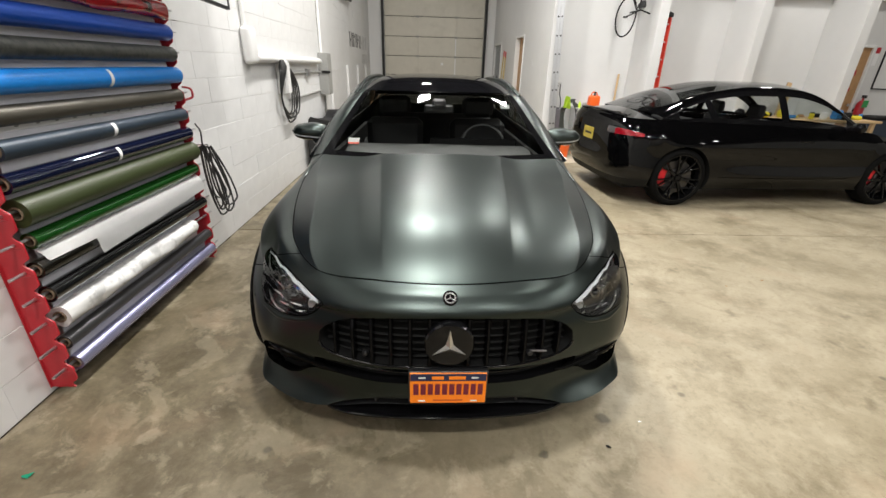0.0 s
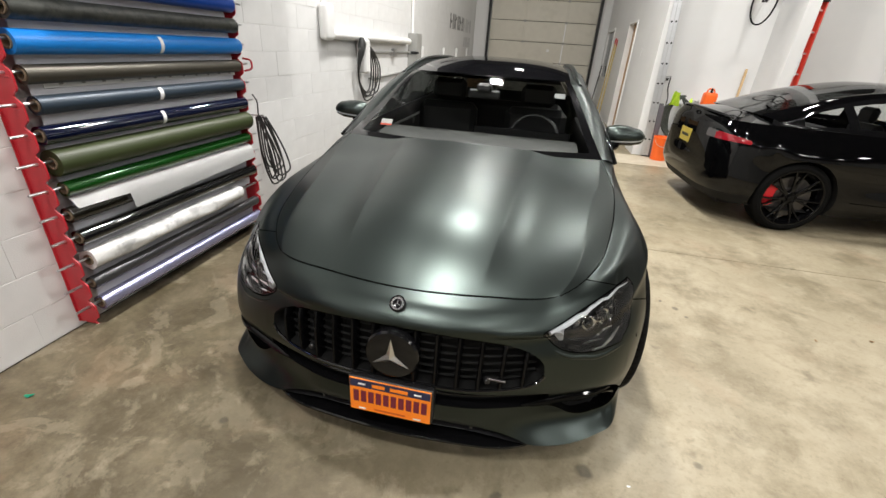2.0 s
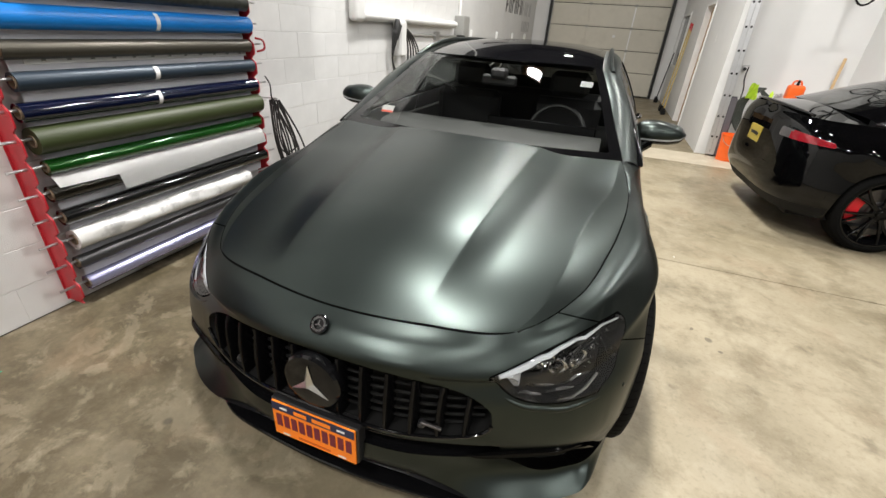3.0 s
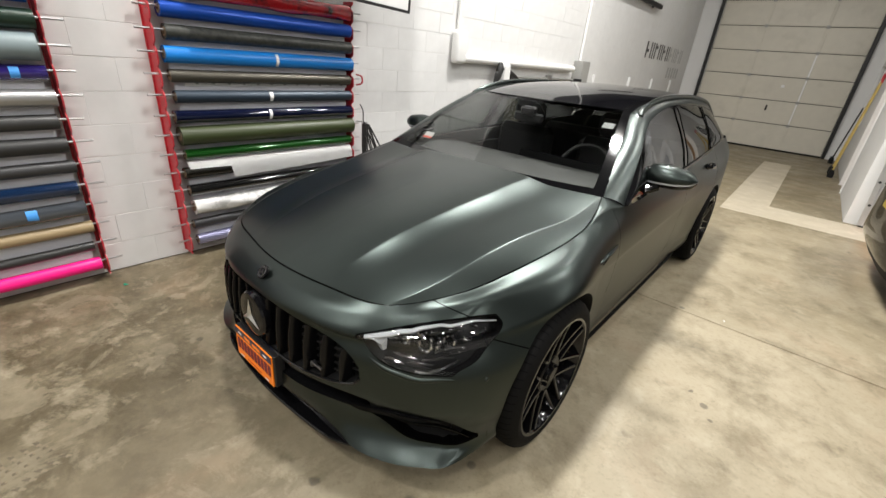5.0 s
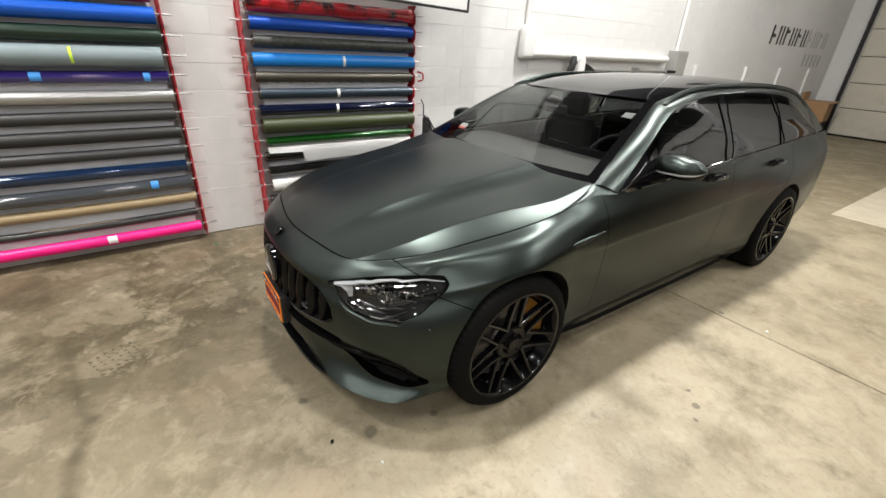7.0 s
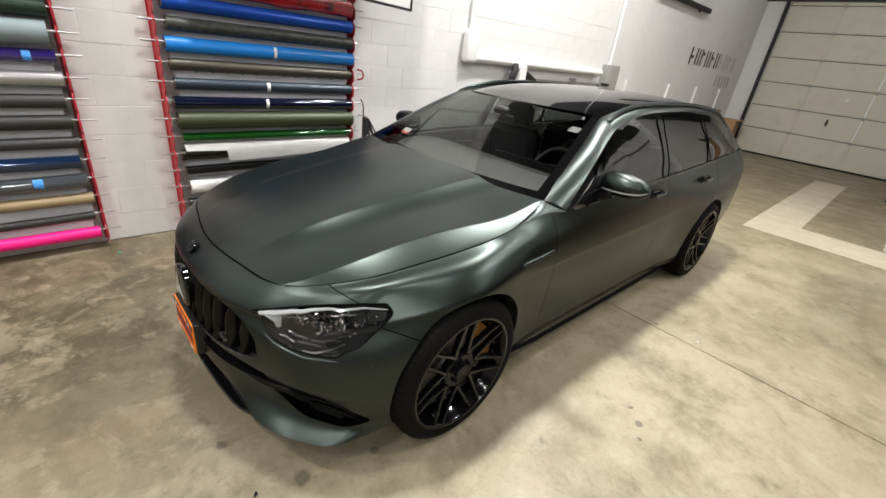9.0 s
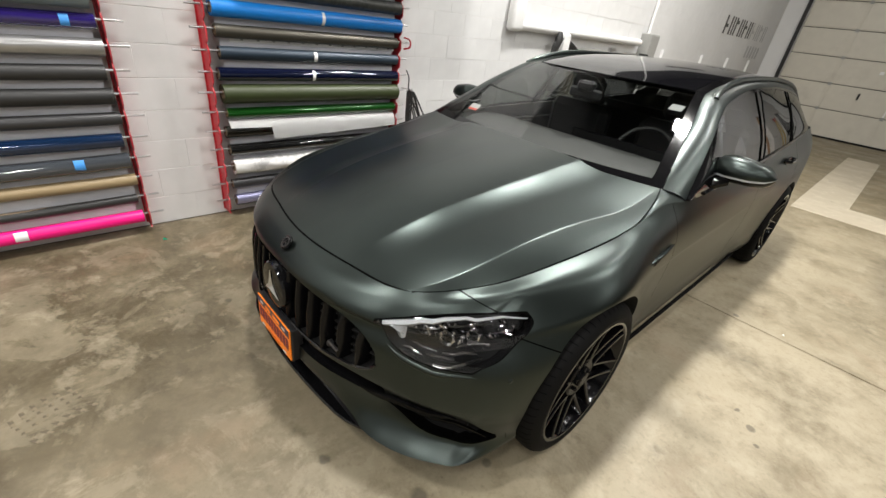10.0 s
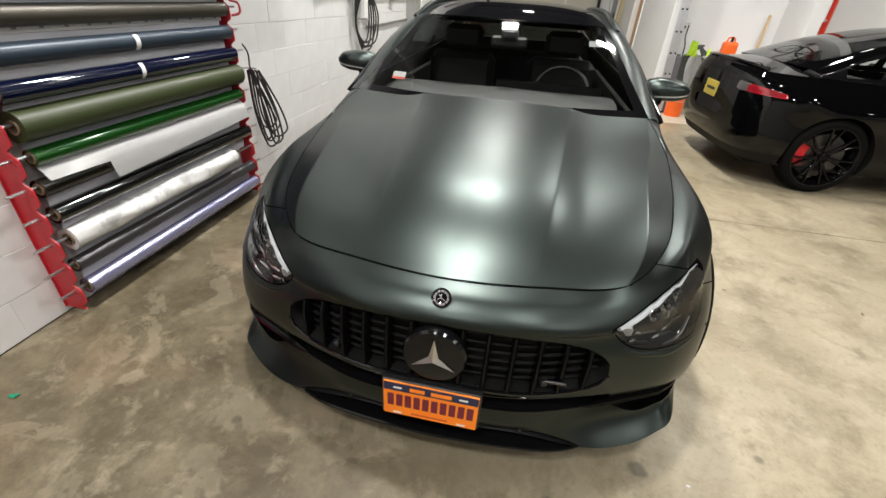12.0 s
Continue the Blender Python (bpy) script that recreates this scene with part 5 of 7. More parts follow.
# wing vents
for sgn in (1, -1):
    bm = bmesh.new()
    tube(bm, [(sgn * x, y, z) for x, y, z in ((.927, 1.13, .772), (.934, 1.20, .782), (.932, 1.32, .790), (.924, 1.43, .797))], [.002, .011, .010, .004], 8)
    part("wing_vent", bm, M_PAINT, car)
    bm = bmesh.new()
    tube(bm, [(sgn * x, y, z) for x, y, z in ((.930, 1.15, .765), (.9335, 1.22, .768), (.930, 1.30, .778), (.922, 1.42, .789))], [.002, .010, .006, .002], 6)
    part("vent_shadow", bm, M_GLOSSBLK, car)
    # door handles
    for y in (2.52, 3.43):
        hx = 0.918
        part("handle_recess", boxes((sgn * hx - 0.012, y - 0.06, 0.915, sgn * hx + 0.004, y + 0.06, 0.965), bevel=0.012), M_GLOSSBLK, car)
        bm = bmesh.new()
        tube(bm, [(sgn * (hx - 0.012), y - 0.10, .940), (sgn * (hx + 0.022), y - 0.07, .943), (sgn * (hx + 0.030), y, .946), (sgn * (hx + 0.022), y + 0.07, .946), (sgn * (hx - 0.012), y + 0.10, .944)], [.010, .013, .014, .013, .010], 8)
        part("door_handle", bm, M_GLOSSBLK, car)
    # sill blade
    bm = bmesh.new()
    tube(bm, [(sgn * x, y, z) for x, y, z in ((.875, 1.26, .205), (.885, 1.5, .195), (.888, 2.3, .195), (.890, 3.1, .20), (.88, 3.35, .21))], 0.012, 8)
    part("sill_blade", bm, M_TRIM, car)
    # mirror: cap, lower black shell, arm, glass
    mir = new("door_mirror", None)
    mir.parent = car
    mm = Matrix.Diagonal((sgn, 1, 1, 1)) @ Matrix.Translation((0.948, 1.90, 1.068)) @ pose(0, 0, 0, 0, -4, -10) @ Matrix.Diagonal((1.1, 1.05, 1.06, 1))
    uq = np.linspace(0, 1, 27)
    zt = spline([0, .06, .2, .38, .7, .92, 1], [.012, .046, .066, .070, .056, .032, .004])(uq)
    zb = spline([0, .06, .2, .5, .8, .94, 1], [-.014, -.038, -.050, -.052, -.046, -.030, -.004])(uq)
    dp = spline([0, .06, .25, .55, .85, .96, 1], [.012, .048, .078, .084, .066, .040, .012])(uq)
    for nm, ta, tb, m, grow in (("mirror_cap", 90, -16, M_PAINT, .0), ("mirror_indicator", -16, -27, M_LED, .001), ("mirror_shell", -27, -90, M_DUCT, -.001)):
        bm = bmesh.new()
        rows = []
        for u, a_, b_, d_ in zip(uq, zt, zb, dp):
            row = []
            for th in np.radians(np.linspace(ta, tb, 14)):
                c, s2 = max(0.0, math.cos(th)) ** .78, math.copysign(abs(math.sin(th)) ** .95, math.sin(th))
                row.append(bm.verts.new((-.122 + .244 * u, .038 - (d_ + grow) * c + .03 * u * u, (a_ if s2 > 0 else -b_) * s2)))
            rows.append(row)
        for r0, r1 in zip(rows, rows[1:]):
            for j in range(13):
                bm.faces.new((r0[j], r1[j], r1[j + 1], r0[j + 1]))
        bmesh.ops.transform(bm, matrix=mm, verts=bm.verts)
        bmesh.ops.remove_doubles(bm, verts=bm.verts, dist=1e-5)
        bmesh.ops.recalc_face_normals(bm, faces=bm.faces)
        part(nm, bm, m, mir, "clear turn signal strip" if m is M_LED else "")
    bm = bmesh.new()
    box(bm, -0.070, 0.030, -0.036, 0.078, 0.036, 0.046, bevel=0.003, m=mm @ pose(0, 0, 0, 0, 0, 6))
    part("mirror_glass", bm, M_CHROME, mir)
    bm = bmesh.new()
    tube(bm, [(sgn * .845, 1.83, .985), (sgn * .875, 1.85, 1.0), (sgn * .91, 1.89, 1.02)], [.034, .026, .026], 8)
    part("mirror_arm", bm, M_DUCT, mir)

# wipers
for x0, x1 in ((-0.45, 0.12), (0.10, 0.62)):
    bm = bmesh.new()
    tube(bm, [(x, 1.425 + 0.09 * (x / .62) ** 2, 1.000 + 0.0015 * k) for k, x in enumerate(np.linspace(x0, x1, 7))], 0.005, 6)
    part("wiper", bm, M_GAP, car)

# ---- cabin ----
bm = bmesh.new()
rows = []
for i, x in enumerate(np.linspace(-0.66, 0.66, 21)):
    k = (x / 0.66) ** 2
    rows.append([bm.verts.new((x, y, z)) for y, z in ((1.50 + .10 * k, .955), (1.62 + .10 * k, .99 + .004 * math.cos(x * 9)), (1.85, 1.005 + .012 * math.cos(x * 7)), (2.02, .985), (2.08, .90), (2.06, .7))])
for r0, r1 in zip(rows, rows[1:]):
    for j in range(5):
        bm.faces.new((r0[j], r1[j], r1[j + 1], r0[j + 1]))
part("dashboard", bm, M_DASH, car, "dark grey leather dashboard")
part("screen", boxes((-0.06, 2.03, 0.93, 0.62, 2.05, 1.035), bevel=0.006), M_GLOSSBLK, car)
bm = bmesh.new()
n = 36
mm = Matrix.Translation((0.37, 2.16, 0.955)) @ pose(0, 0, 0, 62, 0, 0)
ringp = [mm @ Vector((0.178 * math.cos(2 * math.pi * k / n), 0.178 * math.sin(2 * math.pi * k / n), 0)) for k in range(n + 1)]
tube(bm, ringp, 0.015, 8, caps=False)
box(bm, -0.07, -0.06, -0.02, 0.07, 0.06, 0.015, bevel=0.02, m=mm)
for a in (0, 180, 270):
    box(bm, 0.06, -0.015, -0.008, 0.18, 0.015, 0.008, bevel=0.004, m=mm @ pose(0, 0, 0, 0, 0, a))
part("steering_wheel", bm, M_SEAT, car)
for x in (-0.37, 0.37):
    seat = new("seat", None)
    seat.parent = car
    part("backrest", boxes((x - 0.25, 2.55, 0.55, x + 0.25, 2.70, 1.12, 0.05), m=None), M_SEAT, seat)
    part("cushion", boxes((x - 0.25, 2.1, 0.42, x + 0.25, 2.6, 0.58, 0.05)), M_SEAT, seat)
    part("headrest", boxes((x - 0.14, 2.60, 1.13, x + 0.14, 2.69, 1.30, 0.035)), M_SEAT, seat)
    for dx3 in (-0.06, 0.06):
        bm = bmesh.new()
        tube(bm, [(x + dx3, 2.64, 1.10), (x + dx3, 2.64, 1.16)], 0.007, 6)
        part("headrest_post", bm, M_CHROME, seat)
part("rear_seat", boxes((-0.62, 3.35, 0.5, 0.62, 3.5, 1.08, 0.05), (-0.62, 2.95, 0.45, 0.62, 3.4, 0.6, 0.05)), M_SEAT, car)
part("cabin_floor", boxes((-0.78, 1.5, 0.30, 0.78, 4.25, 0.33), (-0.84, 1.5, 0.33, -0.80, 4.05, 0.9), (0.80, 1.5, 0.33, 0.84, 4.05, 0.9)), M_DULLBLK, car, smooth=False)
part("load_cover", boxes((-0.64, 3.55, 0.95, 0.64, 4.4, 0.97)), M_DULLBLK, car, smooth=False)
part("headliner", boxes((-0.52, 2.3, 1.33, 0.52, 4.4, 1.335)), M_DULLBLK, car, smooth=False)
part("inner_mirror", boxes((-0.11, 1.96, 1.225, 0.11, 1.985, 1.285), bevel=0.012), M_SATBLK, car)
part("sensor_cover", boxes((-0.05, 1.93, 1.265, 0.05, 2.0, 1.325), bevel=0.014), M_SATBLK, car)
st = part("sticker", boxes((-0.63, 0, 0, -0.555, 0.001, 0.055), bevel=0), M_STICKER, car, "white inspection sticker", smooth=False)
part("sticker_band", boxes((-0.63, -0.0006, 0, -0.555, -0.0001, 0.016), bevel=0), M_REDINK, st, "red band", smooth=False)
st.matrix_basis = Matrix.Translation((0, 1.63, 1.043)) @ pose(0, 0, 0, -52, 0, 0)
st2 = part("toll_tag", boxes((0.475, 0, 0, 0.545, 0.003, 0.05), bevel=0), M_TAG, car, smooth=False)
st2.matrix_basis = Matrix.Translation((0, 2.035, 1.262)) @ pose(0, 0, 0, -58, 0, 0)


# ---- wheels ----
def wheel(name, x, y, r, rim_r, width, spokes, caliper, parent, sgn, style):
    """A wheel at (x outer face, y): tyre, barrel, twin spokes, cap, bolts, brake disc and caliper."""
    w = new(name, None)
    w.parent = parent
    w.location = (x, y, r)
    if sgn < 0:
        w.scale = (-1, 1, 1)
    bm = bmesh.new()
    wd = width
    prof = [(-wd * .5, rim_r + .004), (-.012, rim_r + .004), (-.004, rim_r + .008), (.001, rim_r + .03), (.0, r - .045), (-.012, r - .018), (-.028, r - .005), (-.05, r), (-wd * .5, r + .0), (-wd + .05, r), (-wd + .02, r - .01), (-wd + .003, r - .05), (-wd + .01, rim_r)]
    lathe(bm, prof, 64, "x")
    part("tyre", bm, M_TYRE, w, "black low-profile tyre")
    # near-black strips, slightly proud, paint in the shade of the tread grooves
    bm = bmesh.new()
    for k in range(64):
        rows = []
        for i, (xx, q) in enumerate(((-.016, r - .0140), (-.022, r - .0092), (-.028, r - .0045), (-.050, r + .0006), (-.080, r + .0006))):
            a = 2 * math.pi * k / 64 + .030 * i * i / 16
            rows.append([bm.verts.new((xx, (q + .0006) * math.cos(a + da), (q + .0006) * math.sin(a + da))) for da in (-.0055, .0055)])
        for r0, r1 in zip(rows, rows[1:]):
            bm.faces.new((r0[0], r0[1], r1[1], r1[0]))
    part("tread_groove", bm, M_GAP, w, smooth=False)
    bm = bmesh.new()
    lathe(bm, [(-wd + .01, rim_r), (-wd * .6, rim_r - .03), (-.06, rim_r - .035), (-.03, rim_r - .016), (-.012, rim_r - .010), (-.004, rim_r - .004), (-.004, rim_r + .006), (-.012, rim_r + .008)], 64, "x")
    part("rim", bm, M_RIM, w, "gloss black rim")
    for k in range(spokes):
        a0 = 360 * k / spokes
        for off in ((-1, 1) if style == "twin" else (-1, 1)):
            bm = bmesh.new()
            R0, R1 = (.082 if style == "twin" else .050), rim_r - .012
            rows = []
            for i in range(9):
                q = i / 8
                rr = R0 + (R1 - R0) * q
                if style == "twin":
                    lat = off * (.039 - .010 * q)
                    wdt = .0090 - .0010 * q
                else:
                    lat = off * (.006 + .040 * q * q)
                    wdt = .011 - .003 * q
                xf = -.034 + .026 * q ** 1.5
                rows.append([bm.verts.new((xx, lat + ww, rr)) for xx, ww in ((xf - .028, -wdt * 1.1), (xf - .004, -wdt), (xf, -wdt * .55), (xf, wdt * .55), (xf - .004, wdt), (xf - .028, wdt * 1.1))])
            for r0, r1 in zip(rows, rows[1:]):
                for j in range(5):
                    bm.faces.new((r0[j], r0[j + 1], r1[j + 1], r1[j]))
            bmesh.ops.transform(bm, matrix=pose(0, 0, 0, a0, 0, 0), verts=bm.verts)
            part("spoke", bm, M_RIM, w)
    bm = bmesh.new()
    hr = .094 if style == "twin" else .070
    lathe(bm, [(-.07, hr + .002), (-.040, hr - .004), (-.034, hr - .014), (-.040, .050), (-.040, .036), (-.024, .034), (-.020, .028), (-.021, .022), (-.019, .001)], 32, "x")
    part("hub", bm, M_GRILLE, w)
    for k in range(5):
        bm = bmesh.new()
        a = 2 * math.pi * k / 5 + .3
        lathe(bm, [(-.04, .009), (-.026, .009), (-.025, .006), (-.030, .005), (-.030, .001)], 8, "x")
        bmesh.ops.translate(bm, vec=(0, .050 * math.cos(a), .050 * math.sin(a)), verts=bm.verts)
        part("wheel_bolt", bm, M_RIM, w)
    bm = bmesh.new()
    lathe(bm, [(-.115, .10), (-.115, rim_r * .74), (-.085, rim_r * .74), (-.085, .10), (-.07, .09), (-.07, .001)], 48, "x")
    part("brake_disc", bm, M_DISC, w, "grey brake disc")
    bm = bmesh.new()
    rr = []
    for k in range(11):
        a = math.radians(-8 + 70 * k / 10) if style == "twin" else math.radians(-30 + 60 * k / 10)
        rr.append([bm.verts.new((xx, q * math.cos(a), q * math.sin(a))) for xx, q in ((-.13, rim_r * .52), (-.068, rim_r * .52), (-.060, rim_r * .58), (-.060, rim_r * .76), (-.068, rim_r * .83), (-.13, rim_r * .83))])
    for r0, r1 in zip(rr, rr[1:]):
        for j in range(5):
            bm.faces.new((r0[j], r0[j + 1], r1[j + 1], r1[j]))
    bm.faces.new(rr[0][::-1])
    bm.faces.new(rr[-1])
    part("brake_caliper", bm, caliper, w, "painted brake caliper")
    bm = bmesh.new()
    lathe(bm, [(-.20, rim_r - .03), (-.20, .001)], 32, "x")
    part("wheel_back", bm, M_DULLBLK, w)
    return w


for hy in HUBS:
    for sgn in (1, -1):
        wheel("wheel", sgn * 0.979, hy, 0.351, 0.273, 0.27, 7, M_CALIPER, car, sgn, "twin")


# ---- the black saloon ----
saloon = thing("car", "gloss black electric saloon with black wheels and red calipers", "car")
# its tail points towards the green car; local nose at y = 0
TK = [0, 1, 2, 3, 4, 5, 6, 7, 8]
T_TOP = [(0, .10, .66), (.45, .16, .68), (.70, .40, .74), (.80, .84, .83), (.83, 1.4, .94), (.835, 2.4, .985), (.80, 3.7, 1.025), (.66, 4.50, 1.045), (0, 4.60, 1.075)]
T_SHO = [(0, .05, .60), (.5, .12, .62), (.78, .38, .66), (.90, .84, .74), (.912, 1.4, .77), (.918, 2.4, .77), (.940, 3.7, .775), (.735, 4.53, .93), (0, 4.65, .95)]
T_MID = [(0, .0, .45), (.5, .07, .46), (.80, .33, .5), (.925, .84, .56), (.900, 1.4, .52), (.900, 2.4, .52), (.920, 3.7, .6), (.79, 4.54, .68), (0, 4.67, .70)]
T_LOW = [(0, .03, .3), (.5, .09, .3), (.8, .34, .32), (.92, .84, .36), (.922, 1.4, .36), (.926, 2.4, .36), (.925, 3.7, .38), (.81, 4.53, .43), (0, 4.69, .45)]
T_BOT = [(0, .10, .18), (.5, .15, .18), (.78, .38, .18), (.88, .84, .2), (.85, 1.4, .2), (.85, 2.4, .2), (.88, 3.7, .22), (.74, 4.44, .25), (0, 4.56, .25)]


T_LINES = [even(TK, l) for l in (T_BOT, T_LOW, T_MID, T_SHO, T_TOP)]
tring = Sheet(loft(T_LINES, np.linspace(0, 8, 200), 50))
THUB = (0.84, 3.715)
tring.split("arch", lambda p, q: np.where(np.abs(p[:, 0]) > 0.6, np.minimum(np.hypot(p[:, 1] - THUB[0], p[:, 2] - .355), np.hypot(p[:, 1] - THUB[1], p[:, 2] - .355)) - 0.386, 9))
tring.split("tail", lambda p, q: np.where(p[:, 1] > 4.0, np.maximum(np.abs(p[:, 2] - .885 + .10 * (4.55 - p[:, 1])) - .028 - .06 * np.clip((p[:, 1] - 4.45), -.35, .2), np.maximum(.50 - np.abs(p[:, 0]), 4.28 - p[:, 1])), 9))
tring.split("low", lambda p, q: np.where(p[:, 1] > 4.1, p[:, 2] - .34, 9))
for g in (within(band(line2(1.42, .2, 1.36, 1.0), .0025), lambda p: side(p, 1.2, 1.6, .27, 1.0)), within(band(line2(2.38, .2, 2.46, 1.0), .0025), lambda p: side(p, 2.2, 2.6, .27, 1.0)), within(band(line2(3.05, .27, 3.50, 1.0), .0025), lambda p: side(p, 2.9, 3.6, .27, 1.05)),
          within(band(lambda p, q: p[:, 1] - 4.20, .0025), lambda p: side(p, 4.0, 4.4, .35, .84)), within(band(lambda p, q: p[:, 2] - .60, .0025), lambda p: (p[:, 1] > 4.4) & (np.abs(p[:, 0]) < .7))):
    tring.split("gap", g, only=lambda t: "gap" not in t)
tring.build("body", tring.take(lambda t: not (t & {"arch", "tail", "gap", "low"})), M_TESLA, saloon, "gloss black body shell")
tail_faces = tring.take(lambda t: "tail" in t)
tail_in = [f for f in tail_faces if abs(sum(tring.v[i][0] for i in f) / len(f)) < .645]
tring.pair("tail_lamp", [f for f in tail_faces if f not in tail_in], M_TAIL, saloon, "red tail lamp", offset=.003)
tring.pair("reversing_lamp", tail_in, M_REVERSE, saloon, "clear inner lamp", offset=.003)
tring.build("diffuser", tring.take(lambda t: "low" in t and "arch" not in t), M_DULLBLK, saloon)
# dull black strips stand in for shade in the saloon's panel gaps
tring.pair("panel_gap", tring.take(lambda t: "gap" in t and "arch" not in t), M_DULLBLK, saloon, offset=-.005)
for hy in THUB:
    tring.pair("arch_lip", [f for f in tring.take(lambda t: "arch" in t) if abs(sum(tring.v[i][1] for i in f) / len(f) - hy) < .6], M_DULLBLK, saloon, wall=.07, only_walls=True)
TP_IN = spline([0, 1, 2, 3, 4, 5], [(.74, 1.28, .95), (.62, 1.9, 1.31), (.55, 2.35, 1.412), (.54, 2.9, 1.412), (.545, 3.5, 1.312), (.58, 4.13, 1.10)])
TP_OUT = spline([0, 1, 2, 3, 4, 5], [(.815, 1.34, .935), (.70, 1.95, 1.28), (.635, 2.4, 1.37), (.615, 2.9, 1.367), (.64, 3.5, 1.255), (.755, 3.98, 1.045)])
tp = Sheet(strip_grid(TP_OUT, TP_IN, np.linspace(0, 5, 60), 8, .015))
tp.pair("roof_side", tp.f, M_TESLA, saloon)
TC = spline([0, 1, 2, 3, 4, 5], [(0, 1.10, .96), (0, 1.84, 1.365), (0, 2.35, 1.466), (0, 2.9, 1.465), (0, 3.52, 1.36), (0, 4.20, 1.118)])
tu = np.linspace(0, 5, 80)
tg = Sheet(across(TP_IN(tu), TC(tu), 28))
tg.split("ws", lambda p, q: q[:, 0] - 1.05 / 5)
tg.split("rear", lambda p, q: 3.2 / 5 - q[:, 0])
for nm, test, mm_ in (("windscreen", lambda t: "ws" in t, M_GLASS), ("glass_roof", lambda t: not (t & {"ws", "rear"}), M_ROOFGL), ("tail_glass", lambda t: "rear" in t, M_TINT)):
    o = tg.build(nm, tg.take(test), mm_, saloon, flip=True)
    o.visible_shadow = nm == "glass_roof"


def tbelt(u):
    y = TP_OUT(u)[:, 1]
    return T_LINES[-1](np.interp(y, [1.34, 1.4, 2.4, 3.7, 4.5], [3.9, 4, 5, 6, 7]))


M_SIDEGL = pane("side_glass", (0.86, 0.88, 0.88), 1.4)
tsg = Sheet(strip_grid(tbelt, TP_OUT, np.linspace(.03, 4.97, 110), 14, .015))
tsg.split("trim", lambda p, q: np.minimum(np.minimum(q[:, 1] - .14, .84 - q[:, 1]), np.minimum(3.80 - p[:, 1], p[:, 1] - 1.62)))
tsg.split("bp", lambda p, q: np.abs(p[:, 1] - 2.45 - .1 * (p[:, 2] - 1.1)) - .05)
tsg.split("cp", lambda p, q: np.abs(p[:, 1] - 3.38 - .3 * (p[:, 2] - 1.1)) - .045)
tsg.pair("window_trim", tsg.take(lambda t: bool(t)), M_GLOSSBLK, saloon, offset=.002)
for nm, y0, y1 in (("front_side_window", 0, 2.45), ("rear_side_window", 2.45, 3.4), ("quarter_window", 3.4, 9)):
    fs = [f for f in tsg.take(lambda t: not t) if y0 <= sum(tsg.v[i][1] for i in f) / len(f) < y1]
    for o in tsg.pair(nm, fs, M_SIDEGL, saloon, "lightly tinted side glass"):
        o.visible_shadow = False
# bonnet and boot lid
n1 = np.linspace(0, 1, 24)
fe = T_LINES[-1](np.linspace(2, 3.95, 24))
fc = np.stack([0 * n1, .10 + 1.0 * n1, .66 + .06 * np.sin(np.pi * n1 / 2) + .23 * n1], -1)
tb = Sheet(across(fe, fc, 20, 2.0))
tb.build("bonnet", tb.f, M_TESLA, saloon, flip=True)
re = T_LINES[-1](np.interp(n1, [0, 1], [6.35, 7.0]))
rc = np.stack([0 * n1, 4.18 + .41 * n1, 1.12 - .045 * n1], -1)
tl = Sheet(across(re, rc, 20, 2.4))
tl.build("boot_lid", tl.f, M_TESLA, saloon, flip=True)
bm = bmesh.new()
tube(bm, [(x, 4.585 - .10 * (x / .68) ** 2, 1.082 - .022 * (x / .68) ** 2) for x in np.linspace(-.68, .68, 25)], [.012 + .010 * (1 - (i / 12 - 1) ** 2) for i in range(25)], 8)
part("lip_spoiler", bm, M_GLOSSBLK, saloon)
pl2 = part("number_plate", boxes((-.153, 4.655, .70, .153, 4.672, .852), bevel=.003), M_PLATEY, saloon, "yellow number plate")
part("plate_bar", boxes((-.10, 4.6721, .762, .10, 4.675, .79, .0005)), M_SATBLK, pl2, smooth=False)
part("plate_recess", boxes((-.30, 4.60, .66, .30, 4.654, .87), bevel=.01), M_SATBLK, saloon)
part("underbody", boxes((-.60, .3, .16, .60, 4.3, .21)), M_DULLBLK, saloon, smooth=False)
part("cabin_floor", boxes((-.80, 1.3, .3, .80, 4.1, .34)), M_DULLBLK, saloon, smooth=False)
part("parcel_shelf", boxes((-.60, 3.45, .86, .60, 4.1, .88)), M_DULLBLK, saloon, smooth=False)
part("dashboard", boxes((-.7, 1.45, .78, .7, 1.85, .92, .03)), M_DASH, saloon)
for x in (-.37, .37):
    st_ = new("seat", None)
    st_.parent = saloon
    part("backrest", boxes((x - .24, 2.38, .5, x + .24, 2.52, 1.02, .05)), M_SEAT, st_)
    part("headrest", boxes((x - .13, 2.44, 1.03, x + .13, 2.53, 1.2, .035)), M_SEAT, st_)
    part("cushion", boxes((x - .24, 1.95, .4, x + .24, 2.45, .55, .05)), M_SEAT, st_)
part("rear_seat", boxes((-.62, 3.2, .45, .62, 3.36, 1.0, .05), (-.62, 2.85, .4, .62, 3.25, .52, .05)), M_SEAT, saloon)
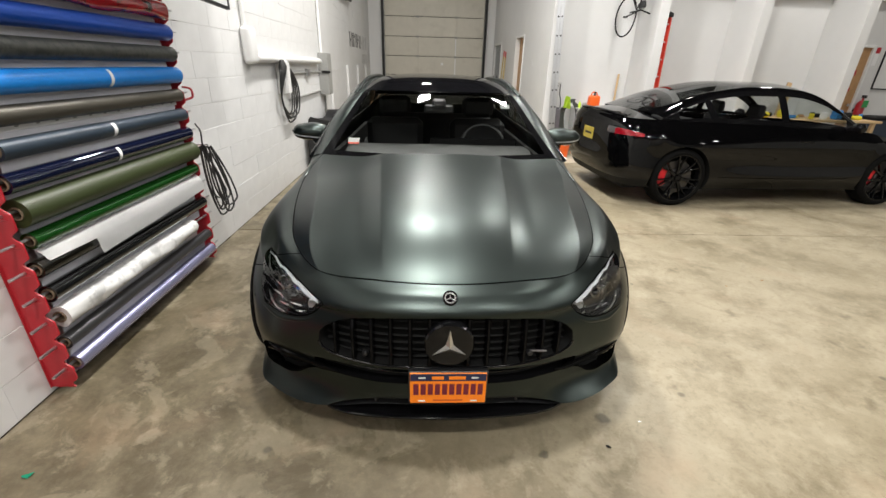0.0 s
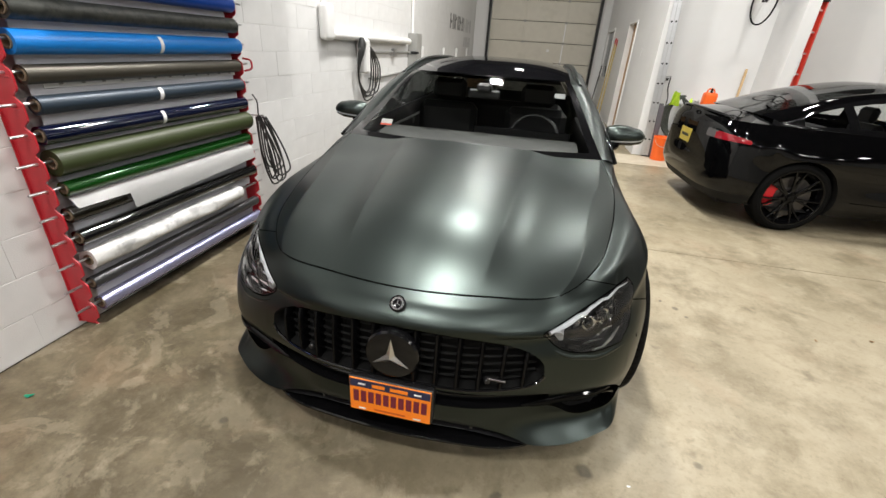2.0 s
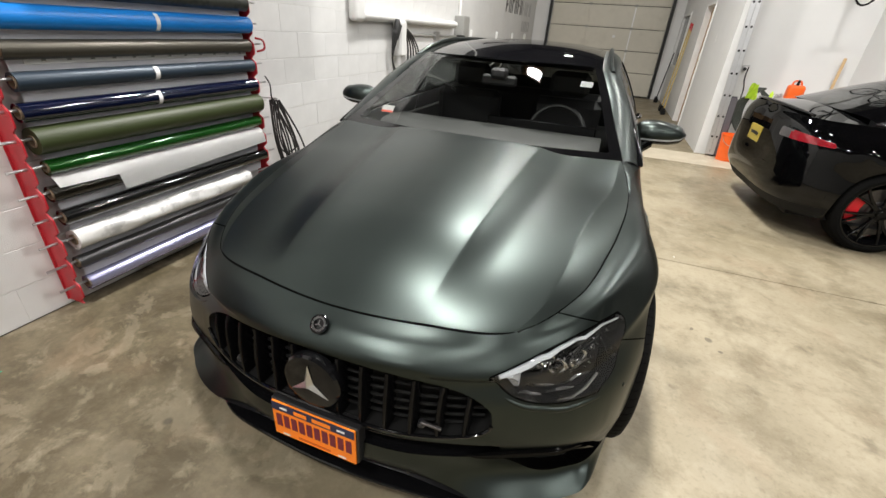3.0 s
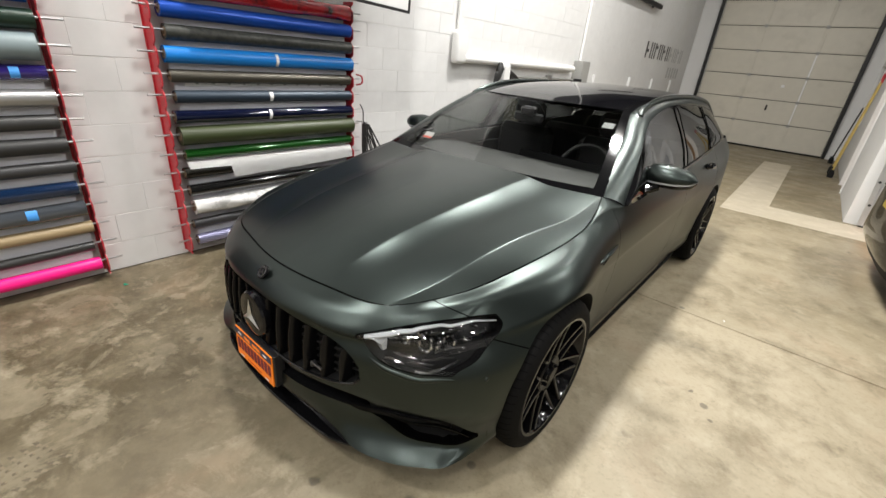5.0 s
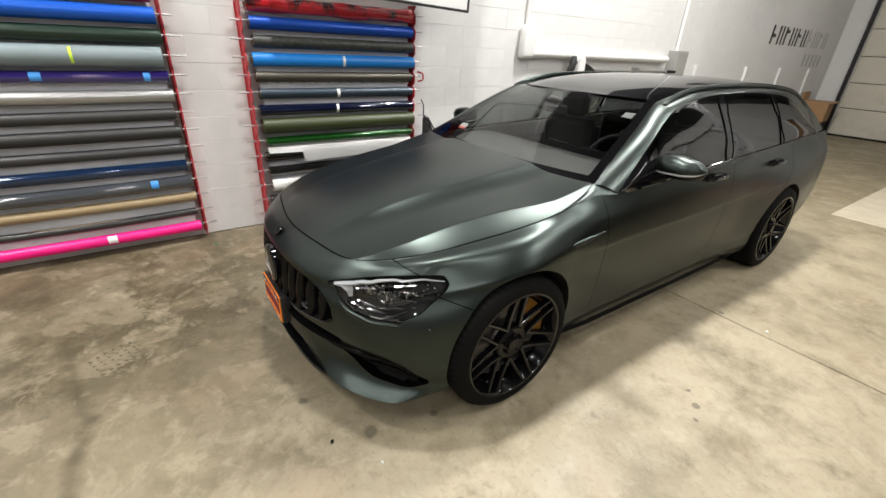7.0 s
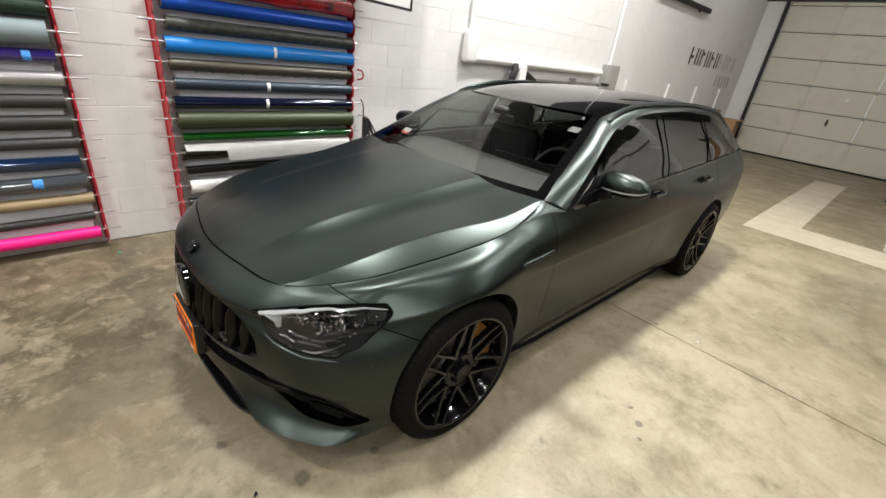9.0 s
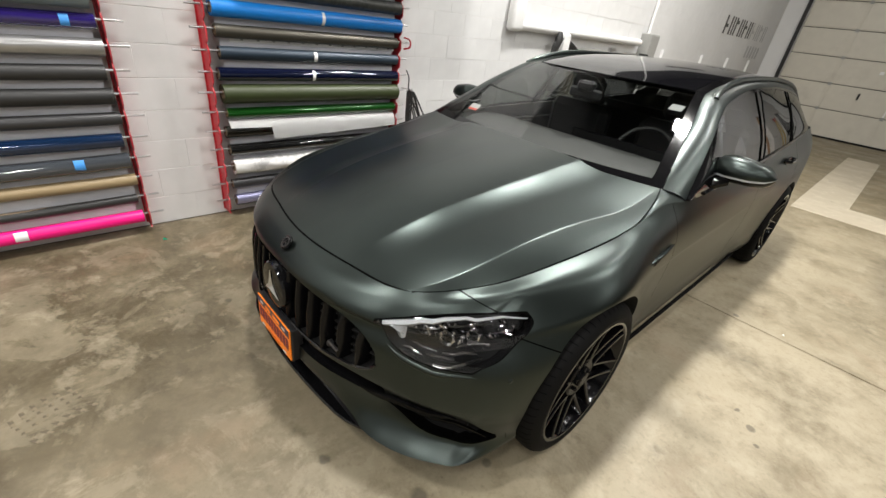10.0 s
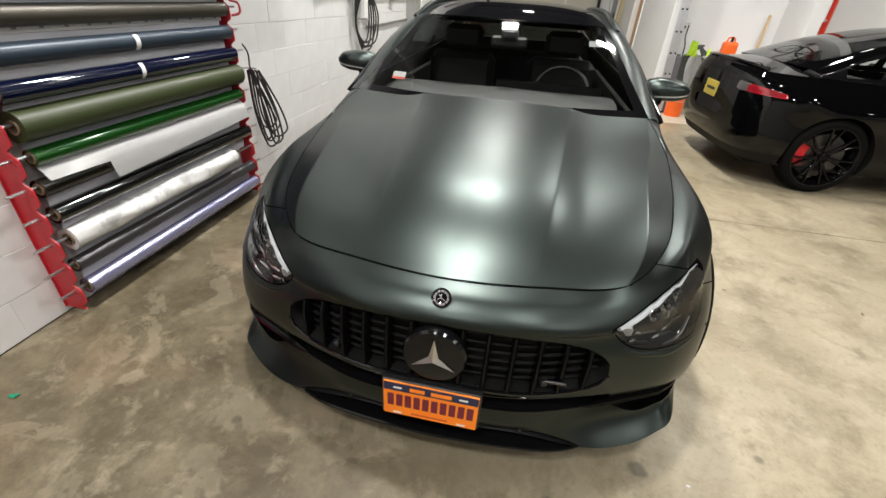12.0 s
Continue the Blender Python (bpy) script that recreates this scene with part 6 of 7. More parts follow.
for sgn in (1, -1):
    bm = bmesh.new()
    tube(bm, [(sgn * .86, 1.62, .96), (sgn * .93, 1.60, .985), (sgn * 1.0, 1.60, .99), (sgn * 1.05, 1.62, .985)], [.03, .055, .06, .03], 10)
    part("door_mirror", bm, M_TESLA, saloon)
    for y in (2.15, 3.2):
        part("flush_handle", boxes((sgn * .905 - .006, y - .10, .80, sgn * .905 + .008, y + .10, .825), bevel=.004), M_GLOSSBLK, saloon)
    bm = bmesh.new()
    tube(bm, [(sgn * .921, 1.42, .362), (sgn * .928, 2.2, .355), (sgn * .926, 3.2, .372)], .006, 6)
    part("door_crease", bm, M_TESLA, saloon)
for hy in THUB:
    for sgn in (1, -1):
        wheel("wheel", sgn * .920, hy, .357, .280, .24, 7, M_CALRED, saloon, sgn, "y")
        bm = bmesh.new()
        ra, rb = [], []
        for k in range(25):
            a = math.pi * (-.1 + 1.2 * k / 24)
            ra.append(bm.verts.new((sgn * .87, hy + .400 * math.cos(a), .355 + .400 * math.sin(a))))
            rb.append(bm.verts.new((sgn * .58, hy + .400 * math.cos(a), .355 + .400 * math.sin(a))))
        for k in range(24):
            bm.faces.new((ra[k], ra[k + 1], rb[k + 1], rb[k]))
        bm.faces.new(rb)
        part("wheel_house", bm, M_DULLBLK, saloon)
# short overhang behind the rear arches
for ob in saloon.children_recursive:
    if ob.type == "MESH":
        for v in ob.data.vertices:
            v.co.y -= .20 * max(0.0, v.co.y - 4.10)
saloon.matrix_basis = Matrix.Translation((2.98, 4.56, 0)) @ pose(0, 0, 0, 0, 0, 93.2) @ Matrix.Translation((0, -3.715, 0))


# ---- film racks on the block wall ----
def film(name, color, rough, metal=0.0, coat=0.0, bump=0.0, grain=0.05):
    return mat(name, color, rough, metal=metal, coat=coat, bump=bump, bscale=25, grain=grain, scale=30)


M_CAMO = mat("forged_carbon_film", (0.050, 0.052, 0.045), 0.45, grain=0.5, scale=60, stain=((0.02, 0.022, 0.02), 30, 0.45, 0.6))
M_REDPRINT = mat("red_printed_film", (0.50, 0.012, 0.02), 0.16, coat=0.8, grain=0.1, scale=20, bump=0.25, bscale=9, stain=((0.03, 0.008, 0.012), 5.5, 0.5, 0.62))
M_CLEARWRAP = mat("cloudy_plastic_wrap", (0.70, 0.70, 0.69), 0.2, grain=0.15, scale=14, bump=1.0, bscale=14, stain=((0.45, 0.45, 0.45), 9, 0.5, 0.62))
ROLL_R = [
    # colour, radius, material, words
    ("red and black printed", .060, M_REDPRINT), ("blue", .053, film("satin_blue_film", (0.008, 0.070, 0.42), .3, .3)),
    ("mottled charcoal", .050, M_CAMO), ("bright sky blue", .055, film("sky_blue_film", (0.010, 0.21, 0.66), .35)),
    ("bronze grey", .044, film("bronze_grey_film", (0.080, 0.073, 0.058), .33, .5)), ("slate blue", .044, film("slate_film", (0.030, 0.045, 0.064), .35, .3)),
    ("glossy navy", .046, film("gloss_navy_film", (0.003, 0.005, 0.020), .08, 0, 1)), ("olive green", .068, film("olive_film", (0.034, 0.045, 0.015), .42)),
    ("glossy green", .040, film("gloss_green_film", (0.008, 0.065, 0.008), .12, .3, 1)), ("dark bronze", .043, film("dark_bronze_film", (0.016, 0.014, 0.010), .22, .3, .5)),
    ("glossy black", .044, film("gloss_black_film", (0.006, 0.006, 0.006), .1, 0, 1)), ("clear plastic wrapped", .058, M_CLEARWRAP),
    ("dark grey", .038, film("graphite_film", (0.055, 0.055, 0.058), .3, .5)), ("silver lavender", .044, film("lavender_film", (0.34, 0.34, 0.52), .26, .7)),
]
ROLL_L = [
    ("red", .058, film("gloss_red_film", (0.42, 0.008, 0.014), .2, 0, .6)), ("bright blue", .058, film("bright_blue_film", (0.008, 0.10, 0.55), .3, .3)),
    ("dark green", .052, film("dark_green_film", (0.012, 0.028, 0.018), .3, .2)), ("pale grey blue", .075, film("pale_slate_film", (0.20, 0.25, 0.265), .4)),
    ("glossy purple navy", .042, film("gloss_purple_film", (0.022, 0.012, 0.12), .08, 0, 1)), ("silver", .050, film("silver_film", (0.42, 0.42, 0.42), .3, .8)),
    ("charcoal", .044, film("charcoal_film", (0.030, 0.030, 0.030), .4)), ("matt black", .048, film("matt_black_film", (0.020, 0.020, 0.020), .45)),
    ("anthracite", .040, film("anthracite_film", (0.050, 0.050, 0.052), .35, .4)), ("glossy blue black", .046, film("blue_black_film", (0.006, 0.022, 0.065), .12, .3, 1)),
    ("glossy slate", .052, film("gloss_slate_film", (0.055, 0.062, 0.072), .1, .1, 1)), ("tan", .040, film("tan_film", (0.30, 0.225, 0.125), .4)),
    ("black", .030, film("thin_black_film", (0.025, 0.025, 0.025), .3)), ("hot pink", .044, film("pink_film", (0.90, 0.006, 0.22), .35)),
]


def roll(material, words, r, y0, y1, x, z, sag=0.0, tape=None, wrinkle=0.0, seed=0, liner=True):
    """A film roll on its cardboard core, with slightly uneven winding."""
    rnd = random.Random(seed)
    t = thing("film_roll", words + " roll of vinyl film on a steel rod", "film roll", pose(x, (y0 + y1) / 2, z), "vinyl film rolls on the wall racks")
    half = (y1 - y0) / 2
    bm = bmesh.new()
    n = 28
    ys = np.linspace(-half, half, 26 if wrinkle else 9)
    rings = []
    ph = rnd.random() * 6
    for y in ys:
        ring_ = []
        for k in range(n):
            a = 2 * math.pi * k / n
            rr = r * (1 + 0.012 * math.sin(y * 3 + ph) + wrinkle * (math.sin(3 * a + y * 7 + ph) * .4 + math.sin(2 * a - y * 11) * .4 + .3 * math.sin(5 * a + 17 * y)))
            ring_.append(bm.verts.new((rr * math.cos(a), y, rr * math.sin(a) - sag * (1 - (y / half) ** 2))))
        rings.append(ring_)
    for r0, r1 in zip(rings, rings[1:]):
        for k in range(n):
            bm.faces.new((r0[k], r1[k], r1[(k + 1) % n], r0[(k + 1) % n]))
    for ring_, s in ((rings[0], -1), (rings[-1], 1)):
        inner = [bm.verts.new((0.030 * math.cos(2 * math.pi * k / n) * min(1, r / .045), s * (half - 0.004), 0.030 * math.sin(2 * math.pi * k / n) * min(1, r / .045))) for k in range(n)]
        for k in range(n):
            f = (ring_[k], ring_[(k + 1) % n], inner[(k + 1) % n], inner[k])
            bm.faces.new(f if s < 0 else f[::-1])
    # loose outer edge of the film
    bmesh.ops.recalc_face_normals(bm, faces=bm.faces)
    part("film", bm, material, t)
    bm = bmesh.new()
    cr = 0.0295 * min(1, r / .045)
    lathe(bm, [(-half - .002, cr * .8), (-half - .002, cr), (half + .002, cr), (half + .002, cr * .8), (-half - .002, cr * .8)], 20, "y")
    part("core", bm, M_CARD, t, "brown cardboard core")
    bm = bmesh.new()
    d = bm.verts
    e0 = [d.new((r * 1.006 * math.cos(a), y, r * 1.006 * math.sin(a))) for y in (-half + .002, half - .002) for a in (-1.2, -1.0, -0.82)]
    bm.faces.new((e0[0], e0[3], e0[4], e0[1]))
    bm.faces.new((e0[1], e0[4], e0[5], e0[2]))
    if not wrinkle:
        part("loose_edge", bm, material, t)
    else:
        bm.free()
    if liner:
        # pale backing liner that hangs down behind the roll
        bm = bmesh.new()
        rows_ = []
        for q in np.linspace(0, 1, 13):
            y = -half + .03 + (2 * half - .05) * q
            wv = .004 * math.sin(9 * q + ph) + .002 * math.sin(31 * q + 2 * ph)
            rows_.append([bm.verts.new((xx + wv * kk, y, zz)) for xx, zz, kk in ((-r * .8, -r * .3, 0), (-r * .75, -r * .9, .4), (-r * .7 + .004, -r - .03, .8), (-r * .7, -.118, 1.0))])
        for a0, a1 in zip(rows_, rows_[1:]):
            for k in range(3):
                bm.faces.new((a0[k], a1[k], a1[k + 1], a0[k + 1]))
        part("liner", bm, M_BOARD, t, "pale grey backing liner")
    for yt, wt, tm in tape or ():
        bm = bmesh.new()
        rr = r * 1.02 + .001
        lo, hi = (-1.0, .9) if tm is M_PAPER else (-.7, .8)
        rows_ = [[bm.verts.new((rr * math.cos(lo + (hi - lo) * k / 12), y, rr * math.sin(lo + (hi - lo) * k / 12))) for y in (yt - wt, yt + wt)] for k in range(13)]
        for a0, a1 in zip(rows_, rows_[1:]):
            bm.faces.new((a0[0], a1[0], a1[1], a0[1]))
        part("tape", bm, tm, t, "strip of tape")
    return t


def rack(name, y0, y1, rails):
    """Two upright red plates against the wall, drilled for rods."""
    t = thing(name, "red steel wall rack holding rows of film rolls", "rack", group="film racks on the wall")
    for (ya, depth) in rails:
        bm = bmesh.new()
        fr = []
        for k in range(190):
            z = .03 + 1.90 * k / 189
            ph_ = ((1.847 - .03 - z) / .1312) % 1.0
            fr.append((WX + depth - (.034 * smooth01(1 - abs(ph_ - .5) / .26) if depth > .1 else .004), z))
        lay = [[bm.verts.new((x, ya + o_, z)) for x, z in [(WX + .001, zz) for _, zz in fr]] + [bm.verts.new((x, ya + o_, z)) for x, z in fr] for o_ in (-.004, .004)]
        for k in range(189):
            n_ = 190
            bm.faces.new((lay[0][k], lay[0][n_ + k], lay[0][n_ + k + 1], lay[0][k + 1]))
            bm.faces.new((lay[1][k], lay[1][k + 1], lay[1][n_ + k + 1], lay[1][n_ + k]))
            bm.faces.new((lay[0][n_ + k], lay[1][n_ + k], lay[1][n_ + k + 1], lay[0][n_ + k + 1]))
        box(bm, WX + .001, ya - .014, .03, WX + .006, ya + .014, 1.93, bevel=.002)
        up = part("rack_upright", bm, M_RED, t)
        for i in range(14):
            z = 1.847 - .1312 * i
            bm = bmesh.new()
            box(bm, WX + .075 if depth > .1 else WX + .02, ya - .0065, z - .022, WX + depth - .012, ya + .0065, z - .010, bevel=.003)
            part("hook", bm, M_RED, up)
    for i in range(14):
        z = 1.847 - .1312 * i
        bm = bmesh.new()
        j = random.uniform(-.02, .02)
        tube(bm, [(-1.852, y0 - .085 + j, z), (-1.852, y1 + .085 + j, z)], .0075, 8)
        part("rod", bm, M_STEEL, t, "bare steel rod")
    return t


rack("film_rack", .40, 1.94, ((.40, .135), (1.945, .120)))
rack("film_rack", -1.70, -.12, ((-.12, .12), (-1.68, .12)))
for i, (words, r, m) in enumerate(ROLL_R):
    z = 1.847 - .1312 * i
    tape, wr = None, 0.0
    if i == 3:
        tape = ((.02, .012, M_PAPER),)
    if i == 5:
        tape = ((-.05, .014, M_PAPER),)
    if i == 6:
        tape = ((-.06, .012, M_PAPER),)
    if i in (0, 11):
        wr = .12 if i == 0 else .13
    roll(m, words, r * .95, .445 + .012 * (i % 3), 1.905 + .008 * (i % 4) - (.22 if i == 11 else 0), -1.852, z - .012, tape=tape, wrinkle=wr, seed=i, liner=i < 13)
for i, (words, r, m) in enumerate(ROLL_L):
    z = 1.847 - .1312 * i
    tape = {3: ((.24, .008, M_HIVIS),), 4: ((.62, .02, M_BLUE), (.02, .03, M_BLUE)), 10: ((.50, .025, M_BLUE),), 13: ((.14, .03, M_PAPER),)}.get(i)
    roll(m, words, r * .95, -1.66, -.165 + .01 * (i % 3), -1.845, z - .012, tape=tape, seed=50 + i, sag=.012 if i in (10, 12) else .004, liner=i < 13)


# loose white sheet hanging off its roll, and a printed strip
def sheet(name, words, cat, pts, material):
    """A thin hanging sheet: a section (x, z) along y."""
    bm = bmesh.new()
    rows_ = []
    for y, dz in pts:
        rows_.append([bm.verts.new((xx, y, zz)) for xx, zz in dz])
    for a0, a1 in zip(rows_, rows_[1:]):
        for k in range(len(a0) - 1):
            bm.faces.new((a0[k], a1[k], a1[k + 1], a0[k + 1]))
    r = bmesh.ops.solidify(bm, geom=bm.faces[:], thickness=.0012)
    ob = part(name, bm, material)
    return tagged(ob, words, cat)


sheet("film_sheet", "white film sheet draped loose over a dark roll", "film sheet",
      [(y, [(-1.845, .742), (-1.822, .728), (-1.803, .700 - k * .01), (-1.797, .700 - k * .05), (-1.794, .698 - k * .09)]) for y, k in [(.47, .05), (.62, .10), (.76, .15), (.775, 1.15), (.90, 1.10), (1.2, 1.0), (1.6, .85), (1.90, .70)]], M_WHITEP)
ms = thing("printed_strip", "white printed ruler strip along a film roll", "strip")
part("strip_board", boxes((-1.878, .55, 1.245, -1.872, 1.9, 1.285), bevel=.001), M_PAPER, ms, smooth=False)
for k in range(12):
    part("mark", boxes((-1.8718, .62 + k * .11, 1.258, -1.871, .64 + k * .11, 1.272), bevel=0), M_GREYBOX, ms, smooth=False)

# black cable hank hung on the rack end
hank = thing("cable_hank", "black cable hank hung on the rack end", "cable")
rnd = random.Random(7)
for k in range(7):
    bm = bmesh.new()
    w_, d_, o = rnd.uniform(.03, .22), rnd.uniform(.40, .60), rnd.uniform(-.03, .05)
    pts = [(-1.83 + o, 2.085, .925), (-1.81 + o, 2.10 + w_ * .5, .78), (-1.80 + o, 2.13 + w_, .60), (-1.80 + o, 2.15 + w_ * 1.2, .92 - d_), (-1.81 + o, 2.11 + w_ * .4, .90 - d_), (-1.83 + o, 2.08, .62), (-1.84 + o, 2.08, .92)]
    tube(bm, curve_pts(pts, 30), .0075, 6)
    part("cable_loop", bm, M_CABLE, hank)
bm = bmesh.new()
tube(bm, curve_pts([(-1.84, 2.03, 1.10), (-1.82, 2.05, 1.04), (-1.83, 2.06, .95), (-1.83, 2.085, .92)], 12), .006, 6)
part("cable_tail", bm, M_CABLE, hank)
bm = bmesh.new()
tube(bm, [(-1.95, 2.075, .93), (-1.80, 2.09, .935)], .006, 6)
part("hanger", bm, M_STEEL, hank)
rc_ = thing("red_clamp", "red plastic spring clamp on the rack", "clamp")
bm = bmesh.new()
tube(bm, curve_pts([(-1.86, 1.995, 1.36), (-1.82, 2.03, 1.345), (-1.82, 2.035, 1.29), (-1.86, 2.0, 1.27)], 12), .008, 6)
part("jaw", bm, M_RED, rc_)

# framed white panel on a wall bracket
wb = thing("wall_panel", "white panel in a black frame on a wall bracket", "panel", pose(-1.60, 2.39, 1.895, -2.0, 0, 0))
part("panel_face", boxes((-.012, -1.75, .02, .004, -.02, 1.0)), M_WHITEP, wb, smooth=False)
for a in ((-.02, -1.77, 0, .010, 0, .02), (-.02, -1.77, 1.0, .010, 0, 1.02), (-.02, -1.77, .02, .010, -1.75, 1.0), (-.02, -.02, .02, .010, 0, 1.0)):
    part("frame_bar", boxes(a, bevel=.002), M_BLACKMETAL, wb, smooth=False)
part("bracket", boxes((-.35, -1.0, .4, -.02, -.8, .6), bevel=.004), M_BLACKMETAL, wb, smooth=False)

# conduits, charger and boxes on the block wall
bm = bmesh.new()
tube(bm, [(WX + .048, 3.50, 1.575), (WX + .048, 6.52, 1.565)], .046, 16)
box(bm, WX + .001, 3.40, 1.515, WX + .105, 3.60, 1.86, bevel=.04, seg=4)
tagged(part("trim_duct", bm, M_WHITEMET), "white painted duct along the block wall", "duct", kind="structure")


def pipe(pts, r, words, material=M_WHITEMET):
    bm = bmesh.new()
    tube(bm, pts, r, 10)
    return tagged(part("conduit", bm, material), words, "conduit", "wall conduits")


pipe([(WX + .025, 3.49, 1.64), (WX + .025, 3.49, CEIL - .01)], .022, "white painted conduit up the wall")
pipe([(WX + .03, 6.78, 1.70), (WX + .03, 6.78, CEIL - .01)], .024, "white painted conduit above the switch box")
pipe([(WX + .02, 4.52, 1.40), (WX + .02, 6.62, 1.40)], .014, "thin grey conduit from charger to box", M_GREYBOX)
pipe([(WX + .02, 4.75, 1.07), (WX + .02, 6.7, 1.10)], .014, "thin grey conduit low on the wall", M_GREYBOX)
pipe([(WX + .02, 6.9, 1.0), (WX + .02, 6.9, .01)], .018, "grey conduit down to the floor", M_GREYBOX)
sb = thing("switch_box", "grey steel electrical switch box with a lever", "switch box")
part("case", boxes((WX + .001, 6.62, 1.03, WX + .16, 6.92, 1.70), bevel=.008), M_GREYBOX, sb)
part("cover", boxes((WX + .161, 6.635, 1.05, WX + .17, 6.905, 1.68), bevel=.004), M_GREYBOX, sb)
part("lever", boxes((WX + .06, 6.60, 1.38, WX + .20, 6.618, 1.42), bevel=.004), M_BLACKMETAL, sb)
jb = thing("junction_box", "small steel junction box on the conduit", "junction box")
part("case", boxes((WX + .001, 5.72, 1.34, WX + .05, 5.86, 1.45), bevel=.006), M_STEEL, jb)
ch = thing("wall_charger", "white wall charger with a coiled black cable", "charger")
bm = bmesh.new()
box(bm, WX + .001, 4.36, 1.16, WX + .13, 4.52, 1.56, bevel=.03, seg=3)
part("charger_case", bm, M_WHITEP, ch)
part("charger_face", boxes((WX + .131, 4.375, 1.18, WX + .135, 4.505, 1.54), bevel=.002), M_WHITEMET, ch)
for k in range(5):
    bm = bmesh.new()
    w_ = .22 + .085 * k
    lo = .92 - .05 * (k % 3)
    pts = [(WX + .10 + .012 * k, 4.33, 1.50), (WX + .10 + .012 * k, 4.22 + .01 * k, 1.42), (WX + .08, 4.24, 1.15), (WX + .07, 4.36 + w_ * .3, lo), (WX + .07, 4.42 + w_ * .9, lo + .03), (WX + .08, 4.46 + w_, 1.18), (WX + .10, 4.46 + w_ * .5, 1.40), (WX + .12, 4.38, 1.52)]
    tube(bm, curve_pts(pts, 36), .0105, 7)
    part("charging_cable", bm, M_CABLE, ch)
bm = bmesh.new()
tube(bm, [(WX + .11, 4.30, 1.56), (WX + .12, 4.28, 1.48), (WX + .11, 4.27, 1.36)], [.03, .05, .03], 10)
part("charging_plug", bm, M_CABLE, ch)
br = thing("wall_rail", "long black steel rail high on the block wall", "rail")
part("rail_bar", boxes((WX + .03, 7.85, 2.88, WX + .09, 10.2, 2.96), bevel=.006), M_BLACKMETAL, br)
for y in (8.2, 9.8):
    part("rail_bracket", boxes((WX + .001, y - .03, 2.86, WX + .03, y + .03, 2.98), bevel=.004), M_BLACKMETAL, br)
for y in (7.55, 9.45, 11.05, 12.7):
    ob = part("wall_post", boxes((WX + .001, y - .05, 0, WX + .05, y + .05, 1.5), bevel=.006), M_BLOCK)
    tagged(ob, "white painted steel post against the wall", "post", "posts along the block wall")

# sign on the wall: plain bars in place of the lettering
sign = thing("wall_sign", "black and grey vinyl sign lettering on the wall", "sign")
for k in range(10):
    y0 = 10.10 + k * .315
    m_ = M_SIGNBLACK if k < 6 else M_SIGNGREY
    bm = bmesh.new()
    box(bm, WX + .0005, y0, 1.93, WX + .004, y0 + .075, 2.26)
    if k % 2 == 0:
        box(bm, WX + .0005, y0 + .075, 2.05 + .05 * (k % 3), WX + .004, y0 + .20, 2.11 + .05 * (k % 3))
    else:
        box(bm, WX + .0005, y0 + .16, 1.93, WX + .004, y0 + .23, 2.26)
    part("sign_bar", bm, m_, sign, smooth=False)
for k in range(5):
    y0 = 12.15 + k * .23
    part("sign_bar", boxes((WX + .0005, y0, 1.55, WX + .004, y0 + .12, 1.80), bevel=0), M_SIGNGREY, sign, smooth=False)

# covered cart by the wall
bm = bmesh.new()
rows_ = []
for i, y in enumerate(np.linspace(5.3, 6.95, 20)):
    row = []
    for k in range(13):
        t_ = k / 12
        a = math.pi * t_
        wob = .02 * math.sin(y * 9 + k) + .015 * math.sin(y * 21 + 2 * k)
        row.append(bm.verts.new((-1.68 - .22 * math.copysign(abs(math.cos(a)) ** .4, math.cos(a)) - wob * .5, y, .01 + (.72 + .05 * math.sin(y * 5)) * math.sin(a) ** .35 + wob * math.sin(a))))
    rows_.append(row)
for a0, a1 in zip(rows_, rows_[1:]):
    for k in range(12):
        bm.faces.new((a0[k], a0[k + 1], a1[k + 1], a1[k]))
bm.faces.new(rows_[0][::-1])
bm.faces.new(rows_[-1])
tagged(part("covered_cart", bm, M_SEAT, smooth=True), "low cart under a creased black cover by the wall", "cart")

# boxes by the overhead door
bx = thing("cardboard_box", "open brown cardboard box on a black bin", "box", pose(-1.62, 13.1, 0, 0, 0, 6))
part("carton", boxes((-.26, -.3, .38, .26, .3, .82), bevel=.004), M_BROWN, bx, smooth=False)
for a in ((-.30, -.3, .82, -.26, .3, 1.0), (.26, -.3, .80, .34, .3, .83)):
    part("flap", boxes(a, bevel=.001), M_BROWN, bx, smooth=False)
bn = thing("black_bin", "black plastic bin on the floor by the wall", "bin", pose(-1.62, 13.1, 0, 0, 0, 6))
part("bin_body", boxes((-.25, -.29, 0, .25, .29, .36), bevel=.02), M_DULLBLK, bn)
part("bin_rim", boxes((-.27, -.31, .355, .27, .31, .379), bevel=.006), M_DULLBLK, bn)

# long-handled tools in the passage
def pole_tool(y, h, material, head, words, lean=.05, grip=None):
    t = thing("floor_tool", words, "tool", group="long-handled tools in the passage")
    bm = bmesh.new()
    tube(bm, [(PX - .15, y, .10), (PX - .025, y + lean, h)], .014, 8)
    part("handle", bm, material, t)
    if grip:
        bm = bmesh.new()
        tube(bm, [(PX - .033, y + lean * .93, h - .12), (PX - .0235, y + lean * 1.01, h + .015)], .017, 8)
        part("grip", bm, grip, t, "red hand grip")
    bm = bmesh.new()
    box(bm, PX - .19, y - .15, .09, PX - .12, y + .15, .14, bevel=.012)
    for k in range(11):
        box(bm, PX - .20, y - .15 + k * .0265, 0, PX - .11, y - .13 + k * .0265, .095)
    part("head", bm, head, t)


M_POLE = film("yellow_pole", (0.50, 0.36, 0.10), .5)
pole_tool(11.05, 1.93, M_POLE, M_DULLBLK, "yellow-handled broom leaning on the partition", .40, M_RED)
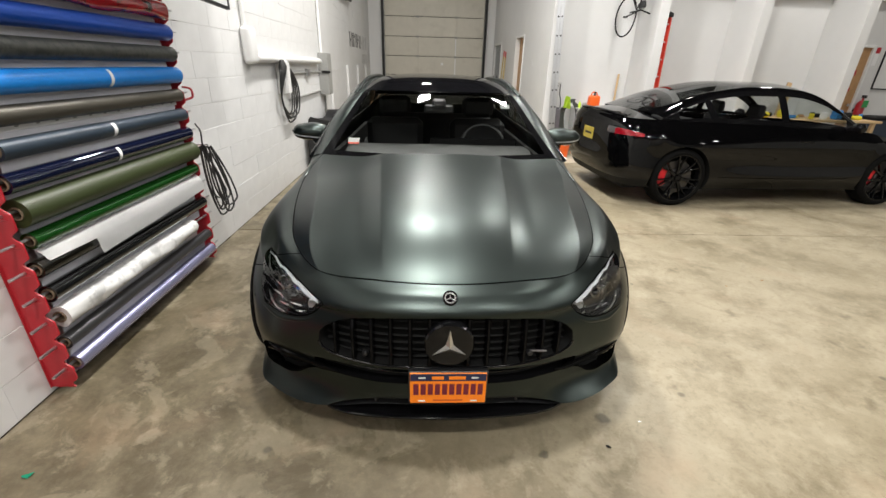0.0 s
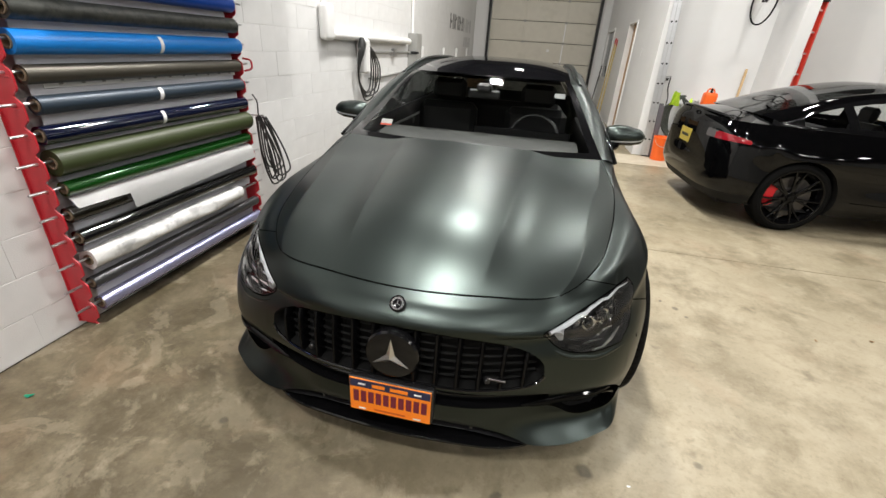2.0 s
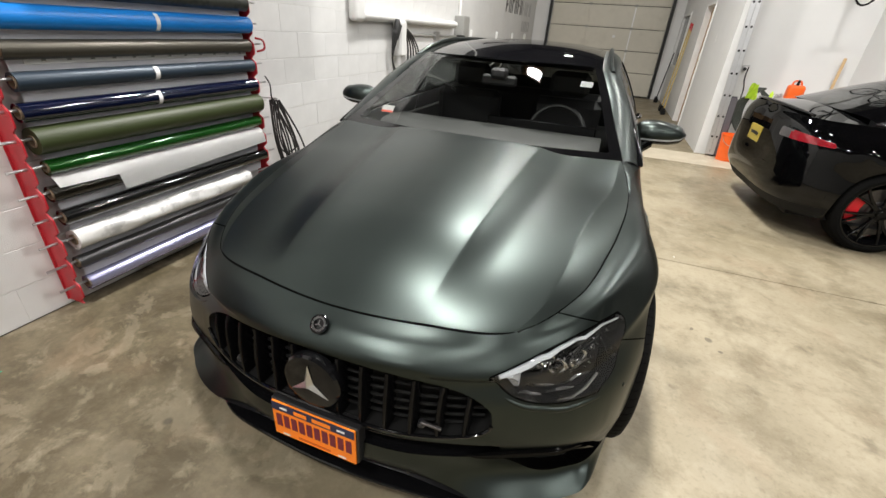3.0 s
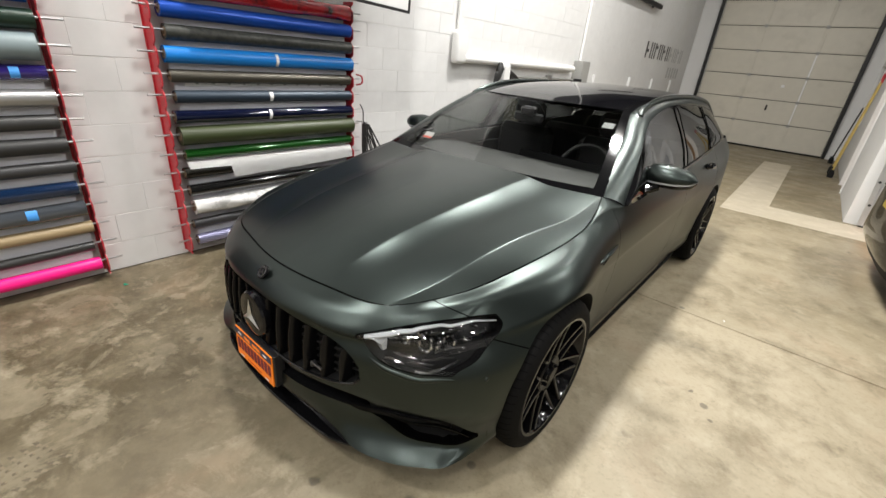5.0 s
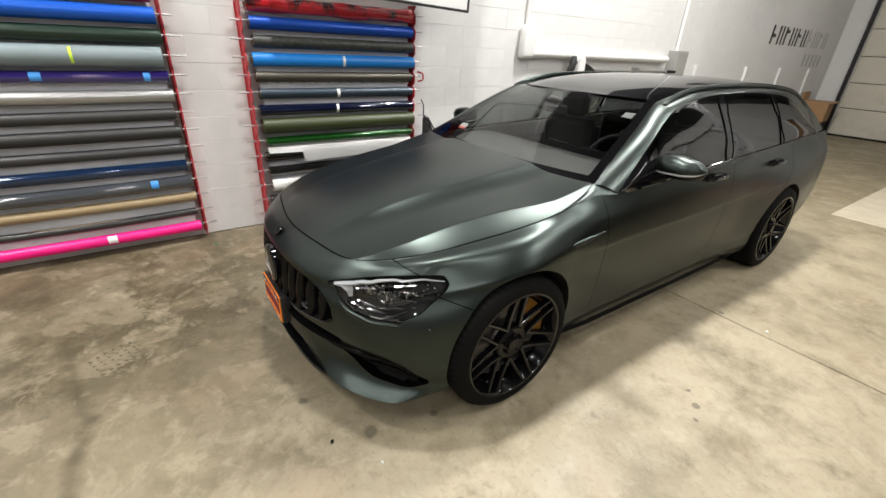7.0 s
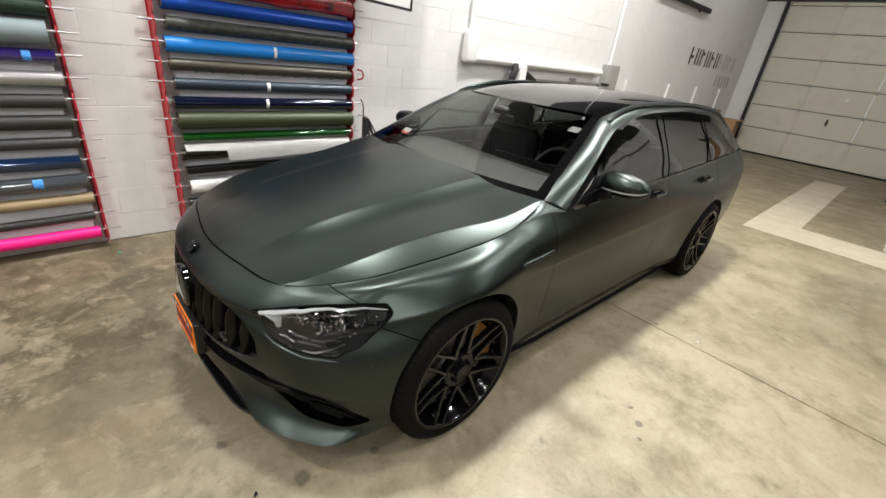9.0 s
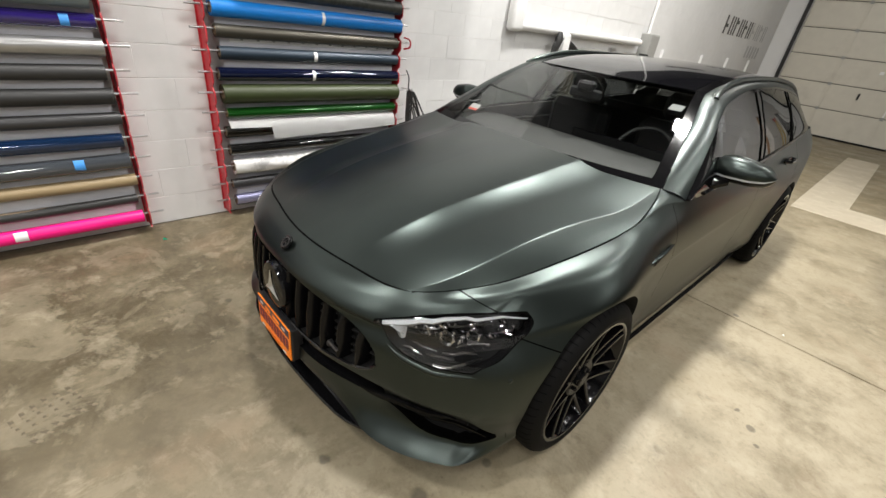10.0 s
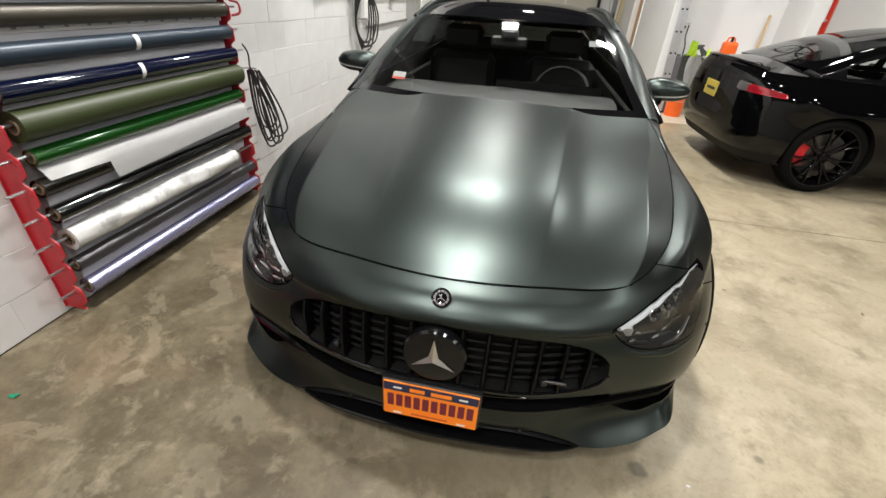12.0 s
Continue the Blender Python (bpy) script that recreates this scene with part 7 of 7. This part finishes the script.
pole_tool(11.62, 1.97, M_POLE, M_DULLBLK, "yellow-handled squeegee broom leaning on the partition", .10, M_RED)
pole_tool(13.4, 1.3, M_DULLBLK, M_DULLBLK, "black-handled mop by the overhead door")
ls = thing("light_switch", "white light switch on the partition end", "switch")
part("switch_plate", boxes((PX - .008, 8.23, 1.60, PX - .0005, 8.31, 1.73), bevel=.002), M_WHITEP, ls, smooth=False)


# ---- right bay ----
def ladder(name, words, top, half, material, m, rungs, rail=(.03, .012)):
    t = thing(name, words, "ladder", m)
    for s in (-1, 1):
        part("ladder_rail", boxes((s * half - rail[1], -rail[0], 0, s * half + rail[1], rail[0], top), bevel=.004), material, t)
    for k in range(rungs):
        z = .28 + k * .30
        if z < top - .1:
            bm = bmesh.new()
            tube(bm, [(-half, 0, z), (half, 0, z)], .014, 8)
            part("rung", bm, M_ALU, t)
    for s in (-1, 1):
        part("ladder_foot", boxes((s * half - .025, -.04, 0, s * half + .025, .04, .03), bevel=.004), M_DULLBLK, t)
    return t


el = thing("extension_ladder", "aluminium extension ladder leaning on the partition end", "ladder", pose(2.42, 7.10, 0, -2.5, 0, 78))
for off, top in ((0.0, 4.6), (0.062, 4.9)):
    for s in (-1, 1):
        part("ladder_rail", boxes((s * .20 - .012, off - .030, .02, s * .20 + .012, off + .030, top), bevel=.004), M_ALU, el)
        for k in range(15):
            bm = bmesh.new()
            tube(bm, [(s * .20 - .014, off, .3 + k * .3), (s * .20 + .014, off, .3 + k * .3)], .016, 8)
            part("rung_end", bm, M_BLACKMETAL, el)
    for k in range(15):
        bm = bmesh.new()
        tube(bm, [(-.19, off, .3 + k * .3), (.19, off, .3 + k * .3)], .014, 8)
        part("rung", bm, M_ALU, el)
M_LADDERLEG = mat("dark_ladder_leg", (0.13, 0.12, 0.135), 0.5, metal=0.5, grain=0.1, scale=30)
for s in (-1, 1):
    part("ladder_foot", boxes((s * .20 - .025, -.05, 0, s * .20 + .025, .05, .025), bevel=.004), M_DULLBLK, el)
    part("leg_leveller", boxes((s * .20 - .018, -.115, .03, s * .20 + .018, -.033, .86), (s * .20 - .035, -.15, 0, s * .20 + .035, -.06, .035), bevel=.005), M_LADDERLEG, el, "dark grey leg leveller")
ladder("step_ladder", "folded red fibreglass step ladder against a column", 2.50, .11, film("red_fibreglass", (0.62, 0.035, 0.015), .45), pose(4.31, 7.12, 0, -2, 3, 44), 8, rail=(.032, .027))
sl = [o for o in bpy.data.objects if o.name == "step_ladder"][0]
part("ladder_cap", boxes((-.14, -.05, 2.50, .14, .05, 2.57), bevel=.01), M_DULLBLK, sl)
part("ladder_label", boxes((-.135, -.0345, 1.45, -.085, -.0325, 1.75), bevel=0), M_WHITEP, sl, smooth=False)
hs = thing("hose_coil", "dark coiled air hose hanging by the ladder", "hose")
for k in range(8):
    bm = bmesh.new()
    w_ = .13 + .022 * k
    pts = [(2.85 + .012 * k, 7.55, 1.0), (2.85 - w_, 7.50 - .01 * k, .75), (2.85 - w_ * .7, 7.48 - .015 * k, .42), (2.85 + .03, 7.47 - .015 * k, .34 - .01 * k), (2.85 + w_ * .8, 7.48 - .01 * k, .45), (2.85 + w_, 7.52, .75), (2.86, 7.55, 1.0)]
    tube(bm, curve_pts(pts, 28), .015, 7)
    part("hose_loop", bm, mat("grey_hose", (0.045, 0.050, 0.042), .5) if k == 0 else bpy.data.materials["grey_hose"], hs)
bm = bmesh.new()
tube(bm, curve_pts([(2.6, 7.57, 1.28), (2.60, 7.56, 1.1), (2.64, 7.55, .9), (2.62, 7.5, .3), (2.5, 7.0, .02), (2.3, 6.9, .015)], 30), .010, 6)
part("hose_tail", bm, M_CABLE, hs)
so = thing("wall_socket", "white wall socket with a black plug in it", "socket")
part("socket_plate", boxes((2.585, BY - .012, 1.20, 2.665, BY - .003, 1.32), bevel=.003), M_WHITEP, so, smooth=False)
part("plug", boxes((2.605, BY - .06, 1.215, 2.645, BY - .0125, 1.26), bevel=.008), M_CABLE, so)
bm = bmesh.new()
tube(bm, [(2.60, BY - .002, 1.28), (2.60, 7.52, 1.30)], .008, 6)
part("hose_hook", bm, M_STEEL, hs)
wc = thing("white_cabinet", "low white metal cabinet against the back wall", "cabinet")
part("cabinet_body", boxes((2.98, 7.35, .02, 3.85, BY - .01, .82), bevel=.006), M_WHITEMET, wc)
part("cabinet_top", boxes((2.95, 7.32, .822, 3.88, BY - .005, .85), bevel=.004), M_WHITEMET, wc)
part("cabinet_door", boxes((3.0, 7.335, .06, 3.41, 7.349, .79), bevel=.003), M_WHITEMET, wc)
part("cabinet_door", boxes((3.42, 7.335, .06, 3.83, 7.349, .79), bevel=.003), M_WHITEMET, wc)
gc = thing("fuel_can", "orange plastic fuel can on the white cabinet", "can")
bm = bmesh.new()
box(bm, 3.20, 7.45, .851, 3.42, 7.62, 1.09, bevel=.045, seg=3)
part("can_body", bm, M_ORANGE, gc)
bm = bmesh.new()
tube(bm, curve_pts([(3.24, 7.53, 1.07), (3.26, 7.53, 1.14), (3.34, 7.53, 1.14), (3.37, 7.53, 1.07)], 12), .014, 8)
part("can_handle", bm, M_ORANGE, gc)
bm = bmesh.new()
tube(bm, [(3.30, 7.50, 1.08), (3.30, 7.49, 1.16)], [.022, .016], 10)
part("can_cap", bm, M_DULLBLK, gc)
for x, h, m_ in ((3.02, .12, M_HIVIS), (3.09, .09, M_STEEL), (3.14, .11, M_STEEL), (3.5, .10, M_WHITEP)):
    bt = thing("spray_bottle", "small bottle standing on the white cabinet", "bottle", group="bottles on the cabinet")
    bm = bmesh.new()
    lathe(bm, [(.851, .001), (.851, .026), (.851 + h * .7, .026), (.851 + h * .85, .012), (.851 + h, .012), (.851 + h, .001)], 14, "z")
    bmesh.ops.translate(bm, vec=(x, 7.5, 0), verts=bm.verts)
    part("bottle_body", bm, m_, bt)
vs = thing("safety_vest", "bright yellow safety vest hanging by the hose", "vest")
bm = bmesh.new()
rows_ = []
for i in range(8):
    z = 1.06 - .032 * i
    rows_.append([bm.verts.new((2.745 + (k - 3) * .017 * (1 + .08 * i), 7.44 + .015 * math.sin(k * 2 + i), z + .01 * math.sin(k))) for k in range(7)])
for a0, a1 in zip(rows_, rows_[1:]):
    for k in range(6):
        bm.faces.new((a0[k], a0[k + 1], a1[k + 1], a1[k]))
bmesh.ops.solidify(bm, geom=bm.faces[:], thickness=.006)
part("vest_cloth", bm, M_HIVIS, vs)
bk = thing("bucket", "orange plastic bucket on the floor", "bucket", pose(2.53, 6.74, 0))
bm = bmesh.new()
lathe(bm, [(0, .001), (0, .115), (.005, .12), (.37, .145), (.372, .152), (.385, .152), (.385, .142), (.03, .115), (.03, .001)], 32, "z")
part("bucket_body", bm, M_ORANGE, bk)
bm = bmesh.new()
tube(bm, [(.15 * math.cos(a), -.155 - .0 * a, .36 - .12 * math.sin(a)) for a in np.linspace(0, math.pi, 14)], .004, 6)
part("bail", bm, M_STEEL, bk)
# bicycle hung on the back wall
bc = thing("bicycle", "black road bicycle hung high on the back wall", "bicycle", pose(3.664, 7.55, 2.488, 0, 0, -82) @ pose(0, 0, 0, 0, 90, 0))
for cx in (0.0, -1.0):
    wl = new("bicycle_wheel", None)
    wl.parent = bc
    bm = bmesh.new()
    tube(bm, [(cx + .33 * math.cos(a), 0, .33 * math.sin(a)) for a in np.linspace(0, 2 * math.pi, 40)], .013, 8, caps=False)
    part("bicycle_tyre", bm, M_TYRE, wl)
    bm = bmesh.new()
    for k in range(16):
        a = 2 * math.pi * k / 16
        tube(bm, [(cx, (-1) ** k * .02, 0), (cx + .32 * math.cos(a), 0, .32 * math.sin(a))], .0012, 3, caps=False)
    part("spokes", bm, M_STEEL, wl)
    bm = bmesh.new()
    tube(bm, [(cx, -.04, 0), (cx, .04, 0)], .016, 10)
    part("hub", bm, M_BLACKMETAL, wl)
for nm, pts, r_ in (("fork", [(0, 0, 0), (-.06, 0, .38)], .013), ("down_tube", [(-.06, 0, .36), (-.52, 0, -.04)], .019), ("top_tube", [(-.07, 0, .42), (-.66, 0, .42)], .016), ("seat_tube", [(-.52, 0, -.04), (-.68, 0, .52)], .016), ("chain_stay", [(-.52, 0, -.04), (-1.0, 0, 0)], .011), ("seat_stay", [(-.66, 0, .42), (-1.0, 0, 0)], .009), ("handlebar", [(-.02, -.2, .45), (-.07, 0, .47), (-.02, .2, .45)], .013)):
    bm = bmesh.new()
    tube(bm, pts, r_, 8)
    part(nm, bm, M_BLACKMETAL, bc)
bm = bmesh.new()
box(bm, -.80, -.06, .52, -.56, .06, .57, bevel=.02)
part("saddle", bm, M_SEAT, bc)
part("wall_hook", boxes((-1.36, -.02, -.33, -1.33, .02, .03), bevel=.004), M_STEEL, bc)
hb2 = thing("helmet", "dark cycling helmet hanging beside the bicycle", "helmet", pose(4.10, 7.74, 2.70))
bm = bmesh.new()
bmesh.ops.create_uvsphere(bm, u_segments=20, v_segments=12, radius=.12)
for v in bm.verts:
    v.co = Vector((v.co.x * 1.25, v.co.y * .9, max(v.co.z, -.03) * .9))
part("shell", bm, M_SATBLK, hb2)
# loose planks
for x, y, h, a in ((3.80, 7.72, 1.50, 2), (7.2, 7.6, 1.45, 9), (7.32, 7.62, 1.3, 7)):
    ob = part("plank", boxes((-(.018 if x < 5 else .05), -.012, 0, .018 if x < 5 else .05, .012, h), bevel=.002), M_PINE)
    ob.matrix_basis = pose(x, y, 0, -4, a, 0)
    tagged(ob, "bare pine plank leaning on the back wall", "plank", "planks against the back wall")
# work bench with clutter behind the saloon
wb2 = thing("work_bench", "plain wooden work bench along the back bays", "bench")
part("bench_top", boxes((4.9, 6.25, .80, 8.2, 6.95, .84), bevel=.004), M_PINE, wb2, smooth=False)
for x in (5.0, 6.6, 8.1):
    for y in (6.32, 6.88):
        part("bench_leg", boxes((x - .03, y - .03, 0, x + .03, y + .03, .80), bevel=.003), M_PINE, wb2, smooth=False)
rnd = random.Random(11)
CL = [("yellow", film("yellow_cloth", (0.6, 0.5, 0.02), .7)), ("blue", film("blue_cloth", (0.03, 0.2, 0.5), .7)), ("white", M_PAPER), ("brown", M_BROWN), ("black", M_DULLBLK), ("red", M_RED)]
for k in range(30):
    words, m_ = CL[rnd.choice([0, 0, 1, 2, 4, 3, 4, 4, 1])]
    x, y, w_, h_ = 5.0 + k * .107, rnd.uniform(6.35, 6.8), rnd.uniform(.03, .085), rnd.uniform(.04, .18)
    ob = part("bench_item", boxes((-w_, -w_ * .7, 0, w_, w_ * .7, h_), bevel=min(w_, h_) * .3), m_)
    ob.matrix_basis = pose(x, y, .841, 0, 0, rnd.uniform(-40, 40))
    tagged(ob, words + " workshop supply pack lying on the bench", "supplies", "supplies on the work bench")
fx = thing("fire_extinguisher", "red fire extinguisher with a green tag on the wall", "extinguisher", pose(9.24, 7.80, .68))
bm = bmesh.new()
lathe(bm, [(0, .001), (0, .07), (.01, .08), (.36, .08), (.42, .05), (.44, .02), (.48, .02), (.48, .001)], 24, "z")
part("cylinder", bm, M_RED, fx)
part("wall_bracket", boxes((-.05, .06, .2, .05, .0975, .26), bevel=.004), M_BLACKMETAL, fx)
part("tag", boxes((-.06, -.09, .30, .06, -.081, .44), bevel=.002), film("green_tag", (0.03, 0.30, 0.08), .5), fx)
part("valve", boxes((-.03, -.03, .48, .05, .03, .54), bevel=.008), M_BLACKMETAL, fx)
bin2 = thing("tote_bin", "dark blue plastic tote by the far door", "tote", pose(8.9, 7.0, .42))
part("tote_stand", boxes((-.3, -.22, -.42, .3, .22, -.002), bevel=.01), M_GREYBOX, bin2)
part("tote_body", boxes((-.3, -.22, 0, .3, .22, .40), bevel=.025), film("navy_tote", (0.02, 0.03, 0.05), .5), bin2)
part("tote_lid", boxes((-.32, -.24, .402, .32, .24, .45), bevel=.015), M_DULLBLK, bin2)
nb = thing("notice_board", "white board in a thin black frame on the back wall", "board")
part("board_face", boxes((9.42, BY - .02, 1.36, 10.4, BY - .003, 2.06), bevel=.002), M_WHITEP, nb, smooth=False)
for a in ((9.40, BY - .03, 1.34, 10.42, BY - .003, 1.36), (9.40, BY - .03, 2.06, 10.42, BY - .003, 2.08), (9.40, BY - .03, 1.36, 9.42, BY - .003, 2.06)):
    part("board_frame", boxes(a, bevel=.001), M_BLACKMETAL, nb, smooth=False)
rs = thing("wall_notice", "small red and white safety notice on the wall", "notice")
part("notice_face", boxes((9.20, BY - .008, 1.80, 9.29, BY - .003, 2.14), bevel=.001), M_PAPER, rs, smooth=False)
part("notice_band", boxes((9.20, BY - .011, 2.03, 9.29, BY - .0081, 2.14), bevel=0), M_RED, rs, smooth=False)

# litter on the floor
for x, y, w_, m_, words in ((-1.675, -.084, .02, film("green_scrap", (0.01, 0.35, 0.2), .6), "tiny green plastic scrap on the floor"), (.944, .163, .008, M_PAPER, "tiny white paper scrap on the floor"), (1.428, 2.729, .012, M_PAPER, "tiny white paper scrap on the floor"), (2.309, 1.529, .012, M_BROWN, "small dried leaf scrap on the floor"), (2.675, 1.632, .015, M_BROWN, "small dried leaf scrap on the floor"), (.735, .02, .012, M_DULLBLK, "small dried leaf scrap on the floor")):
    bm = bmesh.new()
    pts = [bm.verts.new((w_ * math.cos(a) * (1 + .4 * math.sin(3 * a)), .6 * w_ * math.sin(a), .002 + .3 * w_ * abs(math.cos(a)))) for a in np.linspace(0, 2 * math.pi, 9)[:-1]]
    c_ = bm.verts.new((0, 0, .003))
    for k in range(8):
        bm.faces.new((c_, pts[k], pts[(k + 1) % 8]))
    bmesh.ops.solidify(bm, geom=bm.faces[:], thickness=.001)
    ob = part("litter", bm, m_)
    ob.matrix_basis = pose(x, y, .0015, 0, 0, x * 200)
    tagged(ob, words, "litter", "litter on the floor")

# faint tyre tread print left in the dust
tp_ = thing("tread_print", "faint dusty shoe tread print on the concrete floor", "mark", pose(-.40, -.765, 0.0002, 0, 0, 115) @ Matrix.Diagonal((1.3, 1.15, 1, 1)))
M_DUST = mat("dark_dust_print", (0.125, 0.102, 0.066), 0.8, grain=0.4, scale=60, stain=((0.20, 0.167, 0.112), 45, 0.46, 0.58))
for i in range(6):
    for y0, h_, sk in ((-.085, .040, 12), (-.022, .014, 70), (.010, .014, 75), (.048, .038, -10)):
        ob = part("tread_mark", boxes((-.006, -h_ / 2, 0, .006, h_ / 2, .0007), bevel=0), M_DUST, tp_, smooth=False)
        ob.matrix_basis = pose(-.075 + i * .030, y0 + .016 * math.sin(i * .6), 0, 0, 0, sk)
# ---- painted blocks of the left wall ----
def block_mesh(l):
    bm = bmesh.new()
    box(bm, -.010, 0, 0, .0, l, .1965, bevel=.0014)
    me = bpy.data.meshes.new("block")
    bm.to_mesh(me)
    bm.free()
    me.materials.append(M_BLOCK)
    return me


ME_FULL = block_mesh(.3999)
near, rest_v, rest_f = 0, [], []
bm = bmesh.new()
for row in range(int(CEIL / .2)):
    y = -2.6 - (.2 if row % 2 else 0)
    while y < GY - .2:
        l = min(.3975, GY - .2 - y)
        dx_ = random.uniform(-.0012, .0012)
        if row < 13 and -1.0 <= y < 7.2 and l > .39 and near < 300:
            ob = new("block", ME_FULL)
            ob.location = (WX - .0115 + dx_ + .01, y + .001, row * .2 + .003)
            ob.parent = wall_left
            near += 1
        else:
            box(bm, WX - .0115 + dx_, y + .001, row * .2 + .003, WX - .0015 + dx_, y + .001 + l, row * .2 + .1975)
        y += .4
ob = part("block_rest", bm, M_BLOCK, wall_left, smooth=False)
ob["kind"] = "stuff"
